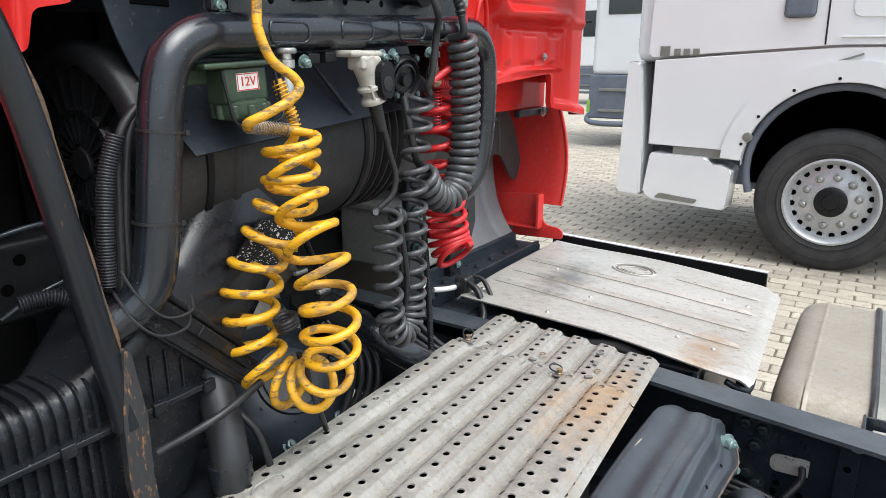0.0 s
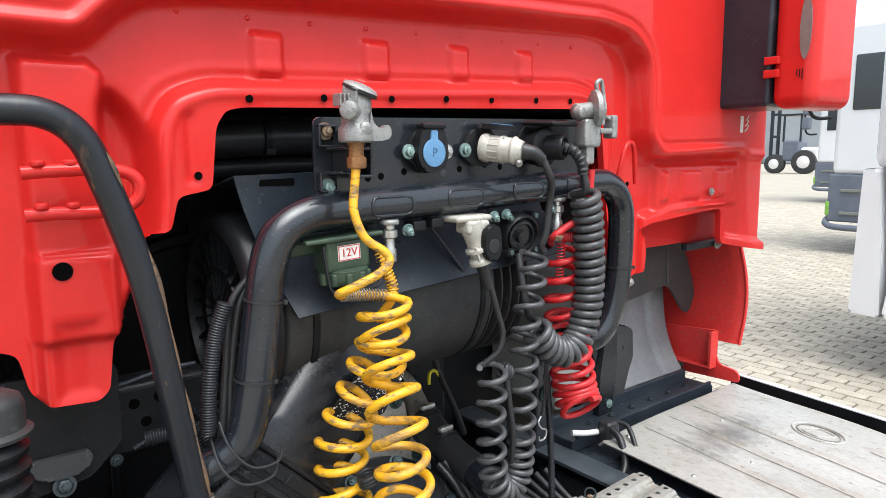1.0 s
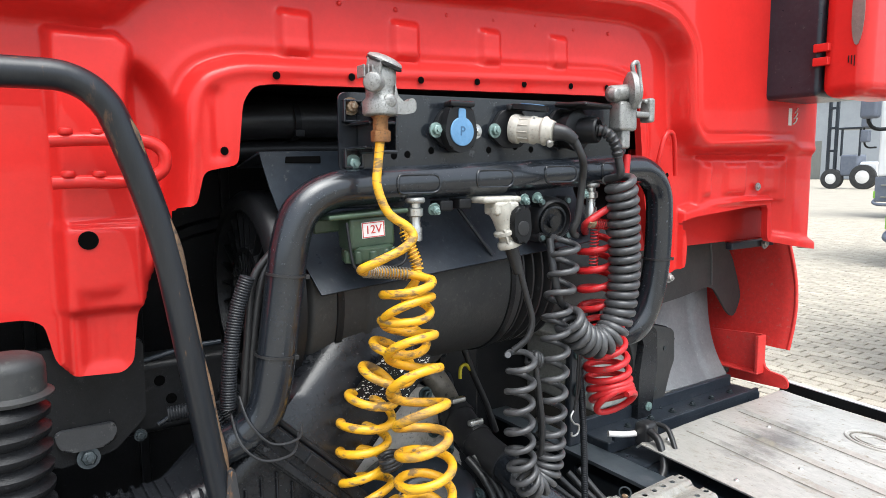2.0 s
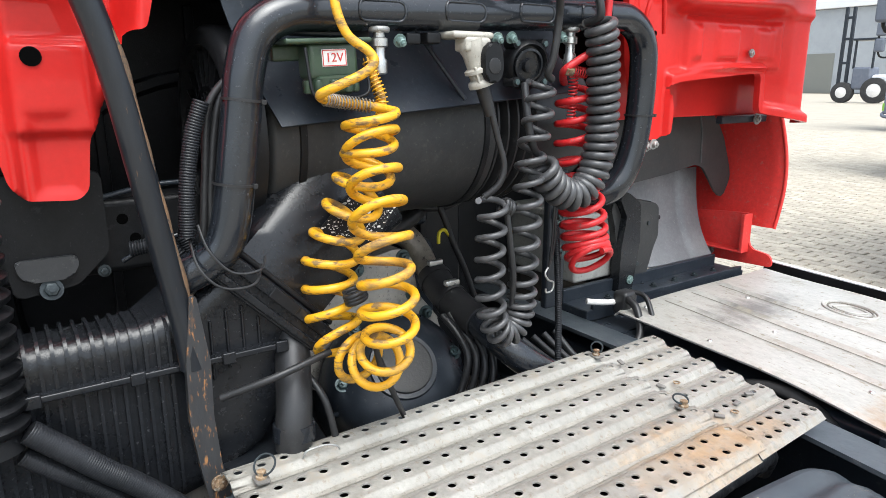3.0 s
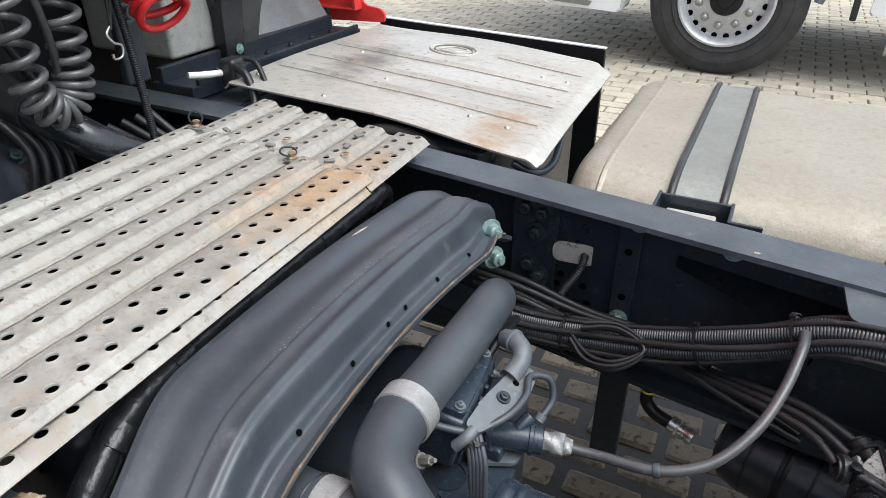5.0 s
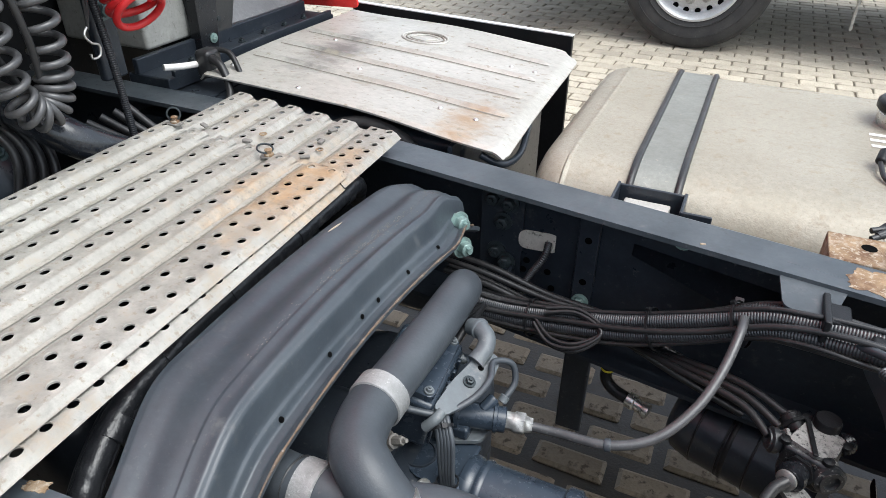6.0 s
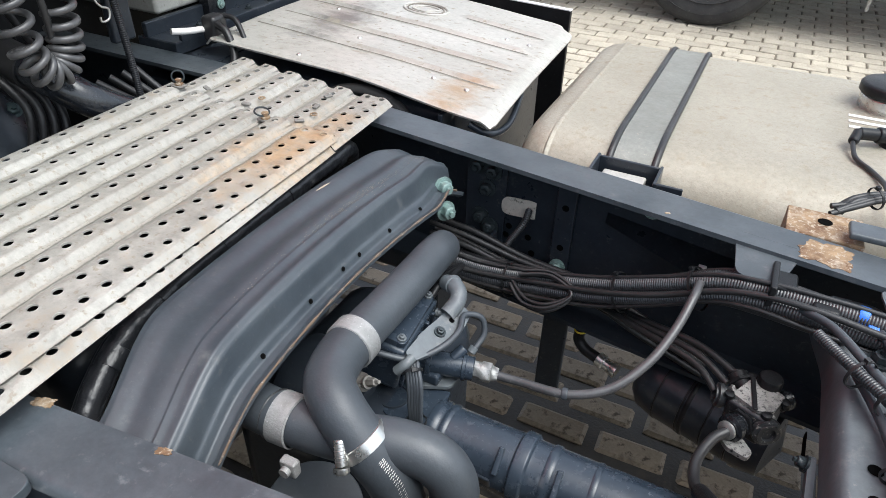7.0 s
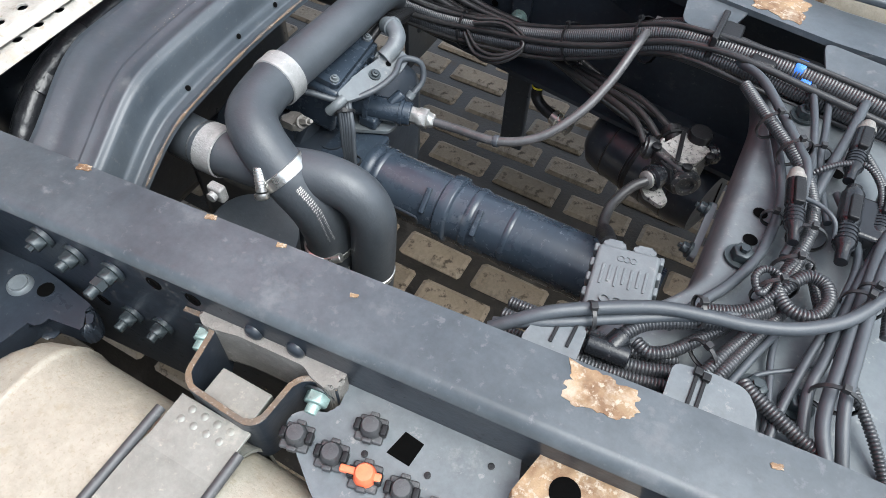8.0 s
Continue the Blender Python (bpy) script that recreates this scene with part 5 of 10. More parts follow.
part("lock", bm, YELLOWCLIP, yc, "yellow lock")
bm = B()
box(bm, -0.825, -0.785, 0.560, 0.572, 0.830, 0.850, 0.003)
part("tab", bm, LABELW, yc, "white tab")
for k in range(5):
    bm = B()
    pipe(bm, [(-0.88 + 0.02 * k, 0.60 + 0.01 * k, 0.86), (-0.83 + 0.02 * k, 0.62, 0.865), (-0.78 + 0.02 * k, 0.635, 0.85), (-0.72 + 0.02 * k, 0.64, 0.82)], 0.006, 8)
    solo("wiring_loom", bm, RUBBER, "black cable under the support plate", "cable", group="low cables")

# ---------------------------------------------------------------- wheel arch on the far side
ml = thing("wheel_arch_liner", "grey-dusted black plastic wheel arch liner behind the red flare", "wheel arch liner", (-1.2, 2.0, 0.95))


def liner_fn(u, v):
    step_ = 0.008 * float(smooth01(0.80, 0.83, u)) - 0.010 * float(smooth01(0.0, 0.10, u) - smooth01(0.10, 0.2, u))
    return (-1.335 + 0.025 * v + 0.075 * v ** 3 + 0.012 * math.sin(3.0 * u) + step_, 1.78 + 0.475 * u - 0.03 * u * v ** 2, 1.215 - 0.005 * u - 0.25 * v)


part("liner", sheet(B(), liner_fn, 44, 22, 0.004), LINER, ml)
bm = B()
prism(bm, rounded([(1.70, 1.47), (1.70, 1.19), (1.885, 1.200), (2.03, 1.214), (2.150, 1.231), (2.185, 1.222), (2.215, 1.19), (2.255, 1.145), (2.280, 1.127), (2.298, 1.128), (2.318, 1.16), (2.326, 1.186), (2.315, 1.22), (2.277, 1.302), (2.24, 1.35), (2.188, 1.389), (2.10, 1.42), (2.0, 1.44)], 0.012), -1.259, -1.252, "x", 0.002)
part("flap", bm, PLASTICDUST, ml, "black flap with curled edge")
part("flap_seam", sweep(B(), spline([(-1.251, 2.14, 1.40), (-1.251, 2.165, 1.33), (-1.251, 2.172, 1.235)], 8), 0.003, 6), LINERDARK, ml)
for (y, z) in ((2.128, 1.022), (2.232, 1.027), (1.99, 1.075), (2.06, 1.08), (1.96, 0.995)):
    part("screw", hexbolt(B(), (-1.300, y, z), (1, 0, 0.2), 0.007, 0.004), PLASTIC, ml)
bm = B()
box(bm, -1.24, -1.125, 1.60, 2.24, 0.905, 0.934, 0.004)
box(bm, -1.22, -1.205, 1.60, 2.22, 0.932, 0.966, 0.003)
box(bm, -1.135, -1.125, 1.62, 2.23, 0.930, 0.946, 0.002)
sl = solo("sill_beam", bm, FRAMEDARK, "black sill beam with chipped edge before the wing cover", "sill")
for k in range(6):
    part("bolt", hexbolt(B(), (-1.17, 1.72 + 0.088 * k, 0.934), (0, 0, 1), 0.007, 0.005), BOLTDARK, sl)
# Dark block added where pale paving would show through the corner.
bm = B()
box(bm, -1.20, -0.88, 1.56, 1.80, 0.78, 0.865, 0.006)
solo("tray_bracket", bm, FRAMEDARK, "dark block added to fill the gap beside the wing cover", "bracket")
gx = thing("grey_battery", "grey plastic box in a black holder beside the wheel arch", "battery", (-1.3, 1.65, 0.95))
bm = B()
box(bm, -1.48, -1.225, 1.655, 1.84, 0.965, 1.135, 0.010)
part("case", bm, BATTERY, gx, "dirty grey case")
bm = B()
box(bm, -1.484, -1.221, 1.651, 1.844, 1.122, 1.142, 0.005)
part("lid", bm, BATTERY, gx)
bm = B()
prism(bm, rounded([(1.770, 1.200), (1.800, 1.188), (1.842, 1.160), (1.848, 1.06), (1.828, 0.93), (1.775, 0.925), (1.778, 1.05), (1.792, 1.13), (1.765, 1.175)], 0.006), -1.215, -1.185, "x", 0.003)
part("holder", bm, DUSTY, gx, "black plastic holder")
bm = B()
prism(bm, rounded([(1.755, 1.150), (1.765, 1.172), (1.79, 1.180), (1.925, 1.150), (1.940, 1.138), (1.946, 1.060), (1.930, 1.030), (1.905, 0.955), (1.88, 0.935), (1.79, 0.930), (1.785, 1.03), (1.772, 1.10)], 0.012), -1.345, -1.205, "x", 0.014)
cvr = part("cover", bm, PLASTICDUST, gx, "black moulded cover")
bm = B()
prism(bm, rounded([(1.800, 1.145), (1.912, 1.120), (1.918, 1.065), (1.880, 0.985), (1.815, 0.975)], 0.014), -1.207, -1.200, "x", 0.003)
part("raised_panel", bm, PLASTICDUST, cvr)
for (y, z) in ((1.83, 1.125), (1.895, 1.10), (1.86, 0.995)):
    part("screw", lathe(B(), [(0.006, 0), (0.006, 0.003), (0, 0.0035)], (-1.2005, y, z), (1, 0, 0), 10), BOLTDARK, cvr)
part("bolt", hexbolt(B(), (-1.184, 1.815, 0.962), (1, 0, 0), 0.008, 0.004), BOLT, gx)
bm = B()
pipe(bm, [(-1.115, 1.585, 0.965), (-1.10, 1.62, 0.960), (-1.095, 1.66, 0.955)], 0.007, 10)
solo("white_sleeve", bm, LABELW, "short white cable sleeve on the sill", "cable sleeve")
bm = B()
box(bm, -1.10, -1.06, 1.655, 1.70, 0.925, 0.985, 0.010)
pipe(bm, [(-1.06, 1.665, 0.97), (-1.03, 1.66, 0.955), (-1.0, 1.64, 0.91), (-0.99, 1.60, 0.88)], 0.009, 8)
pipe(bm, [(-1.08, 1.69, 0.98), (-1.04, 1.70, 0.975), (-1.0, 1.68, 0.94)], 0.006, 8)
solo("cable_joint", bm, RUBBER, "black cable joint at the corner of the wing cover", "connector")
for k, (y, z, r) in enumerate(((1.42, 1.20, 0.012), (1.42, 1.12, 0.012))):
    bm = hexbolt(B(), (-1.05, y, z), (1, 0, 0), r, 0.01)
    solo("bracket_bolt", bm, BOLTGREEN, "dull green bolt on a dark bracket", "bolt", group="bracket bolts")
bm = B()
box(bm, -1.07, -1.052, 1.395, 1.445, 1.0, 1.33, 0.005)
solo("bolted_bracket", bm, FRAMEDARK, "dark upright bracket behind the coiled cables", "bracket")
for k in range(5):
    bm = B()
    pipe(bm, [(-1.05, 1.30 + 0.03 * k, 0.95), (-1.0, 1.36 + 0.02 * k, 0.90), (-0.95, 1.42 + 0.012 * k, 0.87), (-0.90, 1.48, 0.84)], 0.007, 8)
    solo("wiring_loom", bm, RUBBER, "black cable by the chassis rail", "cable", group="rail cables")


# ---------------------------------------------------------------- red cab
WALL = -1.045
OPENING = [(-0.2, 1.15), (-0.2, 1.395), (0.463, 1.394), (0.482, 1.385), (0.492, 1.335), (0.505, 1.320), (0.565, 1.316), (0.578, 1.328), (0.586, 1.393), (0.605, 1.43), (0.632, 1.48), (0.644, 1.527), (0.668, 1.529), (0.680, 1.575), (0.727, 1.584), (0.737, 1.67), (0.752, 1.693), (0.78, 1.698), (1.54, 1.722), (1.575, 1.70), (1.60, 1.50), (1.632, 1.36), (1.652, 1.335), (1.735, 1.335), (1.757, 1.35), (1.762, 1.40), (1.745, 1.455), (1.79, 1.463), (1.997, 1.477), (2.080, 1.481), (2.088, 1.473), (2.092, 1.40), (2.10, 1.386), (2.16, 1.372), (2.30, 1.352), (2.45, 1.35), (2.45, 1.15)]
HOLLOW = [(0.587, 1.695), (0.604, 1.722), (0.635, 1.696), (0.655, 1.655), (0.661, 1.59), (0.655, 1.53), (0.640, 1.49), (0.61, 1.49), (0.590, 1.56)]
TAB = [(0.505, 1.70), (0.505, 1.752), (0.520, 1.760), (0.568, 1.766), (0.578, 1.757), (0.587, 1.746), (0.583, 1.70)]
STEP_LINE = [(-0.3, 1.768), (0.575, 1.768), (0.605, 1.80), (0.65, 1.835), (0.75, 1.850), (1.2, 1.872), (1.55, 1.888), (1.645, 1.875), (1.70, 1.83), (1.715, 1.66), (1.76, 1.617), (2.5, 1.635)]
RIM_PLATE = [(0.60, 1.20), (0.640, 1.50), (0.650, 1.60), (0.660, 1.68), (0.682, 1.712), (0.73, 1.730), (1.5, 1.765), (1.57, 1.752), (1.605, 1.70), (1.625, 1.52), (1.66, 1.45), (1.70, 1.20)]
COLUMN = [(0.505, 1.30), (0.505, 1.742), (0.585, 1.742), (0.598, 1.735), (0.592, 1.66), (0.600, 1.56), (0.628, 1.50), (0.60, 1.42), (0.60, 1.30)]


def cab_wall():
    step = 0.0040
    ys = np.arange(-0.05, 2.305, step)
    zs = np.arange(1.29, 2.12, step)
    Y, Z = np.meshgrid(ys, zs, indexing="ij")
    op = poly_dist(Y, Z, rounded(OPENING, 0.010, 4))
    low = STEP_LINE + [(2.5, 1.0), (-0.3, 1.0)]
    r = poly_dist(Y, Z, rounded(low, 0.03, 6))
    X = np.full(Y.shape, WALL + 0.030)
    X -= 0.052 * smooth01(0.010, -0.013, r) * (1 - 0.85 * smooth01(2.10, 2.17, Y))
    X += (0.006 * np.exp(-((r - 0.017) / 0.005) ** 2) - 0.005 * np.exp(-((r - 0.032) / 0.004) ** 2)) * (1 - smooth01(2.10, 2.15, Y))
    p = poly_dist(Y, Z, rounded(RIM_PLATE, 0.025, 6))
    X += 0.024 * smooth01(0.010, -0.008, p) + 0.004 * np.exp(-((p + 0.016) / 0.006) ** 2) + 0.003 * np.exp(-((p - 0.022) / 0.006) ** 2)
    h = poly_dist(Y, Z, rounded(HOLLOW, 0.02, 5))
    X -= 0.036 * smooth01(0.005, -0.020, h)
    c = np.minimum(poly_dist(Y, Z, rounded(COLUMN, 0.012, 5)), poly_dist(Y, Z, rounded(TAB, 0.008, 5)))
    X += 0.028 * smooth01(0.004, -0.004, c) * (1 - 0.8 * smooth01(1.742, 1.75, Z))
    for (a, b, lo, hi) in ((0.800, 0.850, 1.742, 1.806), (0.990, 1.040, 1.750, 1.812), (1.168, 1.212, 1.757, 1.818), (1.335, 1.378, 1.765, 1.824)):
        q = np.maximum(np.abs(Y - (a + b) / 2) - (b - a) / 2, np.abs(Z - (lo + hi) / 2) - (hi - lo) / 2)
        X += 0.013 * smooth01(0.004, -0.006, q)
    q = np.maximum(np.abs(Y - 0.702) - 0.006, np.abs(Z - 1.64) - 0.045)
    X -= 0.006 * smooth01(0.006, -0.006, q)
    q = np.maximum(np.abs(Y - 0.548) - 0.048, np.abs(Z - 1.455) - 0.055)
    X += 0.012 * smooth01(0.003, -0.003, q)
    q = np.maximum(np.abs(Y - 0.545) - 0.020, np.abs(Z - 1.375) - 0.045)
    X -= 0.006 * smooth01(0.012, -0.006, q)
    q = np.maximum(np.abs(Y - 1.97) - 0.17, np.abs(Z - 1.545) - 0.055)
    X += 0.016 * smooth01(0.006, -0.006, q)
    for (a, b) in ((1.815, 1.845), (1.90, 1.985), (2.05, 2.12)):
        q = np.maximum(np.abs(Y - (a + b) / 2) - (b - a) / 2, np.abs(Z - 1.548) - 0.035)
        X += 0.008 * smooth01(0.004, -0.005, q)
    edge = np.where(Y > 1.75, np.abs(op + 0.0) , 9.0)
    X += 0.020 * smooth01(0.030, 0.018, edge) * (Z < 1.50)
    X += 0.010 * np.exp(-((Z - 1.62) / 0.010) ** 2) * smooth01(1.70, 1.78, Y)
    X -= 0.06 * smooth01(2.23, 2.305, Y) ** 2
    X += 0.0015 * np.sin(Y * 9 + Z * 5)
    for _ in range(1):
        E = np.pad(X, 1, mode="edge")
        X = (4 * X + 2 * (E[2:, 1:-1] + E[:-2, 1:-1] + E[1:-1, 2:] + E[1:-1, :-2]) + E[2:, 2:] + E[:-2, :-2] + E[2:, :-2] + E[:-2, 2:]) / 16
    bm = B()
    ny, nz = Y.shape
    keep = op > 0
    cell = (op[:-1, :-1] + op[1:, 1:] + op[:-1, 1:] + op[1:, :-1]) / 4 > 0
    gy, gz = np.gradient(op, step)
    verts = {}

    def vert(i, j):
        if (i, j) not in verts:
            verts[(i, j)] = bm.verts.new((X[i, j], Y[i, j] + dy[i, j], Z[i, j] + dz[i, j]))
        return verts[(i, j)]
    near = np.abs(op) < step * 1.05
    used = np.zeros(Y.shape, bool)
    unused = np.zeros(Y.shape, bool)
    for di in (0, 1):
        for dj in (0, 1):
            used[di:ny - 1 + di, dj:nz - 1 + dj] |= cell
            unused[di:ny - 1 + di, dj:nz - 1 + dj] |= ~cell
    rim = used & unused & near
    norm = np.maximum(1e-6, gy * gy + gz * gz)
    dy = np.where(rim, -op * gy / norm, 0)
    dz = np.where(rim, -op * gz / norm, 0)
    for i in range(ny - 1):
        for j in range(nz - 1):
            if cell[i, j]:
                bm.faces.new((vert(i, j), vert(i + 1, j), vert(i + 1, j + 1), vert(i, j + 1)))
    border = [e for e in bm.edges if len(e.link_faces) == 1]
    got = bmesh.ops.extrude_edge_only(bm, edges=border)
    for v in got["geom"]:
        if isinstance(v, bmesh.types.BMVert):
            v.co.x -= 0.016
    return bm


cab = thing("red_truck_cab", "glossy red truck cab rear wall with pressed ridges and large opening", "truck cab", (-1.6, 1.15, 1.3))
part("rear_wall", cab_wall(), RED, cab)
bm = B()
box(bm, -1.05, WALL + 0.0305, -0.05, 2.255, 2.102, 3.3, 0.002)
part("upper_wall", bm, RED, cab)
bm = B()
box(bm, -3.2, -1.07, 2.262, 2.290, 1.45, 3.3, 0.01)
part("side_wall", bm, RED, cab)
bm = B()
box(bm, -3.2, -1.07, -0.05, -0.02, 1.45, 3.3, 0.01)
part("side_wall", bm, RED, cab)
bm = B()
box(bm, -3.2, -1.02, -0.05, 2.29, 3.29, 3.33, 0.01)
part("roof", bm, RED, cab)
bm = B()
box(bm, -3.2, -3.17, -0.02, 2.26, 0.6, 3.29, 0.01)
part("front_wall", bm, RED, cab)
bm = B()
box(bm, -3.1, -1.14, 0.0, 2.25, 1.74, 1.80, 0.01)
part("floor_pan", bm, PLASTIC, cab, "black underside")
for (y, z) in ((0.786, 1.710), (0.905, 1.716), (1.030, 1.720), (1.145, 1.725), (1.252, 1.728), (1.370, 1.732), (1.47, 1.735), (0.708, 1.603), (1.668, 1.560)):
    part("hole", lathe(B(), [(0.0058, 0.0002), (0.0058, 0.0006), (0, 0.0006)], (WALL + 0.0045, y, z), (1, 0, 0), 12), VOID, cab, "small dark round hole")
part("hole", lathe(B(), [(0.0115, 0.0002), (0.0115, 0.0006), (0, 0.0006)], (WALL + 0.0195, 0.533, 1.492), (1, 0, 0), 18), VOID, cab, "dark round hole")
part("plug", lathe(B(), [(0.010, 0), (0.009, 0.002), (0, 0.003)], (WALL - 0.010, 2.215, 1.605), (1, 0, 0), 14), PLASTIC, cab)
part("screw", hexbolt(B(), (WALL + 0.002, 2.03, 1.528), (1, 0, 0), 0.007, 0.004), ZINC, cab)
bm = B()
box(bm, WALL + 0.031, WALL + 0.0322, 2.105, 2.120, 1.680, 1.722, 0.0005)
part("safety_mark", bm, LABELW, cab, "white extinguisher pictogram")
bm = B()
for k in range(3):
    sweep(bm, spline([(WALL + 0.0318, 2.128 + 0.003 * k, 1.683 + 0.014 * k), (WALL + 0.0318, 2.140, 1.690 + 0.013 * k), (WALL + 0.0318, 2.146, 1.700 + 0.012 * k)], 5), 0.0018, 6)
part("safety_mark", bm, LABELW, cab, "white flame pictogram")
# hook loop of red bar, with its two fixing pads
bm = B()
sweep(bm, spline([(WALL + 0.030, 0.498, 1.612), (WALL + 0.033, 0.53, 1.614), (WALL + 0.036, 0.575, 1.615), (WALL + 0.037, 0.607, 1.611), (WALL + 0.038, 0.622, 1.598), (WALL + 0.037, 0.620, 1.578), (WALL + 0.035, 0.600, 1.566), (WALL + 0.034, 0.565, 1.563), (WALL + 0.032, 0.53, 1.564), (WALL + 0.030, 0.498, 1.563)], 8), 0.0082, 12)
hk = part("hook_loop", bm, RED, cab)
for z in (1.621, 1.571):
    for y in (0.515, 0.548):
        part("stud", cyl(B(), (WALL + 0.034, y, z - 0.002), (WALL + 0.034, y, z + 0.006), 0.008, seg=14, bev=0.002), RED, hk)
bm = B()
sweep(bm, spline([(WALL + 0.01, 1.615, 1.55), (WALL + 0.022, 1.618, 1.60), (WALL + 0.024, 1.630, 1.640), (WALL + 0.022, 1.650, 1.652), (WALL + 0.02, 1.668, 1.638), (WALL + 0.01, 1.690, 1.56)], 8), 0.005, 10)
part("grab_loop", bm, RED, cab)
# weld and rivet dots along the ridge
for k in range(9):
    y = 0.70 + 0.10 * k
    part("rivet", lathe(B(), [(0.004, 0), (0.003, 0.0015), (0, 0.002)], (WALL - 0.022, y, 1.823 + 0.003 * k), (1, 0, 0), 8), RED, cab)
# inner wall over the wheel arch, side flare and corner bracket
bm = B()
box(bm, -1.178, -1.168, 1.70, 2.318, 1.374, 1.62, 0.003)
part("arch_wall", bm, RED, cab)
# Black strip put in for the dark gap below the inner wall.
bm = B()
box(bm, -1.168, -1.146, 2.10, 2.31, 1.352, 1.373, 0.004)
part("arch_strip", bm, FRAMEDARK, cab, "black strip filling in the dark gap under the red wall")
part("bolt", hexbolt(B(), (-1.142, 2.251, 1.362), (1, 0, 0), 0.011, 0.006), ZINC, cab)


def flare_fn(u, v):
    rear = -1.118 + 0.024 * v + 0.018 * math.sin(math.pi * v)
    x = -1.62 + (rear + 1.62) * u
    return (x, 2.330 + 0.012 * math.sin(math.pi * v) - 0.012 * v + 0.006 * smooth01(0.95, 1.0, u), 1.372 - (0.316 + 0.006 * u) * v)


bm = B()
sheet(bm, flare_fn, 40, 18, 0.004)
sweep(bm, [Vector(flare_fn(1.0, k / 14)) - V(0, 0.003, 0) for k in range(15)], 0.0052, 8)
part("wing_flare", bm, REDFADED, cab, "faded red inside of the wing")
bm = B()
prism(bm, rounded([(-1.335, 1.050), (-1.315, 1.080), (-1.140, 1.095), (-1.138, 1.02), (-1.128, 0.992), (-1.075, 0.985), (-1.062, 0.972), (-1.062, 0.950), (-1.30, 0.940), (-1.325, 1.0)], 0.008), 2.268, 2.276, "y", 0.002)
box(bm, -1.145, -1.135, 2.235, 2.275, 0.985, 1.094, 0.002)
box(bm, -1.315, -1.135, 2.235, 2.275, 0.980, 0.986, 0.002)
part("corner_bracket", bm, REDFADED, cab)
for (x, z) in ((-1.31, 1.028), (-1.255, 0.965)):
    part("bolt", hexbolt(B(), (x, 2.267, z), (0, -1, 0), 0.0095, 0.004), ZINC, cab)

for (y, z) in ((1.688, 1.322), (1.712, 1.326)):
    part("bolt", hexbolt(B(), (-1.060, y, z), (1, 0, 0), 0.008, 0.008), ZINC, cab)
# unseen wall added on the cab's near side to keep light out below
bm = B()
box(bm, -1.90, -1.178, 0.02, 0.26, 0.62, 1.46, 0.02)
solo("wall_side", bm, PLASTIC, "added unseen black wall shutting light out under the cab side", kind="structure")
# black and red box on the rear wall's upper corner
eb = thing("extinguisher_box", "red lidded extinguisher box with a black body on the cab wall", "storage box", (-0.9, 2.1, 1.74))
bm = B()
box(bm, -1.026, -0.892, 2.0, 2.20, 1.736, 2.32, 0.012, seg=3)
part("body", bm, FRAMEDARK, eb, "matt black body")
bm = B()
box(bm, -0.890, -0.788, 1.995, 2.21, 1.728, 2.33, 0.030, seg=4)
lid = part("lid", bm, RED, eb, "glossy red lid")
for z in (1.80, 1.83):
    bm = B()
    box(bm, -0.902, -0.868, 1.985, 1.998, z, z + 0.018, 0.002)
    part("latch", bm, RED, lid)
bm = B()
prism(bm, [(-0.815 + 0.013 * math.cos(a), 1.905 + 0.070 * math.sin(a)) for a in [2 * math.pi * i / 20 for i in range(20)]], 1.993, 1.9945, "y")
part("badge", bm, STRAP, lid, "grey oval sticker")
for k in range(3):
    bm = B()
    box(bm, -0.830 + 0.006 * k, -0.828 + 0.006 * k, 1.9935, 1.9945, 1.80 - 0.004 * k, 1.815)
    part("sticker_bar", bm, PLASTIC, lid, "small unreadable dark print")

# black box added as a dark backdrop behind the opening
bm = B()
box(bm, -2.9, -1.50, 0.20, 2.15, 0.55, 1.74, 0.03)
solo("engine_tunnel", bm, PLASTIC, "added black backdrop box deep under the cab", "engine")
bm = B()
pipe(bm, [(-1.20, 0.60, 1.63), (-1.19, 0.80, 1.655), (-1.18, 1.1, 1.665), (-1.18, 1.45, 1.67), (-1.24, 1.62, 1.62)], 0.030, 16)
hp = solo("intake_hose", bm, RUBBER, "black rubber hose with clamps behind the opening", "hose")
hp2 = B()
lathe(hp2, [(0.0305, -0.006), (0.033, -0.005), (0.033, 0.005), (0.0305, 0.006)], (-1.185, 0.865, 1.657), (0.02, 1, 0.03), 20)
box(hp2, -1.160, -1.148, 0.857, 0.873, 1.630, 1.642, 0.002)
part("clamp", hp2, PLASTIC, hp)
bm = B()
pipe(bm, [(-1.22, 0.70, 1.60), (-1.20, 0.85, 1.61), (-1.20, 1.3, 1.615)], 0.016, 12)
solo("coolant_pipe", bm, PLASTIC, "black coolant pipe behind the opening", "pipe")

# ---------------------------------------------------------------- air filter drum and its shield
air = thing("air_filter", "black plastic air filter drum lying behind the cab", "air filter", (-1.14, 1.0, 1.2))
CX, CZ, RD = -1.135, 1.385, 0.152
part("drum", lathe(B(), [(0.13, 0), (0.146, 0.004), (RD, 0.012), (RD, 0.09), (RD + 0.004, 0.094), (RD + 0.004, 0.102), (RD, 0.106), (RD, 0.40), (RD - 0.006, 0.405)], (CX, 0.800, CZ), (0, 1, 0), 56), PLASTICDUST, air)
bm = B()
prof = []
for k in range(5):
    o = 0.40 + 0.022 * k
    prof += [(RD - 0.018, o), (RD - 0.002, o + 0.006), (RD - 0.002, o + 0.010), (RD - 0.018, o + 0.016)]
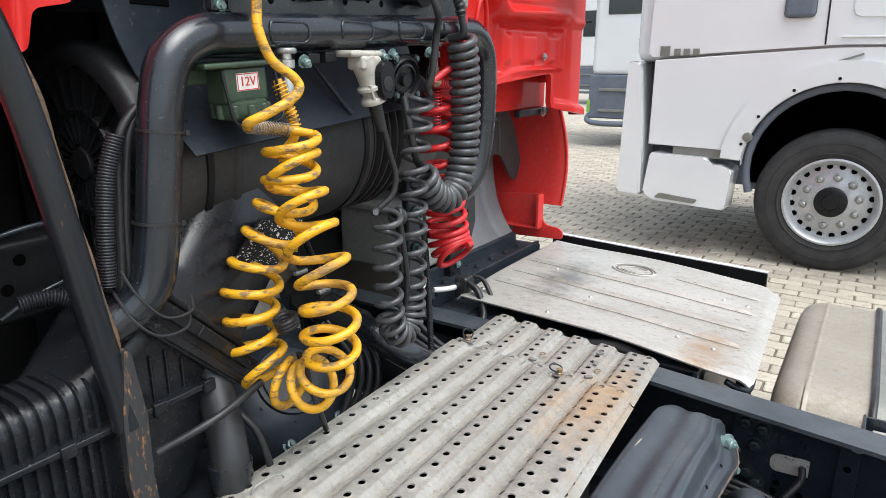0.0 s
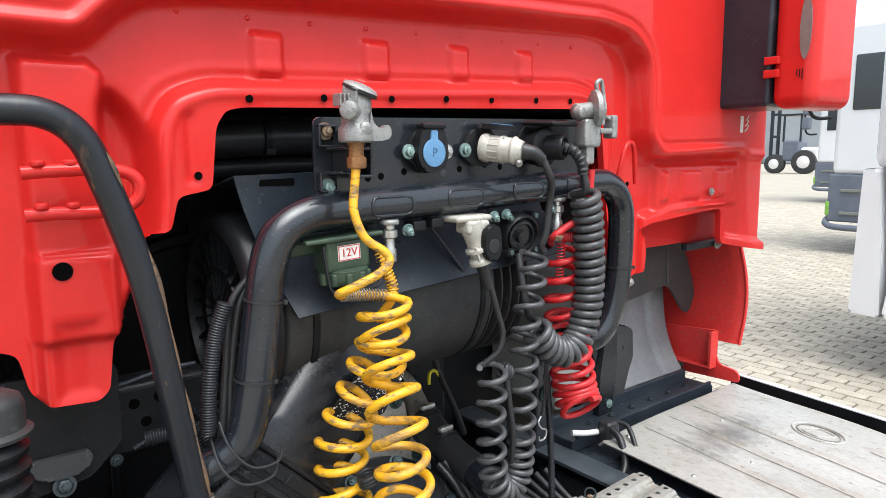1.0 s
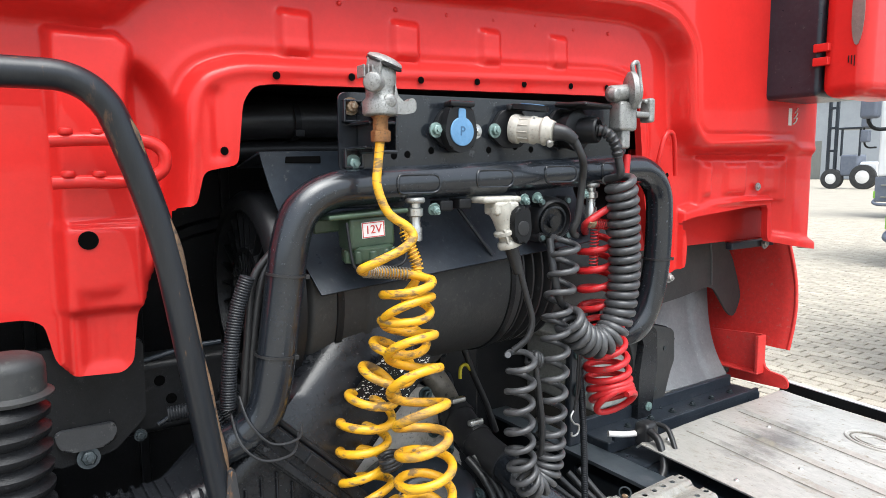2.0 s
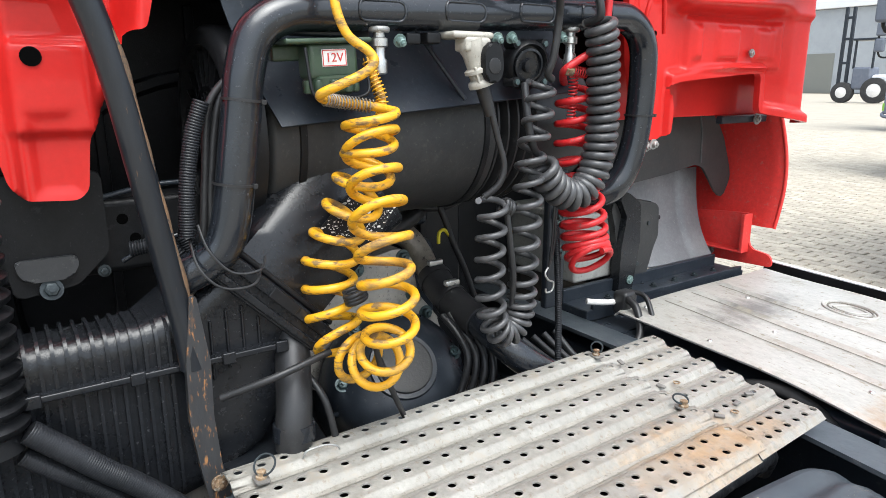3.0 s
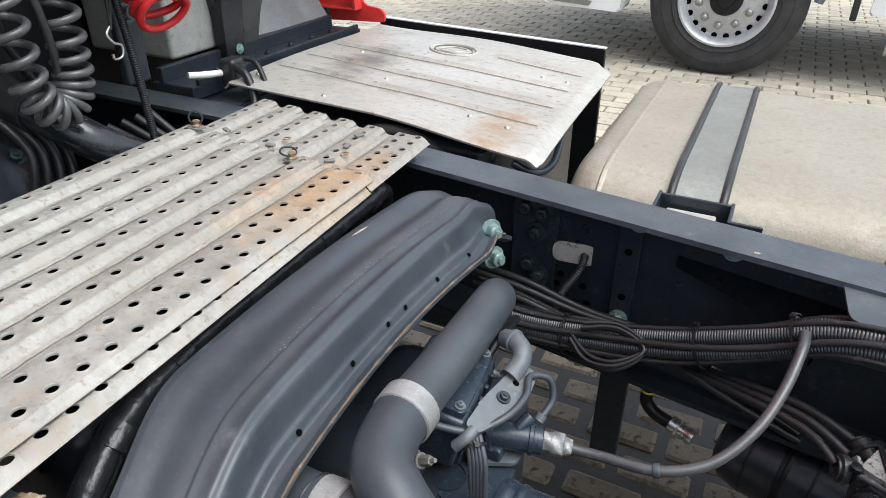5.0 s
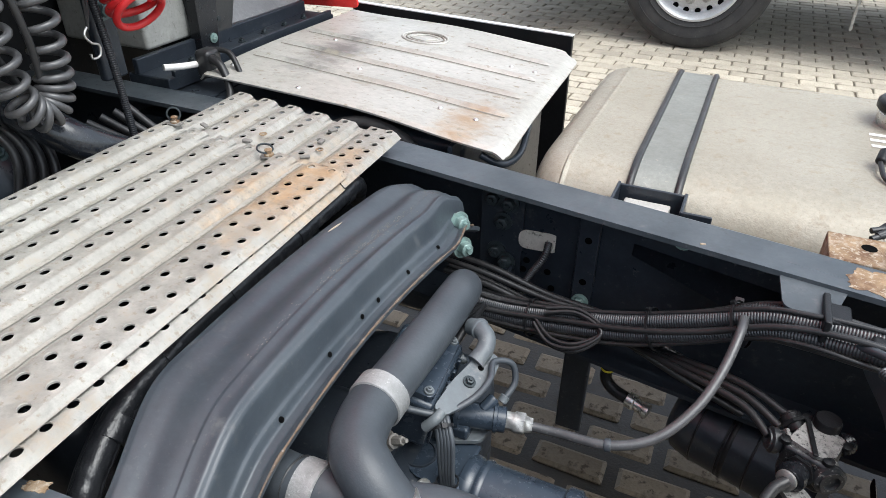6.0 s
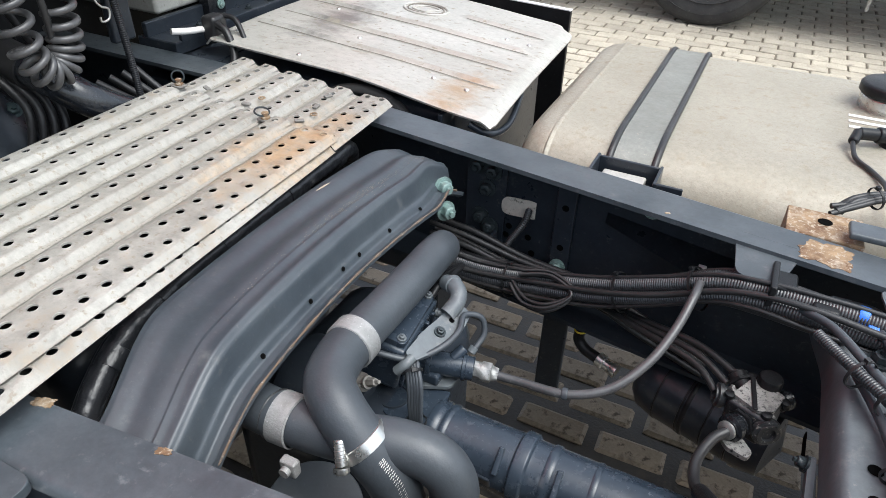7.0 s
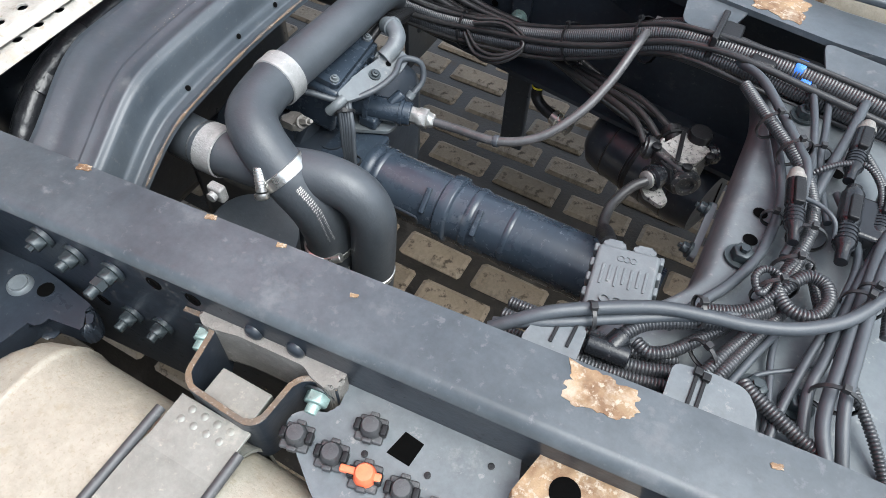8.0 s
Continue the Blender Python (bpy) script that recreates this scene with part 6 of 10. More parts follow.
lathe(bm, prof + [(RD - 0.025, 0.515), (RD - 0.025, 0.66), (0, 0.66)], (CX, 0.800, CZ), (0, 1, 0), 48)
part("bellows", bm, RUBBER, air)
# ribbed end cap
bm = B()
lathe(bm, [(0, -0.006), (0.020, -0.006), (0.024, 0.0), (0.060, 0.004), (0.064, -0.004), (0.072, -0.004), (0.076, 0.006), (0.128, 0.010), (0.132, -0.012), (0.150, -0.012), (0.160, 0.0), (0.160, 0.030), (0.150, 0.034)], (CX, 0.765, CZ), (0, 1, 0), 48)
capp = part("end_cap", bm, PLASTIC, air)
bm = B()
for k in range(24):
    a = 2 * math.pi * k / 24
    box(bm, 0.026, 0.128, -0.0018, 0.0018, -0.004, 0.010, 0, Matrix.Translation((CX, 0.765, CZ)) @ turn_to((0, 1, 0)) @ pose(0, 0, 0, 0, 0, math.degrees(a)))
part("ribs", bm, PLASTIC, capp)
for zz in (1.255, 1.49):
    bm = B()
    d = math.copysign(1, zz - CZ)
    x = CX + math.sqrt(max(0, (RD + 0.006) ** 2 - (zz - CZ) ** 2))
    sweep(bm, spline([(x, 0.775, zz), (x + 0.004, 0.80, zz + 0.006), (x + 0.006, 0.83, zz + 0.004), (x + 0.003, 0.87, zz + 0.009), (x + 0.006, 0.895, zz + 0.003), (x + 0.004, 0.86, zz - 0.004), (x + 0.003, 0.80, zz - 0.008), (x, 0.775, zz - 0.01)], 6), 0.0018, 6)
    part("wire_clip", bm, BOLTGREEN, air, "dark steel wire clip")
for k, y in enumerate((0.83, 1.16)):
    bm = B()
    lathe(bm, [(RD, -0.006), (RD + 0.003, -0.005), (RD + 0.003, 0.005), (RD, 0.006)], (CX, y + 0.02, CZ), (0, 1, 0), 48)
    part("rib_band", bm, PLASTIC, air)


def shield_fn(u, v):
    y0, y1 = 0.752 + 0.055 * v, 1.36
    y = y0 + (y1 - y0) * u
    z = 1.602 + 0.012 * u - (0.20 - 0.03 * u) * v
    x = -1.03 + 0.075 * v ** 1.3 - 0.02 * math.sin(math.pi * v)
    return (x, y, z)


sh = thing("heat_shield", "black bent sheet metal shield above the air filter", "shield", (-1.0, 1.0, 1.4))
part("sheet", sheet(B(), shield_fn, 24, 14, 0.003), FRAMEDARK, sh)
bm = B()
sheet(bm, lambda u, v: (-1.03 - 0.10 * v, 0.752 + (1.36 - 0.752) * u, 1.602 + 0.012 * u - 0.02 * v), 12, 4, 0.003)
part("top_flange", bm, FRAMEDARK, sh)
for (u0, v0) in ((0.46, 0.15), (0.70, 0.12)):
    p, q = Vector(shield_fn(u0, v0)), Vector(shield_fn(u0 + 0.10, 0.95))
    part("rib", sweep(B(), [p + V(0.004, 0, 0), q + V(0.004, 0, 0)], 0.004, 8), FRAMEDARK, sh)
bm = B()
box(bm, -1.034, -1.028, 0.79, 0.845, 1.586, 1.600, 0.001)
part("slot", bm, VOID, sh, "dark cut-out")

# ---------------------------------------------------------------- tube portal
portal = thing("tube_portal", "black steel tube portal carrying the sockets behind the cab", "tube frame", (-0.95, 1.1, 0.95))
TUBE = [(-0.965, 0.655, 1.215), (-0.950, 0.694, 1.235), (-0.940, 0.722, 1.275), (-0.940, 0.745, 1.40), (-0.940, 0.757, 1.475), (-0.940, 0.775, 1.522), (-0.940, 0.815, 1.547), (-0.940, 0.88, 1.553), (-0.940, 1.15, 1.564), (-0.940, 1.40, 1.574), (-0.940, 1.468, 1.569), (-0.940, 1.507, 1.535), (-0.940, 1.516, 1.48), (-0.940, 1.510, 1.38), (-0.944, 1.492, 1.305), (-0.952, 1.462, 1.262), (-0.985, 1.43, 1.245)]
part("tube", pipe(B(), TUBE, 0.0255, 22, 8), PIPE, portal)
for y in (0.945, 1.085, 1.225, 1.36):
    z = 1.5555 + (y - 0.94) * 0.041
    ring_ = []
    for c_, d_ in rounded([(-0.036, -0.014), (0.036, -0.014), (0.036, 0.014), (-0.036, 0.014)], 0.0135, 6):
        an_ = d_ / 0.0255
        ring_.append((-0.940 + 0.0255 * math.cos(an_), y + c_, z + 0.0255 * math.sin(an_)))
    part("pressed_oval", sweep(B(), ring_ + ring_[:2], 0.0022, 7, False), PIPE, portal)
for (z, y) in ((1.44, 0.752), (1.335, 0.7335)):
    bm = B()
    cable_tie(bm, (-0.940, y, z), (0, 0.12, 1), 0.0265)
    part("cable_tie", bm, RUBBER, portal)
for (y, z) in ((1.4985, 1.40),):
    part("cable_tie", cable_tie(B(), (-0.940, 1.5125, 1.40), (0, 0.02, 1), 0.0265), RUBBER, portal)
bm = B()
ribbed(bm, [(-0.955, 0.705, 1.440), (-0.958, 0.690, 1.395), (-0.955, 0.678, 1.335), (-0.955, 0.672, 1.27)], 0.0105, 0.0011, 0.0038, 14)
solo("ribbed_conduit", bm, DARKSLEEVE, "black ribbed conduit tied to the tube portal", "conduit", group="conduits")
for k in range(2):
    bm = B()
    pipe(bm, [(-0.968, 0.750 - 0.006 * k, 1.468), (-0.970, 0.728 - 0.012 * k, 1.43), (-0.968, 0.712 - 0.008 * k, 1.34), (-0.965, 0.70 - 0.01 * k, 1.24), (-0.98, 0.67, 1.18)], 0.0055, 8)
    solo("loose_cable", bm, RUBBER, "black cable running beside the tube portal", "cable", group="loose cables")
bm = B()
sweep(bm, spline([(-0.948, 0.685, 1.285), (-0.925, 0.690, 1.255), (-0.915, 0.715, 1.225), (-0.918, 0.752, 1.222), (-0.935, 0.765, 1.235)], 8), 0.0018, 6)
sweep(bm, spline([(-0.955, 0.675, 1.265), (-0.92, 0.675, 1.235), (-0.91, 0.70, 1.208), (-0.915, 0.742, 1.205), (-0.935, 0.760, 1.225)], 8), 0.0018, 6)
solo("wire_loop", bm, RUBBER, "thin black wire loops round the tube's foot", "wire")

# socket plate with its couplings and plugs
PX = -0.952
sp = thing("socket_plate", "black steel plate with trailer sockets and air couplings", "socket plate", (PX, 1.13, 1.57))
bm = B()
prism(bm, rounded([(0.838, 1.572), (1.428, 1.600), (1.428, 1.693), (0.838, 1.682)], 0.012), PX - 0.004, PX, "x", 0.001)
part("plate", bm, PIPE, sp)
bm = B()
box(bm, PX - 0.03, PX - 0.004, 0.86, 0.90, 1.54, 1.60, 0.003)
box(bm, PX - 0.03, PX - 0.004, 1.36, 1.40, 1.56, 1.62, 0.003)
part("brackets", bm, PIPE, sp)
for (y, z) in ((0.925, 1.596), (0.948, 1.598), (0.990, 1.604), (1.10, 1.606), (1.155, 1.612), (1.19, 1.608)):
    part("hole", lathe(B(), [(0.0055, 0.0002), (0.0045, 0.0006), (0, 0.0003)], (PX, y, z), (1, 0, 0), 12), VOID, sp, "dark hole")
for (z0, z1) in ((1.640, 1.672), (1.578, 1.606)):
    bm = B()
    for (a, b, c, d) in ((0.842, 0.846, z0, z1), (0.868, 0.872, z0, z1), (0.842, 0.872, z0, z0 + 0.004), (0.842, 0.872, z1 - 0.004, z1)):
        box(bm, PX, PX + 0.010, a, b, c, d, 0.0015)
    part("pressed_frame", bm, PIPE, sp, "raised black frame round a bolt")
bm = B()
for (a, b, c, d) in ((0.866, 0.871, 1.600, 1.664), (0.900, 0.905, 1.600, 1.650), (0.866, 0.905, 1.598, 1.603)):
    box(bm, PX, PX + 0.048, a, b, c, d, 0.002)
part("coupling_holder", bm, PIPE, sp, "black holder round the rusty nut")
part("carrier", box(box(B(), PX, PX + 0.062, 0.852, 0.892, 1.636, 1.641, 0.002), PX, PX + 0.05, 0.852, 0.884, 1.604, 1.608, 0.002), PIPE, sp)
for (y, z, mt_) in ((0.856, 1.663, RUST), (0.858, 1.585, BOLT)):
    part("bolt", hexbolt(B(), (PX, y, z), (1, 0, 0), 0.0085, 0.007), mt_, sp, "rusty zinc bolt")


def air_coupling(at, flip, label):
    x, y, z = at
    t = thing("air_coupling", label, "air coupling", at, group="air couplings")
    bm = B()
    lathe(bm, [(0, -0.030), (0.021, -0.030), (0.0235, -0.027), (0.0235, -0.012), (0.019, -0.007), (0.0185, 0.006), (0.0215, 0.012), (0.0215, 0.026), (0.018, 0.034), (0, 0.036)], (x, y, z), (0, 0, 1), 24)
    cyl(bm, (x - 0.004, y + 0.004 * flip, z + 0.012), (x + 0.022, y - 0.024 * flip, z + 0.010), 0.0125, seg=18, bev=0.002)
    box(bm, x - 0.014, x + 0.014, y - 0.012, y + 0.012, z - 0.026, z - 0.010, 0.003)
    box(bm, -0.012, 0.012, -0.003, 0.003, -0.014, 0.016, 0.002, Matrix.Translation((x + 0.010, y - 0.014 * flip, z + 0.026)) @ pose(0, 0, 0, 0, 10, 25))
    part("body", bm, CASTZINC, t)
    bm = B()
    prism(bm, rounded([(y + 0.010 * flip, z - 0.028), (y + 0.030 * flip, z - 0.028), (y + 0.046 * flip, z - 0.024), (y + 0.046 * flip, z - 0.008), (y + 0.038 * flip, z - 0.006), (y + 0.030 * flip, z - 0.014), (y + 0.018 * flip, z - 0.004), (y + 0.014 * flip, z + 0.014)], 0.004), x + 0.004, x + 0.016, "x", 0.0015)
    part("latch_arm", bm, CASTZINC, t)
    bm = B()
    lathe(bm, [(0.012, 0), (0.021, 0.002), (0.0245, 0.006), (0.022, 0.010), (0.012, 0.013), (0, 0.014)], (x + 0.002, y + 0.004 * flip, z + 0.034), (0.30, 0.30 * flip, 1), 22)
    part("cover", bm, CASTZINC, t, "dark-rimmed cover")
    part("seal_ring", lathe(B(), [(0.020, 0.0), (0.0245, 0.001), (0.0250, 0.0035), (0.020, 0.0045)], (x + 0.003, y + 0.004 * flip, z + 0.0340), (0.30, 0.30 * flip, 1), 22), RUBBER, t, "black rubber seal")
    for k in range(3):
        bm = B()
        box(bm, x - 0.004, x + 0.016, y - 0.0315 * flip + 0.006 * k * flip, y - 0.0290 * flip + 0.006 * k * flip, z + 0.016 + 0.003 * k, z + 0.032, 0.001)
        part("fin", bm, CASTZINC, t)
    part("side_port", cyl(B(), (x + 0.010, y + 0.004, z - 0.012), (x + 0.024, y + 0.002, z - 0.012), 0.009, seg=16, bev=0.002), CASTZINC, t)
    bm = B()
    lathe(bm, [(0.011, -0.036), (0.013, -0.034), (0.013, -0.022), (0.010, -0.020), (0.010, -0.006), (0.012, -0.004), (0.012, 0.0)], (x, y, z - 0.028), (0, 0, 1), 6)
    part("nut", bm, RUSTNUT, t, "rusty orange-brown nut")
    return t


air_coupling((-0.885, 0.866, 1.676), 1, "grey cast air coupling with a rusty nut above the yellow hose")
c2 = thing("air_coupling", "grey cast air coupling seen edge-on at the plate's end", "air coupling", (-0.90, 1.375, 1.66), group="air couplings")
bm = B()
lathe(bm, [(0, -0.010), (0.026, -0.010), (0.034, -0.005), (0.034, 0.003), (0.028, 0.007), (0.020, 0.009), (0.018, 0.014), (0, 0.014)], (-0.895, 1.372, 1.708), (0.55, 0.83, 0.05), 26)
cyl(bm, (-0.905, 1.325, 1.702), (-0.897, 1.365, 1.706), 0.0145, seg=18, bev=0.003)
cyl(bm, (-0.900, 1.322, 1.702), (-0.884, 1.324, 1.700), 0.010, seg=16, bev=0.002)
box(bm, -0.915, -0.885, 1.335, 1.378, 1.640, 1.690, 0.006)
box(bm, -0.910, -0.890, 1.345, 1.366, 1.610, 1.645, 0.004)
part("body", bm, CASTZINC, c2)
bm = B()
box(bm, -0.905, -0.882, 1.372, 1.412, 1.664, 1.674, 0.003)
box(bm, -0.905, -0.880, 1.404, 1.418, 1.656, 1.698, 0.004)
box(bm, -0.900, -0.886, 1.398, 1.424, 1.688, 1.696, 0.003)
part("latch_arm", bm, CASTZINC, c2)
bm = B()
sweep(bm, spline([(-0.893, 1.372, 1.738), (-0.893, 1.369, 1.752), (-0.893, 1.380, 1.758), (-0.893, 1.386, 1.745), (-0.890, 1.388, 1.71), (-0.890, 1.384, 1.68)], 6), 0.0040, 8)
part("spring_hook", bm, CASTZINC, c2)


def socket_base(y, z, label, cat="socket"):
    t = thing("trailer_socket", label, cat, (PX, y, z), group="trailer sockets")
    bm = B()
    prism(bm, rounded([(y - 0.045, z - 0.012), (y - 0.020, z + 0.028), (y + 0.022, z + 0.028), (y + 0.045, z - 0.002), (y + 0.022, z - 0.032), (y - 0.018, z - 0.032)], 0.010), PX + 0.0005, PX + 0.010, "x", 0.002)
    part("flange", bm, PLASTIC, t)
    for s in (-1, 1):
        part("bolt", hexbolt(B(), (PX + 0.010, y + s * 0.037, z - 0.006), (1, 0, 0), 0.0078, 0.006), BOLT if s < 0 else STEEL, t, "pale zinc bolt")
    return t


t = socket_base(1.028, 1.640, "black round trailer socket closed by a cap with faded blue face")
bm = B()
prism(bm, rounded([(0.998, 1.628), (1.008, 1.606), (1.028, 1.600), (1.048, 1.606), (1.058, 1.628), (1.054, 1.652), (1.047, 1.672), (1.009, 1.672), (1.002, 1.652)], 0.008), PX + 0.008, PX + 0.026, "x", 0.004)
part("barrel", bm, PLASTIC, t)
bm = B()
cyl(bm, (PX + 0.0255, 1.028, 1.632), (PX + 0.0285, 1.028, 1.632), 0.0215, seg=26, bev=0.001)
prism(bm, rounded([(1.021, 1.645), (1.035, 1.645), (1.034, 1.666), (1.022, 1.666)], 0.002), PX + 0.0255, PX + 0.0283, "x", 0.0008)
cf = part("cap_face", bm, BLUE, t, "faded blue cap face")
text_mesh("letter", "P", 0.020, Matrix.Translation((PX + 0.0287, 1.028, 1.632)) @ Matrix(((0, 0, 1, 0), (1, 0, 0, 0), (0, 1, 0, 0), (0, 0, 0, 1))), BLUEDARK, cf)
bm = B()
box(bm, PX + 0.006, PX + 0.030, 1.008, 1.048, 1.668, 1.677, 0.003)
cyl(bm, (PX + 0.026, 1.006, 1.673), (PX + 0.026, 1.050, 1.673), 0.0045, seg=12, bev=0.001)
part("hinge", bm, PLASTIC, t)

t = socket_base(1.140, 1.642, "black trailer socket holding a white plug under a raised blue-backed lid")
W_A, W_D = V(PX + 0.008, 1.137, 1.641), V(0.84, 0.46, -0.10).normalized()
bm = B()
lathe(bm, [(0, 0.004), (0.0215, 0.004), (0.0235, 0.008), (0.0235, 0.016), (0.0215, 0.018), (0.0205, 0.020), (0.0205, 0.036), (0.0225, 0.038), (0.0225, 0.043), (0.0205, 0.045), (0.0200, 0.056), (0.0225, 0.058), (0.0230, 0.061), (0.0190, 0.066), (0.0165, 0.074), (0.008, 0.076), (0, 0.076)], W_A, W_D, 26)
pl = part("plug", bm, WHITEPL, t, "scuffed white plug")
w_u = W_D.orthogonal().normalized()
w_v = W_D.cross(w_u)
for k in range(12):
    a_ = 2 * math.pi * k / 12
    o_ = (w_u * math.cos(a_) + w_v * math.sin(a_)) * 0.0205
    part("grip_rib", sweep(B(), [W_A + o_ + W_D * 0.020, W_A + o_ + W_D * 0.036], 0.0013, 6), WHITEPL, pl)
part("screw", lathe(B(), [(0.004, 0), (0.004, 0.003), (0, 0.0032)], W_A + W_D * 0.049 + V(0.0, -0.012, 0.0165), (0, -0.6, 0.8), 12), ZINC, pl)
part("screw", lathe(B(), [(0.0055, 0), (0.0055, 0.006), (0, 0.0065)], W_A + W_D * 0.062 + V(0.012, -0.006, -0.018), (0.7, -0.2, -0.6), 8), ZINC, pl, "small zinc screw")
ml_ = Matrix.Translation((PX + 0.008, 1.150, 1.671)) @ pose(0, 0, 0, 0, 6, 30)
bm = B()
prism(bm, rounded([(-0.006, -0.020), (0.030, -0.027), (0.050, -0.016), (0.054, 0.0), (0.050, 0.016), (0.030, 0.027), (-0.006, 0.020)], 0.008), 0, 0.008, "z", 0.003)
bmesh.ops.transform(bm, matrix=ml_, verts=bm.verts)
part("lid", bm, PLASTIC, t)
bm = B()
prism(bm, ngon(0.026, 0.0, 0.020, 24), 0.008, 0.0098, "z", 0.0006)
bmesh.ops.transform(bm, matrix=ml_, verts=bm.verts)
part("lid_inlay", bm, BLUEDARK, t, "grey-blue lid inlay")
part("lid_hinge", cyl(B(), ml_ @ V(-0.004, -0.024, 0.002), ml_ @ V(-0.004, 0.024, 0.002), 0.005, seg=12, bev=0.001), PLASTIC, t)
P0 = W_A + W_D * 0.074
cb = thing("plug_cable", "black cable hanging from the white plug in a coil", "coiled cable", tuple(P0), group="coiled cables")
part("boot", sweep(B(), spline([P0, P0 + V(0.012, 0.012, -0.003), P0 + V(0.020, 0.026, -0.014)], 6), [0.0145 - 0.0005 * k for k in range(13)], 14), RUBBER, cb)
Q = P0 + V(0.020, 0.026, -0.014)
r_top = V(-0.90, 1.222, 1.462) + V(0.014, 0.010, 0.004)
part("lead", pipe(B(), [Q, Q + V(0.006, 0.012, -0.03), (-0.868, 1.226, 1.56), (-0.873, 1.222, 1.50), (-0.880, 1.218, 1.475), r_top], 0.0062, 10), RUBBER, cb)
t = socket_base(1.258, 1.648, "black multi-pin brake socket with an open lid and plugged cable")
bm = B()
lathe(bm, [(0.030, 0.006), (0.030, 0.022), (0.034, 0.024), (0.034, 0.034), (0.028, 0.036), (0, 0.036)], (PX, 1.263, 1.640), (1, 0.1, 0), 24)
lathe(bm, [(0, 0.030), (0.022, 0.030), (0.022, 0.060), (0.018, 0.064), (0.015, 0.058), (0, 0.058)], (PX, 1.265, 1.640), (0.9, 0.35, 0), 22)
for s in (-0.036, 0.030):
    cyl(bm, (PX + 0.01, 1.263 + s, 1.640), (PX + 0.026, 1.263 + s, 1.640), 0.010, seg=14, bev=0.002)
part("barrel", bm, PLASTIC, t)
bm = B()
box(bm, -0.006, 0.058, -0.042, 0.044, 0, 0.008, 0.004, Matrix.Translation((PX + 0.008, 1.272, 1.678)) @ pose(0, 0, 0, 0, 2, 12))
part("lid", bm, PLASTIC, t)

# green 12 V socket and plugs under the tube
gs = thing("power_socket", "olive green 12 V socket box with a white label", "power socket", (-0.95, 0.885, 1.45))
tilt = Matrix.Translation((-0.95, 0.875, 1.49)) @ pose(0, 0, 0, 3, 0, 0) @ Matrix.Translation((0.95, -0.875, -1.49))
bm = B()
box(bm, -0.968, -0.926, 0.839, 0.911, 1.466, 1.514, 0.007, tilt, 3)
part("body", bm, GREEN, gs)
bm = B()
box(bm, -0.974, -0.918, 0.806, 0.930, 1.512, 1.519, 0.0025, tilt)
box(bm, -0.974, -0.960, 0.802, 0.842, 1.492, 1.512, 0.003, tilt)
part("flange", bm, GREEN, gs)
bm = B()
lathe(bm, [(0.0, -0.022), (0.028, -0.022), (0.0335, -0.018), (0.035, -0.012), (0.035, 0.0), (0.031, 0.003), (0, 0.003)], tilt @ V(-0.946, 0.876, 1.468), (0, -0.05, 1), 32)
part("screw_cap", bm, GREEN, gs)
for k in range(10):
    an = 2 * math.pi * (k + 0.5) / 10
    part("grip", cyl(B(), tilt @ V(-0.946 + 0.033 * math.cos(an), 0.876 + 0.033 * math.sin(an), 1.448), tilt @ V(-0.946 + 0.033 * math.cos(an), 0.876 + 0.033 * math.sin(an), 1.466), 0.0062, seg=10, bev=0.002), GREEN, gs)
bm = B()
box(bm, -0.9262, -0.9254, 0.857, 0.893, 1.4825, 1.5045, 0.0, tilt)
lb = part("label", bm, LABELW, gs, "white label with red border")
bm = B()
for (a, b, c, d) in ((0.8578, 0.8922, 1.5028, 1.5040), (0.8578, 0.8922, 1.4830, 1.4842), (0.8578, 0.8590, 1.4830, 1.5040), (0.8910, 0.8922, 1.4830, 1.5040)):
    box(bm, -0.9254, -0.9250, a, b, c, d, 0.0, tilt)
part("label_border", bm, LABELR, lb)
text_mesh("label_text", "12V", 0.0165, tilt @ Matrix.Translation((-0.9250, 0.875, 1.4935)) @ Matrix(((0, 0, 1, 0), (1, 0, 0, 0), (0, 1, 0, 0), (0, 0, 0, 1))), LABELR, lb)
bm = B()
sweep(bm, spline([(-0.922, 0.832, 1.505), (-0.912, 0.833, 1.462), (-0.908, 0.836, 1.446), (-0.905, 0.846, 1.440), (-0.904, 0.880, 1.441), (-0.905, 0.905, 1.444), (-0.908, 0.916, 1.452), (-0.914, 0.918, 1.470), (-0.922, 0.918, 1.508)], 6), 0.0022, 8)
part("wire_guard", bm, PLASTIC, gs)
bm = B()
box(bm, -0.972, -0.955, 0.80, 0.945, 1.522, 1.540, 0.003)
solo("socket_bracket", bm, FRAMEDARK, "black bracket strip under the tube", "bracket")


def elbow_fitting(at, label):
    x, y, z = at
    t = thing("hose_fitting", label, "hose fitting", at, group="hose fittings")
    bm = B()
    lathe(bm, [(0, 0.03), (0.008, 0.03), (0.008, 0.022), (0.012, 0.020), (0.012, 0.010), (0.008, 0.008), (0.008, -0.006), (0.0105, -0.008), (0.0105, -0.026), (0.007, -0.028), (0, -0.028)], (x, y, z), (0, 0, 1), 12)
    part("stem", bm, STEEL, t)
    cyl_b = cyl(B(), (x, y, z + 0.028), (x, y, z + 0.036), 0.015, seg=16, bev=0.002)
    part("flange", cyl_b, ZINC, t)
    return t


elbow_fitting((-0.925, 0.943, 1.500), "silver hose fitting under the tube above the yellow hose")
elbow_fitting((-0.935, 1.318, 1.515), "silver hose fitting under the tube above the red hose")

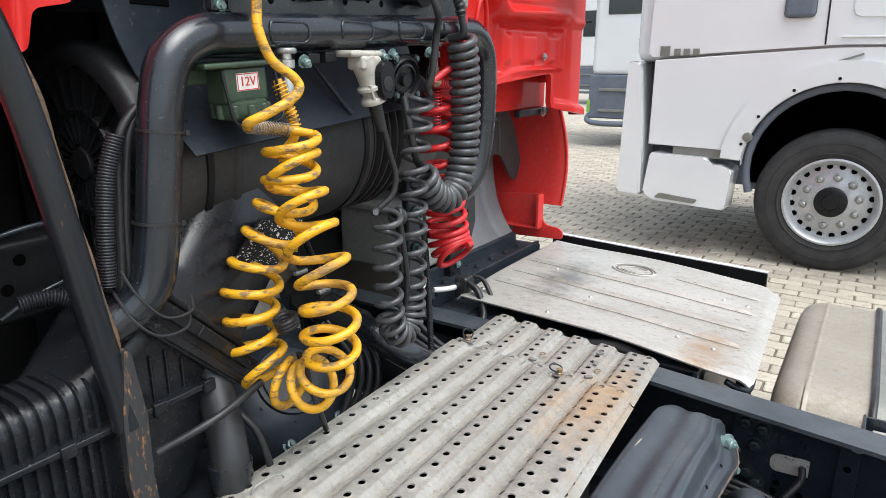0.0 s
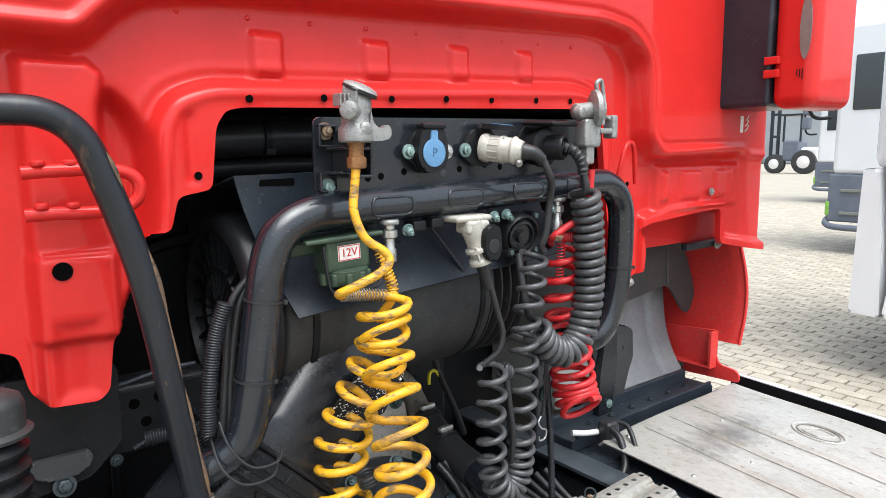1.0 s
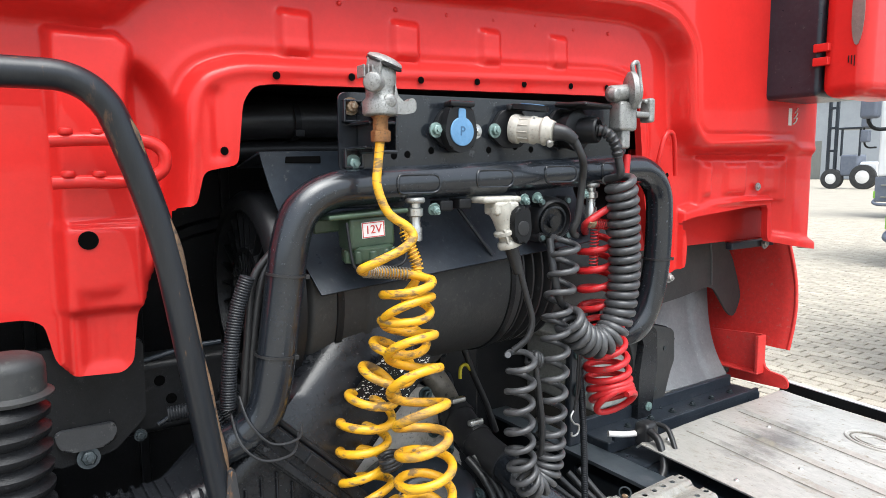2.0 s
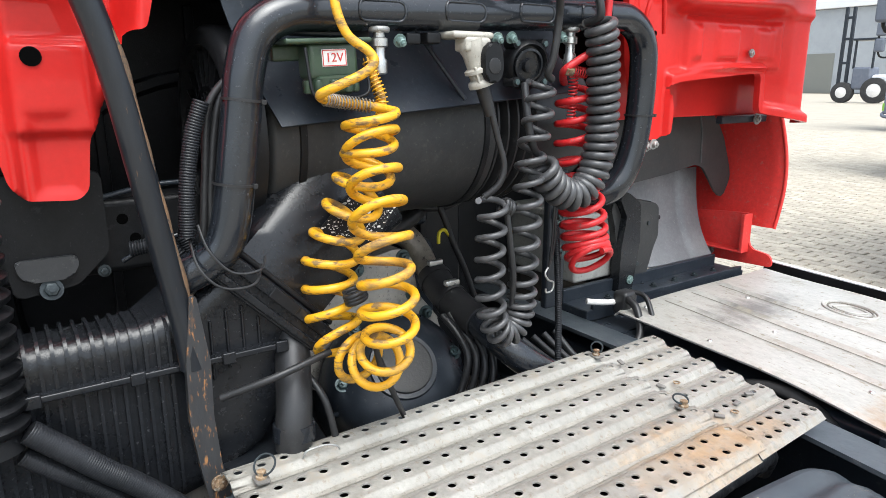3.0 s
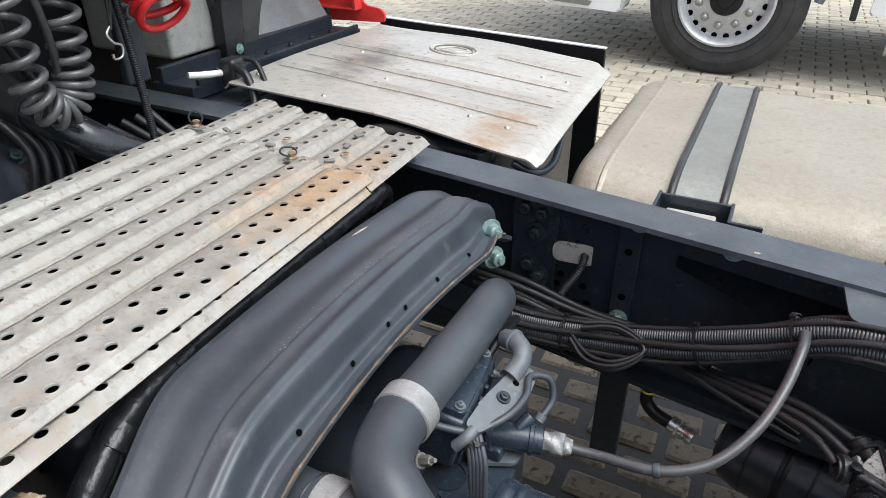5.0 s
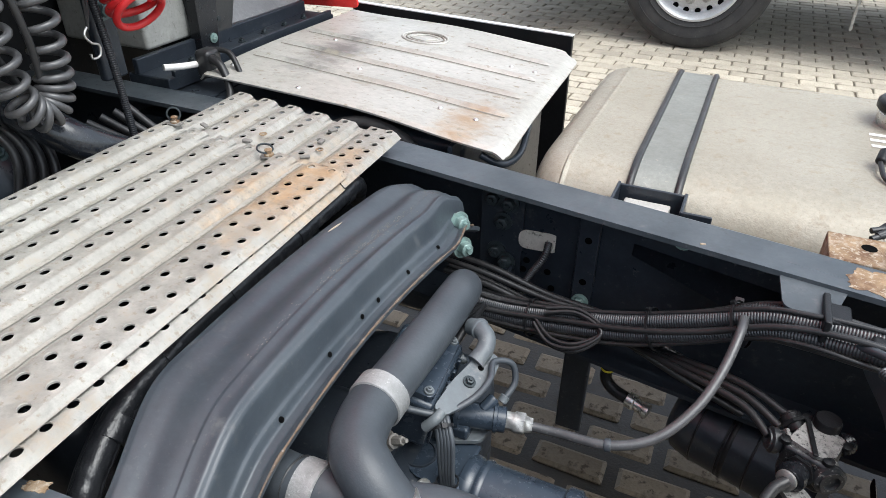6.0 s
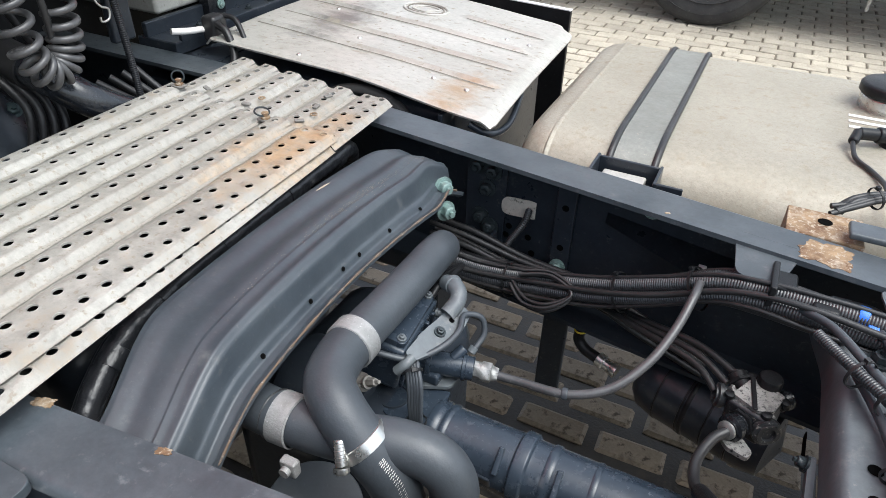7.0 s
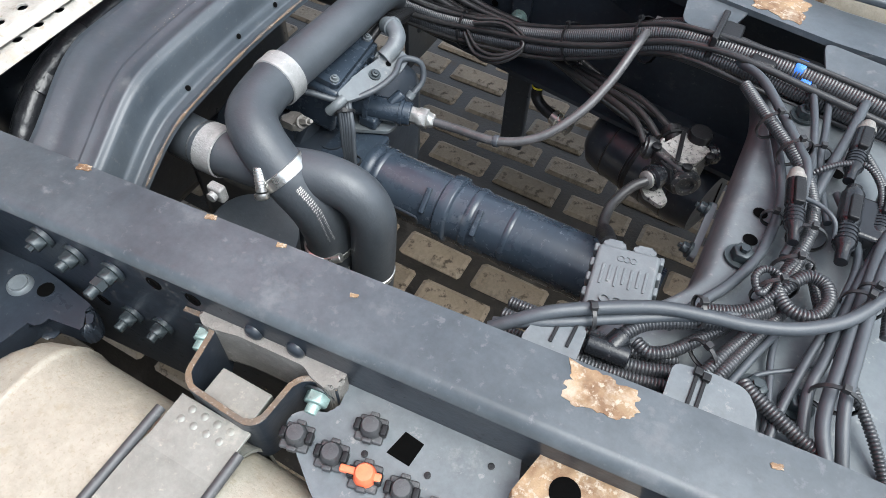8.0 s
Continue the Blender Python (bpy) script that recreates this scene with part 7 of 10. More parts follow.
wp = thing("hanging_plug", "white elbow plug with a black flap hanging under the tube", "plug", (-0.92, 1.10, 1.45))
bm = B()
box(bm, -0.95, -0.900, 1.052, 1.126, 1.524, 1.534, 0.004)
box(bm, -0.93, -0.896, 1.072, 1.118, 1.505, 1.526, 0.005)
P_T, P_AX = V(-0.912, 1.088, 1.522), V(0.06, 0.33, -1).normalized()
lathe(bm, [(0, 0), (0.019, 0), (0.0195, 0.010), (0.0165, 0.020), (0.0150, 0.040), (0.0205, 0.043), (0.0205, 0.048), (0.0155, 0.050), (0.0145, 0.058), (0.0195, 0.061), (0.0205, 0.066), (0.0195, 0.070), (0, 0.070)], P_T, P_AX, 22)
for sx in (-1, 1):
    box(bm, -0.003, 0.003, -0.002, 0.002, -0.012, 0.012, 0.001, Matrix.Translation(P_T + P_AX * 0.053 + V(0.012, 0.013 * sx, 0)) @ turn_to(P_AX))
part("body", bm, WHITEPL, wp, "dirty white plastic body")
bm = B()
prism(bm, rounded([(1.098, 1.466), (1.112, 1.458), (1.126, 1.466), (1.131, 1.482), (1.127, 1.512), (1.118, 1.520), (1.102, 1.518), (1.095, 1.500)], 0.010), -0.894, -0.882, "x", 0.004)
flp = part("flap", bm, PLASTIC, wp, "black rubber flap")
part("flap_relief", cyl(B(), (-0.8822, 1.113, 1.485), (-0.8806, 1.113, 1.485), 0.0115, seg=20, bev=0.0006), RUBBER, flp)
P_B = P_T + P_AX * 0.070
part("lead", pipe(B(), [P_B, P_B + V(0.006, 0.014, -0.04), (-0.900, 1.136, 1.375), (-0.896, 1.146, 1.335), (-0.898, 1.138, 1.305), (-0.91, 1.118, 1.285)], 0.0052, 10), RUBBER, wp)
part("boot", sweep(B(), [P_B - P_AX * 0.004, P_B + P_AX * 0.020, P_B + P_AX * 0.046], [0.0115, 0.0105, 0.0085], 14), RUBBER, wp)
bs = thing("black_socket", "black round socket under the tube with a coiled cable", "socket", (-0.93, 1.22, 1.49))
bm = B()
lathe(bm, [(0, 0), (0.036, 0), (0.040, 0.006), (0.040, 0.026), (0.034, 0.032), (0.030, 0.024), (0, 0.024)], (-0.955, 1.222, 1.492), (1, -0.1, -0.15), 24)
for a in range(4):
    cyl(bm, (-0.95, 1.222 + 0.042 * math.cos(a * 1.57 + 0.8), 1.492 + 0.042 * math.sin(a * 1.57 + 0.8)), (-0.925, 1.222 + 0.042 * math.cos(a * 1.57 + 0.8), 1.492 + 0.042 * math.sin(a * 1.57 + 0.8)), 0.008, seg=10)
part("housing", bm, PLASTIC, bs)
part("inner_ring", lathe(B(), [(0.027, 0.024), (0.027, 0.030), (0.023, 0.031), (0.022, 0.026), (0.012, 0.026), (0.011, 0.034), (0, 0.035)], (-0.955, 1.222, 1.492), (1, -0.1, -0.15), 24), DUSTY, bs)
for a in range(4):
    part("screw", lathe(B(), [(0.0045, 0), (0.0045, 0.003), (0, 0.0035)], (-0.925, 1.222 + 0.042 * math.cos(a * 1.57 + 0.8), 1.492 + 0.042 * math.sin(a * 1.57 + 0.8)), (1, 0, 0), 10), BOLTGREEN, bs)
for (y, z) in ((0.975, 1.519), (1.150, 1.528), (1.178, 1.530), (1.285, 1.534)):
    solo("clamp_nut", hexbolt(B(), (-0.925, y, z), (0.9, 0, -0.4), 0.0065, 0.009), BOLT, "small green zinc nut under the tube", "nut", group="clamp nuts")
for (y, z) in ((1.00, 1.522), (1.035, 1.524)):
    bm = B()
    box(bm, -0.955, -0.925, y - 0.012, y + 0.012, z - 0.008, z + 0.008, 0.003)
    solo("small_connector", bm, PLASTIC, "small black connector under the tube", "connector", group="small connectors")

# ---------------------------------------------------------------- coiled hoses
yh = thing("coiled_hose", "dirty yellow coiled air hose hanging from its coupling", "air hose", (-0.885, 0.868, 1.60), group="coiled air hoses")
RINGS = [(-0.885, 0.905, 1.452), (-0.884, 0.904, 1.415), (-0.886, 0.902, 1.375), (-0.892, 0.896, 1.335), (-0.908, 0.884, 1.295), (-0.924, 0.870, 1.258), (-0.933, 0.862, 1.220), (-0.934, 0.856, 1.183), (-0.933, 0.855, 1.146), (-0.924, 0.860, 1.108), (-0.900, 0.868, 1.082), (-0.868, 0.880, 1.076), (-0.838, 0.886, 1.092), (-0.818, 0.886, 1.122), (-0.812, 0.885, 1.160), (-0.812, 0.883, 1.198), (-0.816, 0.883, 1.236), (-0.832, 0.887, 1.275), (-0.856, 0.894, 1.318), (-0.874, 0.900, 1.360), (-0.892, 0.904, 1.405)]
ring_axis = spline(RINGS, 26)
ring_side = V(0.30, 0.954, 0.0)


def ring_point(i):
    """One turn of the hose for each point of its hanging centre line."""
    n = len(ring_axis)
    p = ring_axis[i]
    d = (ring_axis[min(n - 1, i + 8)] - ring_axis[max(0, i - 8)]).normalized()
    w = d.cross(ring_side).normalized()
    u = w.cross(d)
    k = i / 26.0
    r = 0.0350 + 0.0018 * math.sin(k * 2.3) - 0.002 * math.exp(-((k - 11) / 2.0) ** 2) - 0.004 * math.exp(-(k / 1.2) ** 2)
    an = 1.5 + 2 * math.pi * k
    return p + (u * math.cos(an) + w * math.sin(an)) * r


down = [ring_point(i) for i in range(20, len(ring_axis))]
lead = spline([(-0.885, 0.866, 1.622), (-0.884, 0.861, 1.585), (-0.880, 0.857, 1.555), (-0.872, 0.868, 1.520), (-0.862, 0.892, 1.500), (-0.857, 0.897, 1.486), (-0.857, 0.880, 1.472), (-0.866, 0.848, 1.457), (-0.880, 0.832, 1.447), (-0.895, 0.842, 1.441), (-0.902, 0.862, 1.438), (-0.904, 0.890, 1.434), (-0.896, 0.920, 1.429), down[0]], 8)
part("coil", sweep(B(), lead[:-1] + down, 0.0062, 12), YELLOW, yh, "yellow coil scuffed brown on its outside")
tail = [down[-1], (-0.905, 0.930, 1.418), (-0.910, 0.936, 1.440), (-0.916, 0.928, 1.468), (-0.922, 0.922, 1.495)]
part("tail", sweep(B(), spline(tail, 8), 0.0062, 12), YELLOW, yh)
part("kink_spring", sweep(B(), coil_points([(-0.896, 0.844, 1.441), (-0.902, 0.862, 1.438), (-0.904, 0.890, 1.434), (-0.898, 0.915, 1.430)], 0.0085, 15, 0, 10), 0.0011, 6), BRONZED, yh, "brown steel kink spring")
part("kink_spring", sweep(B(), coil_points([(-0.908, 0.934, 1.425), (-0.910, 0.936, 1.440), (-0.916, 0.928, 1.468), (-0.921, 0.923, 1.490)], 0.0085, 13, 0, 10), 0.0011, 6), YELLOW, yh)
part("tie", sweep(B(), coil_points([(-0.880, 0.868, 1.182), (-0.878, 0.872, 1.168)], 0.014, 3, 0, 12), 0.004, 8), RUBBER, yh, "black tie")
bm = B()
for k in range(3):
    pipe(bm, [(-0.868 - 0.006 * k, 0.890, 1.12), (-0.875 - 0.006 * k, 0.905 + 0.004 * k, 1.06), (-0.885, 0.93, 1.01), (-0.90, 0.96, 0.95)], 0.0045, 8)
solo("loose_cable", bm, RUBBER, "black leads hanging behind the yellow hose", "cable", group="loose cables")

rh = thing("coiled_hose", "red coiled air hose hanging beside the black cables", "air hose", (-0.93, 1.32, 1.50), group="coiled air hoses")
rc = coil_pitch([(-0.945, 1.345, 1.455), (-0.948, 1.348, 1.40), (-0.950, 1.357, 1.335), (-0.952, 1.374, 1.275), (-0.953, 1.384, 1.235), (-0.952, 1.390, 1.198), (-0.949, 1.393, 1.168), (-0.940, 1.393, 1.146), (-0.926, 1.392, 1.132)], (0.028, 0.030, 0.033, 0.036, 0.039, 0.040, 0.040, 0.040, 0.038), (0.036, 0.034, 0.034, 0.033, 0.030, 0.024, 0.017, 0.014, 0.013), 0.8)
part("coil", sweep(B(), rc, 0.0062, 10), REDHOSE, rh)
part("lead", pipe(B(), [(-0.905, 1.375, 1.60), (-0.905, 1.37, 1.55), (-0.90, 1.35, 1.52), (-0.915, 1.315, 1.495), (-0.93, 1.30, 1.478), rc[0]], 0.0068, 10), REDHOSE, rh)
part("kink_spring", sweep(B(), coil_points([(-0.925, 1.30, 1.482), (-0.92, 1.345, 1.476)], 0.0085, 9, 0, 10), 0.0012, 6), REDHOSE, rh)
part("kink_spring", sweep(B(), coil_points([(-0.93, 1.325, 1.47), (-0.935, 1.328, 1.40)], 0.0075, 12, 0, 10), 0.0012, 6), REDHOSE, rh)
part("nut", lathe(B(), [(0.009, 0), (0.010, 0.002), (0.010, 0.014), (0.008, 0.016)], (-0.925, 1.298, 1.482), (0.2, 0.9, -0.1), 6), RUST, rh, "brown brass nut")

bc = thing("coiled_cable", "black coiled electric cable hanging in a long loop", "coiled cable", (-0.90, 1.22, 1.46), group="coiled cables")
r_down = coil_pitch([(-0.90, 1.222, 1.462), (-0.90, 1.217, 1.40), (-0.90, 1.205, 1.34), (-0.90, 1.201, 1.26), (-0.90, 1.197, 1.18), (-0.90, 1.195, 1.125), (-0.90, 1.191, 1.085), (-0.90, 1.180, 1.060), (-0.90, 1.162, 1.050), (-0.90, 1.143, 1.060), (-0.90, 1.131, 1.086), (-0.90, 1.126, 1.13), (-0.90, 1.124, 1.20), (-0.90, 1.128, 1.26), (-0.90, 1.124, 1.285)], 0.0212, (0.033, 0.034, 0.036, 0.036, 0.034, 0.022, 0.015, 0.0125, 0.0125, 0.015, 0.024, 0.032, 0.034, 0.034, 0.030), 0.3)
part("coil", sweep(B(), r_down, 0.0053, 10), COIL, bc)
part("knot", sweep(B(), coil_points([(-0.90, 1.148, 1.270), (-0.90, 1.162, 1.262)], 0.011, 2.4, 0, 12), 0.0052, 8), RUBBER, bc)
part("straight_lead", pipe(B(), [(-0.895, 1.152, 1.268), (-0.89, 1.156, 1.22), (-0.89, 1.166, 1.15), (-0.90, 1.172, 1.09)], 0.0050, 9), RUBBER, bc)
part("straight_lead", pipe(B(), [(-0.905, 1.160, 1.268), (-0.91, 1.174, 1.20), (-0.905, 1.178, 1.12)], 0.0050, 9), RUBBER, bc)

tc = thing("coiled_cable", "thick black tightly coiled brake cable sagging in a bow", "coiled cable", (-0.89, 1.33, 1.6), group="coiled cables")
S0 = V(PX, 1.268, 1.640) + V(0.9, 0.35, 0).normalized() * 0.056
part("boot", sweep(B(), spline([S0, S0 + V(0.012, 0.012, -0.004), S0 + V(0.020, 0.026, -0.022), S0 + V(0.022, 0.032, -0.045)], 8), [0.0105 - 0.0012 * (i % 3) for i in range(25)], 12), RUBBER, tc)
S1 = S0 + V(0.022, 0.032, -0.045)
tk = coil_points([(-0.888, 1.336, 1.560), (-0.888, 1.347, 1.52), (-0.890, 1.356, 1.45), (-0.892, 1.360, 1.38), (-0.894, 1.352, 1.322), (-0.896, 1.335, 1.288), (-0.898, 1.308, 1.272), (-0.90, 1.280, 1.278), (-0.90, 1.250, 1.298), (-0.90, 1.230, 1.325)], 0.0218, 25, 0.0, 20)
part("lead", sweep(B(), spline([S1, S1 + V(0.002, 0.004, -0.03), tk[0]], 8), 0.0068, 10), RUBBER, tc)
part("coil", sweep(B(), tk, 0.0074, 10), COIL, tc)
part("tail", pipe(B(), [tk[-1], (-0.90, 1.21, 1.36), (-0.905, 1.20, 1.41), (-0.92, 1.205, 1.46)], 0.0066, 9), RUBBER, tc)
tl = B()
for k in range(2):
    pipe(tl, [(-0.965, 1.316, 1.12 + 0.0 * k), (-0.96, 1.318 + 0.006 * k, 1.17), (-0.965, 1.325 + 0.004 * k, 1.25), (-0.98, 1.33, 1.30)], 0.0022, 6)
hkb = solo("bungee_cord", tl, RUBBER, "thin black cord ending in a steel S-hook", "cord")
bm = B()
sweep(bm, spline([(-0.965, 1.316, 1.125), (-0.962, 1.305, 1.115), (-0.960, 1.312, 1.102), (-0.96, 1.325, 1.095), (-0.96, 1.322, 1.080), (-0.96, 1.308, 1.078), (-0.96, 1.306, 1.086)], 6), 0.002, 7)
part("hook", bm, STEEL, hkb, "bright steel S-hook")
bm = B()
ribbed(bm, [(-0.975, 1.34, 1.20), (-0.97, 1.348, 1.08), (-0.965, 1.350, 0.95), (-0.96, 1.345, 0.90)], 0.0068, 0.0009, 0.004, 10)
solo("ribbed_conduit", bm, DARKSLEEVE, "thin black ribbed conduit standing behind the catwalk", "conduit", group="conduits")


# ---------------------------------------------------------------- between the rails: pipes, shaft, valves
def clamp_band(parent, at, axis, r, w, material, label=""):
    return part("clamp", lathe(B(), [(r, -w / 2), (r + 0.002, -w / 2 + 0.001), (r + 0.002, w / 2 - 0.001), (r, w / 2)], at, axis, 28), material, parent, label)


ip = thing("charge_air_pipe", "grey-black rubber charge air pipe with clamped elbow", "air pipe", (-0.27, 1.0, 0.7), group="air pipes")
part("pipe", pipe(B(), [(-0.345, 1.330, 0.800), (-0.322, 1.295, 0.842), (-0.309, 1.235, 0.866), (-0.305, 1.14, 0.874), (-0.306, 1.035, 0.878), (-0.306, 1.012, 0.878)], 0.0265, 22), HOSE, ip)
part("elbow", pipe(B(), [(-0.306, 1.03, 0.878), (-0.304, 0.995, 0.880), (-0.292, 0.958, 0.882), (-0.268, 0.938, 0.874), (-0.245, 0.931, 0.855), (-0.225, 0.930, 0.835), (-0.205, 0.933, 0.805), (-0.196, 0.938, 0.765), (-0.196, 0.942, 0.72), (-0.20, 0.945, 0.66)], 0.0285, 24), HOSE, ip)
clamp_band(ip, (-0.306, 1.027, 0.878), (0, 1, 0.0), 0.029, 0.024, CLAMPGREY, "wide grey clamp ring")
clamp_band(ip, (-0.236, 0.9305, 0.845), (0.70, -0.03, -0.70), 0.029, 0.015, STEEL, "bright steel band clamp")
bm = B()
cyl(bm, (-0.2475, 0.9085, 0.867), (-0.2375, 0.8945, 0.846), 0.0062, seg=14, bev=0.001)
for k in range(6):
    c_ = V(-0.2475, 0.9085, 0.867).lerp(V(-0.2375, 0.8945, 0.846), 0.15 + 0.13 * k)
    lathe(bm, [(0.006, -0.0006), (0.0068, 0), (0.006, 0.0006)], c_, (0.38, -0.53, -0.76), 12)
part("clamp_screw", bm, STEEL, ip, "bright ribbed worm screw")
part("screw_head", lathe(B(), [(0, 0), (0.0085, 0), (0.0085, 0.005), (0.006, 0.007), (0, 0.0065)], (-0.2370, 0.8938, 0.845), (0.38, -0.53, -0.76), 12), STEEL, ip, "bright screw head")
bm = B()
cyl(bm, (-0.198, 0.9095, 0.723), (-0.166, 0.924, 0.738), 0.0062, seg=12, bev=0.001)
lathe(bm, [(0, 0), (0.0075, 0), (0.0075, 0.005), (0, 0.006)], (-0.198, 0.9095, 0.723), (-0.9, -0.4, -0.35), 10)
part("clamp_screw", bm, STEEL, ip, "bright worm screw")
clamp_band(ip, (-0.197, 0.941, 0.728), (0, 0.05, 1), 0.029, 0.012, STEEL, "bright steel band clamp")
bm = B()
mid_ = even(spline([(-0.225, 0.930, 0.835), (-0.205, 0.933, 0.805), (-0.196, 0.938, 0.765)], 10), 0.0026)
for k in range(len(mid_) - 1):
    tan_ = (mid_[k + 1] - mid_[k]).normalized()
    for row in (0, 1):
        out_ = V(0.46, -0.47, 0.74) + V(0.05, 0.05, 0) * (row * 2 - 1)
        out_ = (out_ - tan_ * out_.dot(tan_)).normalized()
        mm = Matrix.Translation(mid_[k] + out_ * 0.0286) @ Matrix((tan_.to_4d(), out_.cross(tan_).to_4d(), out_.to_4d(), (0, 0, 0, 1))).transposed()
        mm[3][0] = mm[3][1] = mm[3][2] = 0
        mm.translation = mid_[k] + out_ * 0.0286
        box(bm, -0.0007, 0.0007, -0.0005 - 0.0003 * (k % 3), 0.0007, 0, 0.0003, 0, mm)
part("print_bars", bm, LABELW, ip, "white unreadable print")
ip2 = thing("charge_air_pipe", "second grey-black air pipe curving down behind the elbow", "air pipe", (-0.2, 0.95, 0.7), group="air pipes")
part("pipe", pipe(B(), [(-0.47, 0.935, 0.822), (-0.40, 0.930, 0.832), (-0.335, 0.925, 0.838), (-0.26, 0.935, 0.836), (-0.205, 0.950, 0.838), (-0.165, 0.958, 0.828), (-0.143, 0.960, 0.800), (-0.140, 0.957, 0.755), (-0.146, 0.954, 0.66)], 0.0275, 24), HOSE, ip2)
clamp_band(ip2, (-0.326, 0.925, 0.838), (1, 0.02, 0.03), 0.028, 0.026, CLAMPGREY, "wide grey clamp ring")
bm = B()
box(bm, -0.306, -0.286, 0.878, 0.890, 0.812, 0.834, 0.003)
cyl(bm, (-0.296, 0.879, 0.824), (-0.296, 0.872, 0.824), 0.006, seg=10)
part("clamp_lug", bm, CLAMPGREY, ip2, "dull grey clamp lug")
part("seam_ring", lathe(B(), [(0.0277, -0.0015), (0.0290, 0), (0.0277, 0.0015)], (-0.345, 0.9257, 0.8372), (1, -0.06, 0.05), 28), RUBBER, ip2)
clamp_band(ip2, (-0.1455, 0.9545, 0.692), (0.05, 0, 1), 0.028, 0.010, STEEL)
bm = B()
prof = [(0, 0)]
for k in range(12):
    prof += [(0.0565, 0.008 * k), (0.058, 0.008 * k + 0.002), (0.058, 0.008 * k + 0.005), (0.0565, 0.008 * k + 0.007)]
lathe(bm, prof + [(0, 0.097)], (-0.318, 0.925, 0.620), (0.22, -0.12, 1), 40)
solo("ribbed_drum", bm, HOSE, "finely ribbed black drum below the air pipe", "drum")

gr = thing("gearbox_tail", "blue-black painted gearbox tail with shift unit and cables", "gearbox", (-0.28, 1.12, 0.6))
bm = B()
box(bm, -0.48, -0.255, 0.97, 1.30, 0.52, 0.74, 0.04)
lathe(bm, [(0.085, -0.05), (0.085, 0.0), (0.07, 0.02), (0.052, 0.03), (0.052, 0.05)], (-0.385, 1.075, 0.69), (1, 0.0, 0), 30)
part("casing", bm, FRAMEDARK, gr)
mb = Matrix.Translation((-0.318, 1.135, 0.806)) @ pose(0, 0, 0, 0, 12, 6)
bm = B()
box(bm, -0.045, 0.040, -0.058, 0.062, -0.045, 0.030, 0.007, mb)
part("shift_unit", bm, SHAFT, gr, "blue-black cast shift unit")
bm = B()
prism(bm, rounded([(-0.038, -0.052), (0.034, -0.052), (0.034, 0.056), (0.012, 0.056), (0.002, 0.044), (-0.038, 0.044)], 0.008), 0.030, 0.0385, "z", 0.002)
bmesh.ops.transform(bm, matrix=mb, verts=bm.verts)
part("shift_lid", bm, SHAFT, gr)
for k in range(5):
    bm = B()
    box(bm, 0.039, 0.044, -0.050 + 0.021 * k, -0.043 + 0.021 * k, -0.042, 0.024, 0.0015, mb)
    part("rib", bm, SHAFT, gr)
for (x, y) in ((-0.030, -0.044), (0.026, -0.044), (0.026, 0.048), (-0.030, 0.036)):
    part("screw", hexbolt(B(), mb @ V(x, y, 0.038), mb.to_3x3() @ V(0, 0, 1), 0.0042, 0.004), PLATE, gr, "small dark screw")
for (y, z) in ((-0.046, 0.012), (0.052, 0.012), (0.052, -0.034)):
    part("screw", hexbolt(B(), mb @ V(0.041, y, z), mb.to_3x3() @ V(1, 0, 0), 0.0048, 0.005), PLATE, gr, "small dark screw")
mk = Matrix.Translation((-0.2475, 1.138, 0.828)) @ pose(0, 0, 0, 0, 22, -10)
bm = B()
prism(bm, rounded([(-0.010, -0.062), (0.006, -0.060), (0.012, -0.040), (0.017, -0.018), (0.014, 0.012), (0.018, 0.030), (0.010, 0.058), (-0.008, 0.058), (-0.014, 0.030), (-0.016, -0.010), (-0.013, -0.040)], 0.005), -0.002, 0.0025, "z", 0.001)
box(bm, -0.016, -0.012, -0.030, 0.034, -0.022, 0.002, 0.001)
bmesh.ops.transform(bm, matrix=mk, verts=bm.verts)
part("bracket", bm, PLATE, gr, "grey stone-chipped bracket plate")
part("bolt", hexbolt(B(), mk @ V(0.000, -0.002, 0.002), mk.to_3x3() @ V(0, 0, 1), 0.0055, 0.004), BOLTDARK, gr)
part("hole", lathe(B(), [(0.004, 0.0006), (0, 0.0003)], mk @ V(-0.001, 0.026, 0.0027), mk.to_3x3() @ V(0, 0, 1), 12), VOID, gr, "dark hole")
part("bracket_foot", pipe(B(), [mk @ V(0, -0.058, 0), mk @ V(0, -0.070, -0.004), mk @ V(-0.004, -0.076, -0.018)], 0.0065, 10), PLATE, gr)
bm = B()
pipe(bm, [(-0.252, 1.168, 0.834), (-0.247, 1.184, 0.842), (-0.249, 1.197, 0.850), (-0.262, 1.208, 0.853), (-0.277, 1.216, 0.846)], 0.0115, 14)
part("elbow_plug", bm, PLATE, gr, "grey moulded elbow plug")
part("elbow_ring", lathe(B(), [(0.0115, -0.003), (0.0135, -0.002), (0.0135, 0.002), (0.0115, 0.003)], (-0.264, 1.2092, 0.8525), (-0.86, 0.48, -0.12), 16), PLATE, gr)
bm = B()
cyl(bm, (-0.292, 1.130, 0.772), (-0.203, 1.1545, 0.768), 0.0165, seg=22, bev=0.002)
lathe(bm, [(0.0165, -0.003), (0.0185, -0.002), (0.0185, 0.002), (0.0165, 0.003)], (-0.216, 1.151, 0.7686), (0.96, 0.27, -0.04), 22)
lathe(bm, [(0.0165, -0.004), (0.0205, -0.003), (0.0205, 0.003), (0.0165, 0.004)], (-0.262, 1.138, 0.7706), (0.96, 0.27, -0.04), 22)
box(bm, -0.268, -0.240, 1.118, 1.152, 0.748, 0.766, 0.004)
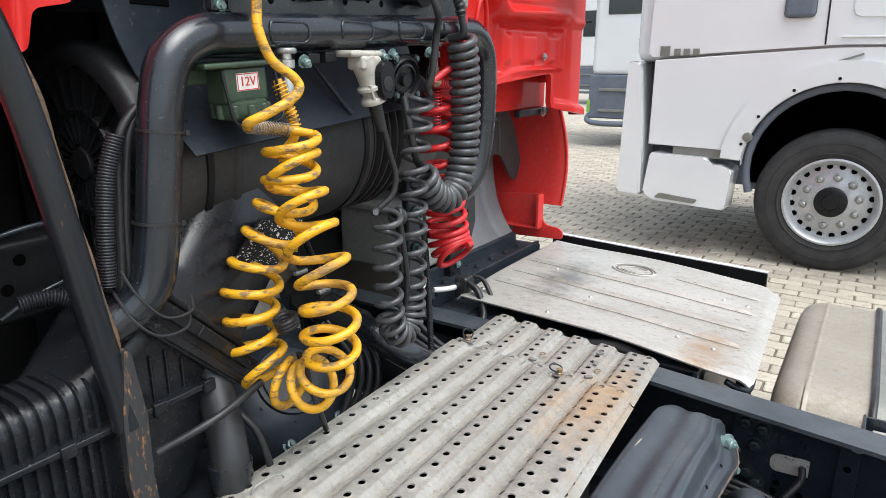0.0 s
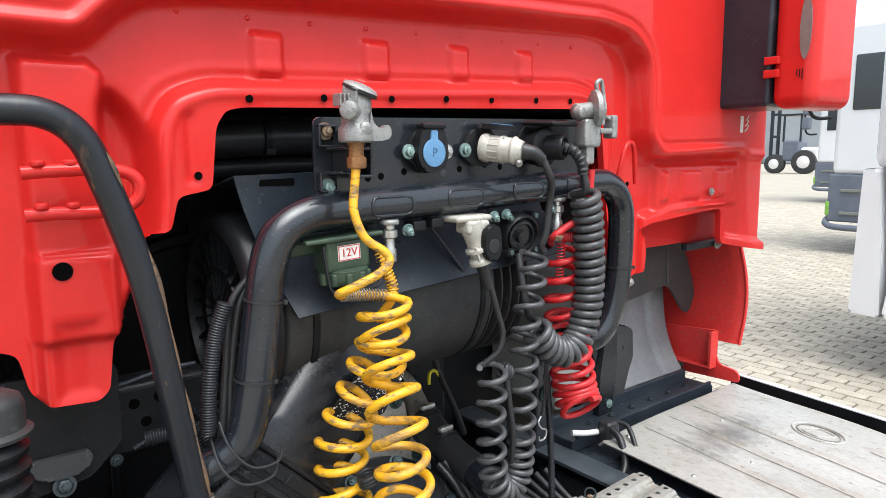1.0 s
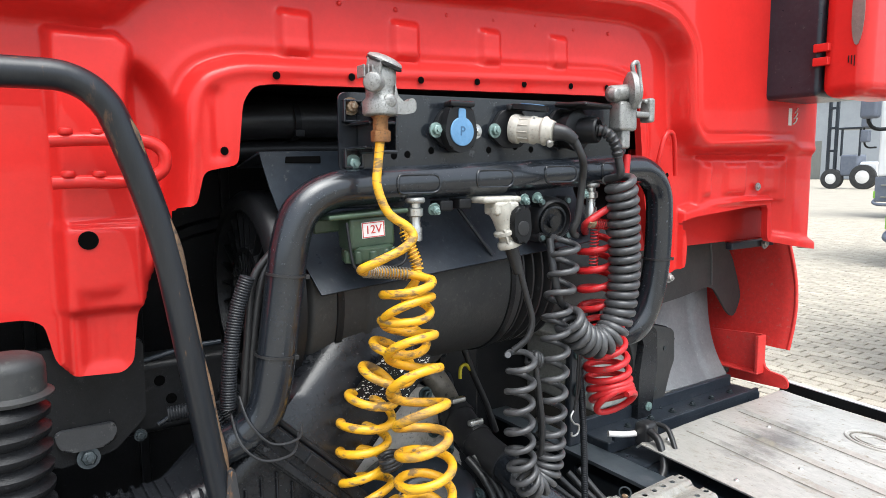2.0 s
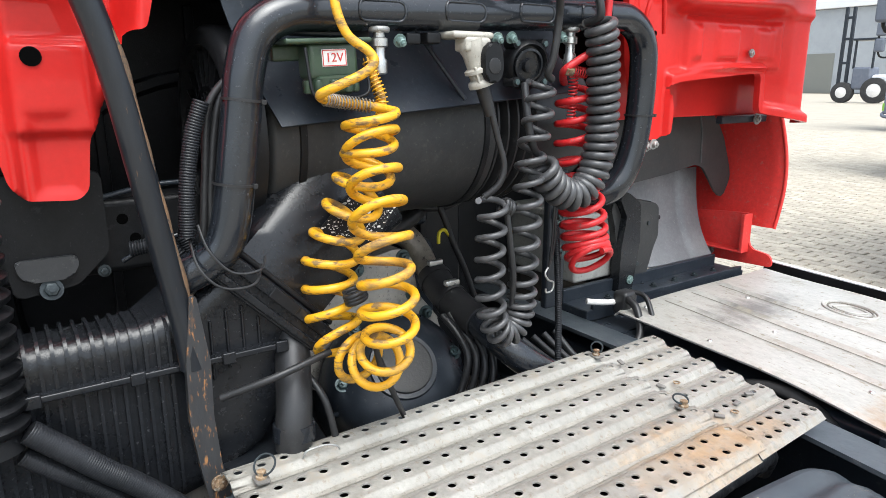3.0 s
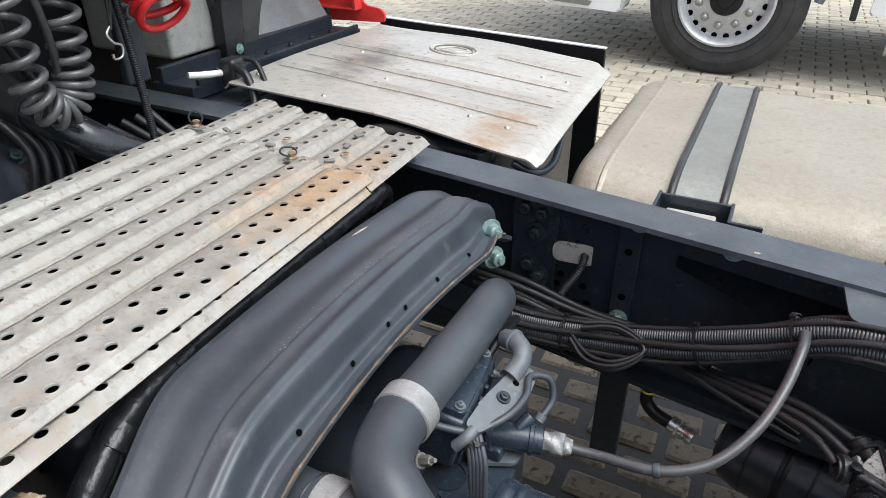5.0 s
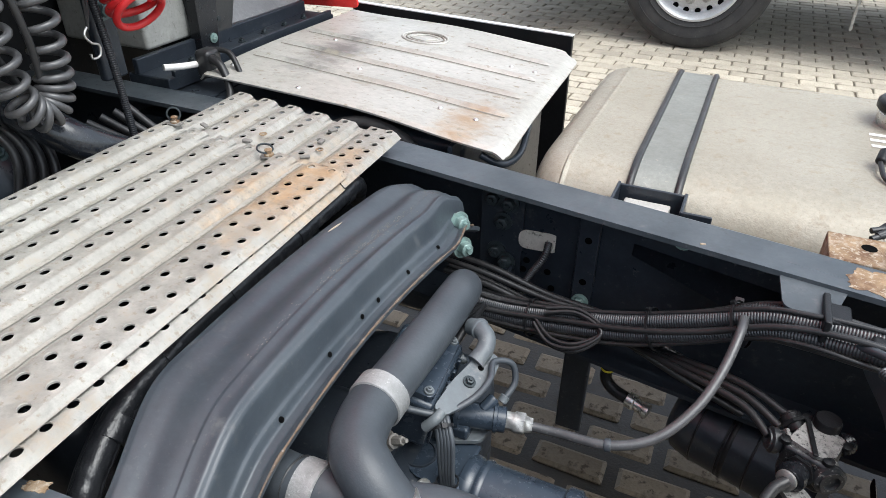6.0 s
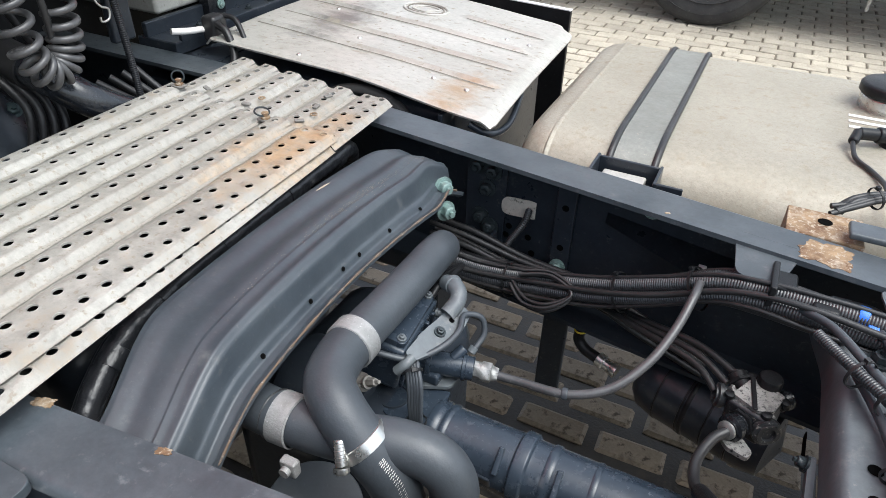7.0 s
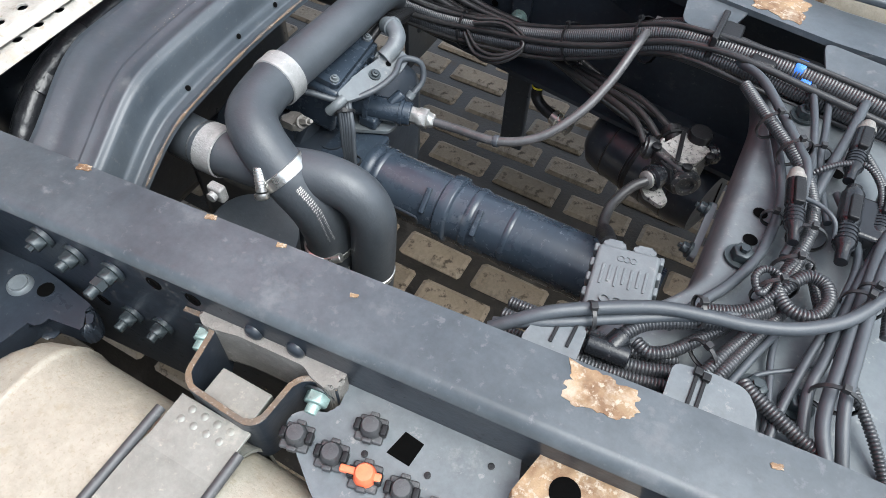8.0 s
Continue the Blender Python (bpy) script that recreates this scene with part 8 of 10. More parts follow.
cyl(bm, (-0.232, 1.1465, 0.780), (-0.222, 1.163, 0.791), 0.008, seg=14, bev=0.002)
part("valve_body", bm, SHAFT, gr, "blue-black valve cylinder")
bm = B()
prism(bm, rounded([(-0.275, 1.105), (-0.225, 1.128), (-0.222, 1.150), (-0.240, 1.160), (-0.285, 1.14)], 0.006), 0.742, 0.748, "z", 0.001)
part("valve_foot", bm, PLATE, gr, "pale worn valve foot")
bm = B()
prism(bm, rounded([(-0.330, 1.034), (-0.306, 1.034), (-0.298, 1.046), (-0.304, 1.056), (-0.318, 1.058), (-0.330, 1.050)], 0.005), 0.784, 0.797, "z", 0.003)
part("lug", bm, CASTDARK, gr, "pale oxidised alloy lug")
part("bolt", hexbolt(B(), (-0.302, 1.044, 0.797), (0.8, -0.1, 0.5), 0.006, 0.014), CASTDARK, gr, "oxidised bolt")
for (y, z) in ((1.035, 0.745), (1.00, 0.735)):
    part("bolt", hexbolt(B(), (-0.262, y, z), (1, -0.3, 0.3), 0.009, 0.010), ZINC, gr)
for k in range(5):
    w_k = 0.0042 * (k - 2)
    part("lead", pipe(B(), [(-0.272 + w_k, 1.098, 0.822), (-0.258 + w_k, 1.080, 0.818), (-0.246 + w_k, 1.066, 0.800), (-0.241 + w_k * 0.9, 1.058, 0.770), (-0.238 + w_k * 0.8, 1.055, 0.745), (-0.232 + w_k, 1.050, 0.715), (-0.225 + w_k, 1.045, 0.68)], 0.0034, 8), HOSE, gr, "thin grey cable")
part("tie", cable_tie(B(), (-0.238, 1.055, 0.748), (0.15, -0.1, -1), 0.0125), PLASTIC, gr)
part("tie", cable_tie(B(), (-0.254, 1.074, 0.812), (0.5, -0.6, -0.6), 0.0125), PLASTIC, gr)
part("lead", pipe(B(), [(-0.325, 1.050, 0.835), (-0.301, 1.064, 0.832), (-0.262, 1.082, 0.822), (-0.235, 1.114, 0.826), (-0.226, 1.150, 0.830), (-0.232, 1.180, 0.832), (-0.214, 1.197, 0.822), (-0.206, 1.190, 0.800), (-0.213, 1.168, 0.785)], 0.0042, 9), HOSE, gr, "thin grey cable")
part("lead_collar", lathe(B(), [(0.0042, -0.005), (0.0062, -0.004), (0.0062, 0.004), (0.0042, 0.005)], (-0.2125, 1.169, 0.787), (0.3, 0.7, 0.65), 12), PLATE, gr)
part("lead", pipe(B(), [(-0.275, 1.216, 0.846), (-0.295, 1.235, 0.832), (-0.305, 1.27, 0.805), (-0.31, 1.32, 0.785)], 0.0075, 9), PLASTIC, gr)
for k in range(3):
    part("lead", pipe(B(), [(-0.290 - 0.012 * k, 1.185, 0.830), (-0.285 - 0.012 * k, 1.215, 0.842 - 0.004 * k), (-0.290 - 0.01 * k, 1.25, 0.826), (-0.30, 1.32, 0.80)], 0.0055, 8), PLASTIC, gr)
hn = thing("air_line", "grey-black air line sagging from a steel fitting to the rail bundle", "air line", (-0.19, 1.16, 0.757))
bm = B()
lathe(bm, [(0.009, 0), (0.012, 0.002), (0.012, 0.012), (0.014, 0.014), (0.014, 0.026), (0.011, 0.028), (0.009, 0.036), (0, 0.036)], (-0.206, 1.1535, 0.7682), (0.96, 0.20, -0.05), 6)
part("fitting", bm, ZINC, hn, "bright hexagonal steel fitting")
part("line", pipe(B(), [(-0.176, 1.159, 0.766), (-0.140, 1.163, 0.766), (-0.079, 1.164, 0.772), (-0.030, 1.185, 0.785), (0.005, 1.225, 0.810), (0.025, 1.270, 0.838), (0.036, 1.318, 0.866), (0.038, 1.350, 0.868)], 0.0062, 12), COIL, hn)
part("sleeve", lathe(B(), [(0.007, -0.004), (0.0082, -0.003), (0.0082, 0.003), (0.007, 0.004)], (-0.079, 1.164, 0.772), (1, 0.1, 0.2), 14), HOSE, hn)

ps = thing("propeller_shaft", "blue-black painted propeller shaft with a welded collar", "propeller shaft", (-0.06, 1.08, 0.68))
A, Z2 = V(-0.275, 1.088, 0.700), V(0.20, 1.080, 0.705)
ax = (Z2 - A)
part("tube", lathe(B(), [(0.030, 0.040), (0.044, 0.046), (0.0455, 0.052), (0.0445, 0.058), (0.043, 0.060), (0.0428, 0.063), (0.0426, 0.160), (0.0425, 0.1655), (0.0462, 0.1675), (0.0475, 0.1695), (0.0475, 0.1825), (0.0462, 0.1845), (0.0425, 0.1865), (0.0420, 0.192), (0.042, 0.455), (0.041, 0.46), (0, 0.46)], A, ax, 44), SHAFT, ps)
part("weld_band", lathe(B(), [(0.0432, 0.064), (0.0448, 0.067), (0.0448, 0.071), (0.0430, 0.074)], A, ax, 44), SHAFT, ps)
for s_ in (1, -1):
    bm = B()
    ear = [(-0.2235, 1.088 + 0.043), (-0.245, 1.088 + 0.040), (-0.262, 1.088 + 0.034)] + [(-0.288 + 0.031 * math.cos(a_), 1.086 + 0.031 * math.sin(a_)) for a_ in [1.2 + 0.43 * q for q in range(10)]] + [(-0.262, 1.088 - 0.034), (-0.245, 1.088 - 0.040), (-0.2235, 1.088 - 0.043)]
    prism(bm, ear, 0.700 + s_ * 0.022, 0.700 + s_ * 0.038, "z", 0.004)
    yk = part("fork_ear", bm, SHAFT, ps, "cast fork ear with a bearing eye")
    part("bearing_eye", lathe(B(), [(0.0225, -0.001), (0.0215, 0.0022), (0.0195, 0.0022), (0.019, -0.005), (0, -0.005)], (-0.289, 1.086, 0.700 + s_ * 0.038), (0, 0, s_), 28), FRAMEDARK, yk, "dark round bearing eye")
bm = B()
lathe(bm, [(0, -0.060), (0.050, -0.060), (0.054, -0.054), (0.054, -0.045), (0.046, -0.040), (0.02, -0.036), (0, -0.034)], A, ax, 36)
part("flange", bm, FRAMEDARK, ps)
part("weld_band", lathe(B(), [(0.0422, 0.205), (0.0440, 0.208), (0.0440, 0.214), (0.0422, 0.217)], A, ax, 40), SHAFT, ps)
part("weld_band", lathe(B(), [(0.0422, 0.262), (0.0432, 0.264), (0.0432, 0.268), (0.0422, 0.270)], A, ax, 40), SHAFT, ps)
for s in (0.150, 0.225):
    c = A.lerp(Z2, s / ax.length)
    bm = B()
    box(bm, -0.004, 0.004, -0.018, 0.018, 0.040, 0.047, 0.002, Matrix.Translation(c) @ pose(0, 0, 0, 42, 0, 0))
    part("balance_weight", bm, SHAFT, ps)
bm = B()
box(bm, -0.026, 0.030, -0.002, 0.002, -0.020, 0.016, 0.002, Matrix.Translation((-0.158, 1.0445, 0.702)) @ pose(0, 0, 0, 20, 0, -3))
part("guard_tab", bm, FRAMEDARK, ps)

# ---------------------------------------------------------------- rear cross member plate with its curved edge
def gusset_fn(u, v):
    """A plate whose inner edge rolls down into a short wall."""
    yb = 0.80 + 0.60 * u
    x_in = 0.206 - 0.018 * float(smooth01(1.28, 1.40, yb)) - 0.075 * float(1 - smooth01(0.88, 1.02, yb))
    if v < 0.05:
        return (x_in, yb, 0.815 + 0.030 * v / 0.05)
    if v < 0.25:
        a = (v - 0.05) / 0.20 * math.pi / 2
        return (x_in + 0.014 * (1 - math.cos(a)), yb, 0.845 + 0.027 * math.sin(a))
    x = x_in + 0.014 + (0.56 - x_in - 0.014) * (v - 0.25) / 0.75
    return (x, yb, 0.872 - 0.010 * math.exp(-((x - x_in - 0.085) / 0.014) ** 2))


gp = thing("rear_cross_member", "black steel cross member plate with a rounded rear bay edge", "cross member", (0.35, 1.1, 0.85))
part("plate", sheet(B(), gusset_fn, 60, 60, 0.006), PLATE, gp)
for (x, y) in ((0.235, 1.044), (0.250, 1.285), (0.279, 0.908), (0.315, 0.914)):
    part("bolt", hexbolt(B(), (x, y, 0.873), (0, 0, 1), 0.0105, 0.010), BOLTDARK, gp, "dark flange bolt")
for (x, y) in ((0.240, 1.112), (0.239, 1.072), (0.30, 1.21), (0.36, 1.16)):
    part("hole", lathe(B(), [(0.0075, 0.0008), (0.0055, 0.001), (0, 0.0003)], (x, y, 0.8725), (0, 0, 1), 14), VOID, gp, "dark hole")
bm = B()
prism(bm, rounded([(1.082, 0.792), (1.160, 0.806), (1.160, 0.818), (1.082, 0.804)], 0.004), 0.1955, 0.2035, "x", 0.001)
part("edge_bar", bm, PLATE, gp, "worn grey clamp bar")
for (y, z) in ((1.092, 0.801), (1.150, 0.811)):
    part("bolt", hexbolt(B(), (0.1955, y, z), (-1, 0, 0.2), 0.0068, 0.008), BOLTDARK, gp, "dark bolt")
bm = B()
prism(bm, rounded([(1.185, 0.762), (1.235, 0.768), (1.235, 0.782), (1.185, 0.776)], 0.0055), 0.2015, 0.2026, "x")
part("slot", bm, VOID, gp, "dark oval slot")
eb2 = thing("brake_module", "black brake control module with raised lettering", "brake module", (0.146, 0.97, 0.83))
mt = Matrix.Translation((0.145, 0.970, 0.845)) @ pose(0, 0, 0, 4, -6, 8)
bm = B()
box(bm, -0.031, 0.031, -0.046, 0.040, -0.04, 0.016, 0.004, mt)
part("case", bm, PLATE, eb2)
for k in range(2):
    bm = B()
    prism(bm, rounded([(-0.028 + 0.030 * k, 0.040), (-0.003 + 0.030 * k, 0.040), (-0.006 + 0.030 * k, 0.049), (-0.025 + 0.030 * k, 0.049)], 0.003), -0.03, 0.013, "z", 0.002)
    bmesh.ops.transform(bm, matrix=mt, verts=bm.verts)
    part("socket_shroud", bm, PLATE, eb2)
bm = B()
for k in range(-1, 2):
    lathe(bm, [(0.0038, 0.0158), (0.0036, 0.0170), (0.0026, 0.0170), (0.0024, 0.0158)], (0.0062 * k, 0.026, 0), (0, 0, 1), 14)
bmesh.ops.transform(bm, matrix=mt, verts=bm.verts)
part("raised_mark", bm, PLATE, eb2)
for k in range(7):
    bm = B()
    box(bm, -0.022 + 0.0070 * k, -0.0195 + 0.0070 * k, -0.008 + 0.004 * (k % 2), 0.016, 0.0155, 0.0172, 0.0005, mt)
    part("rib", bm, PLATE, eb2)
for s_ in (-1, 1):
    for k in range(5):
        bm = B()
        box(bm, s_ * 0.032 - 0.003, s_ * 0.032 + 0.003, -0.040 + 0.018 * k, -0.030 + 0.018 * k, -0.02, 0.012, 0.002, mt)
        part("latch", bm, PLATE, eb2)
text_mesh("lettering", "EBS", 0.024, mt @ Matrix.Translation((0, -0.026, 0.0163)) @ pose(0, 0, 0, 0, 0, 180), PLATE, eb2, 0.002)

vb = thing("solenoid_valve", "scuffed black and alloy air valve with hose elbows", "air valve", (0.15, 1.25, 0.74))
mv = Matrix.Translation((0.143, 1.262, 0.762)) @ pose(0, 0, 0, 0, 0, -22)
bm = B()
box(bm, -0.026, 0.026, -0.028, 0.028, -0.028, 0.018, 0.005, mv)
part("body", bm, SCUFF, vb, "flaked black valve body")
bm = B()
prism(bm, rounded([(-0.024, -0.020), (0.012, -0.024), (0.026, -0.010), (0.024, 0.026), (-0.020, 0.026)], 0.004), 0.018, 0.0235, "z", 0.001)
bmesh.ops.transform(bm, matrix=mv, verts=bm.verts)
part("top_plate", bm, FLAKED, vb, "scratched pale alloy top plate")
bm = B()
box(bm, -0.003, 0.003, -0.030, 0.028, 0.0235, 0.0262, 0.001, mv @ pose(-0.006, 0, 0, 0, 0, 30))
part("clip", bm, PLASTIC, vb)
bm = B()
lathe(bm, [(0.0155, 0.018), (0.0155, 0.031), (0.0138, 0.0345), (0.006, 0.0352), (0, 0.0352)], mv @ V(-0.001, 0.032, 0), (0, 0, 1), 24)
part("cap", bm, PLASTIC, vb, "black round cap")
for (p_a, p_b, r_a, mat_) in (((0.130, 1.268, 0.764), (0.093, 1.259, 0.768), 0.0135, SCUFF), ((0.140, 1.245, 0.760), (0.118, 1.209, 0.764), 0.0145, DUSTY), ((0.152, 1.250, 0.758), (0.165, 1.224, 0.762), 0.0160, SCUFF), ((0.160, 1.272, 0.768), (0.184, 1.288, 0.776), 0.0110, DUSTY), ((0.128, 1.285, 0.770), (0.114, 1.304, 0.776), 0.0115, PLASTIC)):
    d_ = (Vector(p_b) - Vector(p_a)).normalized()
    n_ = (Vector(p_b) - Vector(p_a)).length
    pt = part("port", lathe(B(), [(0, 0), (r_a, 0), (r_a, n_ - 0.012), (r_a * 1.18, n_ - 0.011), (r_a * 1.18, n_ - 0.004), (r_a * 0.9, n_ - 0.002), (r_a * 0.9, n_), (r_a * 0.6, n_), (r_a * 0.55, n_ - 0.004), (0, n_ - 0.004)], p_a, d_, 20), mat_, vb)
    part("lug", lathe(B(), [(r_a * 1.05, -0.003), (r_a * 1.3, -0.002), (r_a * 1.3, 0.002), (r_a * 1.05, 0.003)], Vector(p_a) + d_ * (n_ * 0.45), d_, 6), FLAKED if mat_ is SCUFF else PLASTIC, pt)
part("collar", lathe(B(), [(0.0095, 0), (0.0120, 0.001), (0.0120, 0.004), (0.0085, 0.006), (0, 0.006)], (0.118, 1.209, 0.764), (-0.52, -0.85, 0.1), 18), ZINC, vb, "bright ring")
bm = B()
prism(bm, rounded([(0.108, 1.215), (0.122, 1.195), (0.146, 1.188), (0.152, 1.200), (0.135, 1.222)], 0.004), 0.742, 0.749, "z", 0.001)
part("tab", bm, FLAKED, vb)
for (x, y) in ((0.022, -0.020), (0.028, 0.018), (-0.022, 0.030), (-0.026, -0.022)):
    part("screw", lathe(B(), [(0.0065, 0), (0.0065, 0.005), (0.003, 0.006), (0, 0.0055)], mv @ V(x, y, 0.018), (0, 0, 1), 12), PLASTIC, vb)
part("hose", pipe(B(), [(0.117, 1.205, 0.764), (0.103, 1.188, 0.760), (0.091, 1.150, 0.756), (0.094, 1.110, 0.762), (0.108, 1.070, 0.790), (0.119, 1.030, 0.825)], 0.0068, 12), RUBBER, vb, "worn black hose")
part("hose_plug", pipe(B(), [(0.100, 1.090, 0.775), (0.108, 1.068, 0.792), (0.114, 1.046, 0.810)], 0.0105, 12), PLASTIC, vb)
for k in range(3):
    part("hose", pipe(B(), [(0.094 + 0.012 * k, 1.262 + 0.022 * k, 0.770), (0.06, 1.300 + 0.02 * k, 0.774), (-0.02, 1.355 + 0.012 * k, 0.755), (-0.10, 1.42 + 0.006 * k, 0.725), (-0.16, 1.45, 0.71 + 0.01 * k)], 0.0048, 8), RUBBER, vb)
at = thing("air_reservoir", "black cylindrical air reservoir under the far rail", "air tank", (0.08, 1.40, 0.5))
bm = lathe(B(), [(0, 0), (0.04, 0.006), (0.056, 0.022), (0.061, 0.05), (0.061, 0.20), (0.055, 0.23), (0, 0.245)], (-0.01, 1.47, 0.575), (0.93, -0.30, 0.0), 36)
part("shell", bm, FRAMEDARK, at)
bm = lathe(B(), [(0.061, 0.10), (0.0630, 0.102), (0.0630, 0.106), (0.061, 0.108)], (-0.01, 1.47, 0.575), (0.93, -0.30, 0.0), 36)
part("seam", bm, PLASTIC, at)
for k in range(4):
    part("rib", lathe(B(), [(0.0608, -0.002), (0.0622, -0.001), (0.0622, 0.001), (0.0608, 0.002)], V(-0.01, 1.47, 0.575) + V(0.93, -0.30, 0.0).normalized() * (0.055 + 0.042 * k), (0.93, -0.30, 0.0), 36), PLASTIC, at)
sn = thing("pressure_sensor", "black pressure sensor with a bright steel body", "sensor", (-0.09, 1.45, 0.58))
bm = lathe(B(), [(0.008, 0), (0.014, 0.002), (0.014, 0.014), (0.011, 0.016), (0.011, 0.030), (0.013, 0.032), (0.013, 0.04), (0, 0.04)], (-0.085, 1.437, 0.598), (0.9, -0.3, -0.1), 12)
part("body", bm, STEEL, sn)
part("plug", pipe(B(), [(-0.085, 1.437, 0.598), (-0.11, 1.445, 0.602), (-0.125, 1.452, 0.615), (-0.125, 1.455, 0.64)], 0.010, 10), PLASTIC, sn)
part("ring", lathe(B(), [(0.0105, 0), (0.0118, 0.001), (0.0118, 0.003), (0.0105, 0.004)], (-0.125, 1.4545, 0.632), (0, 0, 1), 14), YELLOWCLIP, sn)
bm = B()
box(bm, -0.215, -0.165, 1.535, 1.550, 0.38, 0.80, 0.004)
solo("hanger_plate", bm, FRAMEDARK, "black hanger plate below the chassis rail", "hanger")
# ---------------------------------------------------------------- fittings on the far rail's web
def web_y(x):
    return far_in(x) + 0.073


fr = thing("rail_fittings", "dark bolts and bracket plates on the rail's inner web", "rail bracket", (-0.3, 1.53, 0.7))
bm = B()
prism(bm, rounded([(-0.385, 0.69), (-0.31, 0.69), (-0.31, 0.88), (-0.385, 0.88)], 0.01), web_y(-0.35) - 0.012, web_y(-0.35) - 0.002, "y", 0.002)
part("plate", bm, FRAMEDARK, fr)
for (x, z) in ((-0.365, 0.865), (-0.335, 0.862), (-0.345, 0.825), (-0.355, 0.765), (-0.335, 0.748), (-0.372, 0.725), (-0.340, 0.715)):
    part("bolt", hexbolt(B(), (x, web_y(x) - 0.012, z), (0, -1, 0), 0.0115, 0.012), BOLTDARK, fr, "dark nut")
bm = B()
prism(bm, rounded([(-0.345, 0.735), (-0.32, 0.745), (-0.315, 0.705), (-0.335, 0.70)], 0.006), web_y(-0.33) - 0.035, web_y(-0.33) - 0.012, "y", 0.003)
part("lug", bm, FRAMEDARK, fr)
bm = B()
prism(bm, rounded([(-0.316, 0.780), (-0.244, 0.784), (-0.244, 0.820), (-0.316, 0.816)], 0.017, 6), web_y(-0.28) - 0.003, web_y(-0.28) - 0.001, "y")
part("oval_hole", bm, CAST, fr, "oval hole showing a dusty bracket behind")
bm = B()
ribbed(bm, [(-0.262, web_y(-0.26) - 0.006, 0.805), (-0.262, web_y(-0.26) - 0.03, 0.79), (-0.285, web_y(-0.28) - 0.04, 0.745), (-0.295, web_y(-0.28) - 0.05, 0.70)], 0.0065, 0.001, 0.004, 9)
part("conduit", bm, CABLE, fr)
bm = B()
prism(bm, [(-0.212, 0.675), (-0.178, 0.675), (-0.178, 0.895), (-0.212, 0.895)], web_y(-0.19) - 0.010, web_y(-0.19) - 0.002, "y", 0.002)
part("upright_bar", bm, FRAMEDARK, fr)
for (x, z) in ((-0.195, 0.716), (-0.185, 0.888), (-0.055, 0.884)):
    part("green_bolt", hexbolt(B(), (x, web_y(x) - 0.012, z), (0, -1, 0.1), 0.0100, 0.009), BOLT, fr, "pale green bolt")
for (x, z) in ((-0.195, 0.835), (-0.195, 0.755), (-0.26, 0.745), (-0.25, 0.715), (-0.16, 0.695), (-0.30, 0.755), (-0.305, 0.735)):
    part("hole", lathe(B(), [(0.0062, 0.0008), (0.0048, 0.001), (0, 0.0002)], (x, web_y(x) - (0.0105 if abs(x + 0.195) < 0.02 else 0.0015), z), (0, -1, 0), 12), VOID, fr, "dark hole")
bm = B()
yb = web_y(0.0)
vs = [bm.verts.new(p) for p in ((-0.125, web_y(-0.125) - 0.001, 0.848), (0.10, web_y(0.10) - 0.001, 0.838), (0.10, web_y(0.10) - 0.055, 0.800), (-0.125, web_y(-0.125) - 0.010, 0.833))]
bm.faces.new(vs)
bmesh.ops.solidify(bm, geom=list(bm.faces), thickness=0.006)
part("sloping_gusset", bm, FRAMEDARK, fr)
bm = B()
box(bm, 0.03, 0.042, web_y(0.03) - 0.032, web_y(0.03) - 0.022, 0.822, 0.826, 0.001)
part("mark", bm, LABELW, fr, "small white paint mark")

# rust patches and bracket on the rails
def rust_patch(cx, cy, w, d, z, ang, seed, label):
    r = random.Random(seed)
    n = 64
    pts = []
    ph = [r.uniform(0, 6.3) for _ in range(4)]
    for i in range(n):
        a = 2 * math.pi * i / n
        k = 1 / max(abs(math.cos(a)), abs(math.sin(a))) ** 0.85
        k *= 0.90 + 0.07 * math.sin(3 * a + ph[0]) + 0.06 * math.sin(7 * a + ph[1]) + 0.05 * math.sin(13 * a + ph[2]) + 0.03 * math.sin(23 * a + ph[3])
        p = Vector((math.cos(a) * w * k, math.sin(a) * d * k)).to_3d()
        p = Matrix.Rotation(ang, 3, "Z") @ p
        pts.append((cx + p.x, cy + p.y))
    bm = B()
    prism(bm, pts, z - 0.001, z + 0.0006, "z")
    return solo("rust_patch", bm, RUST, label, "rust patch", group="rust patches")


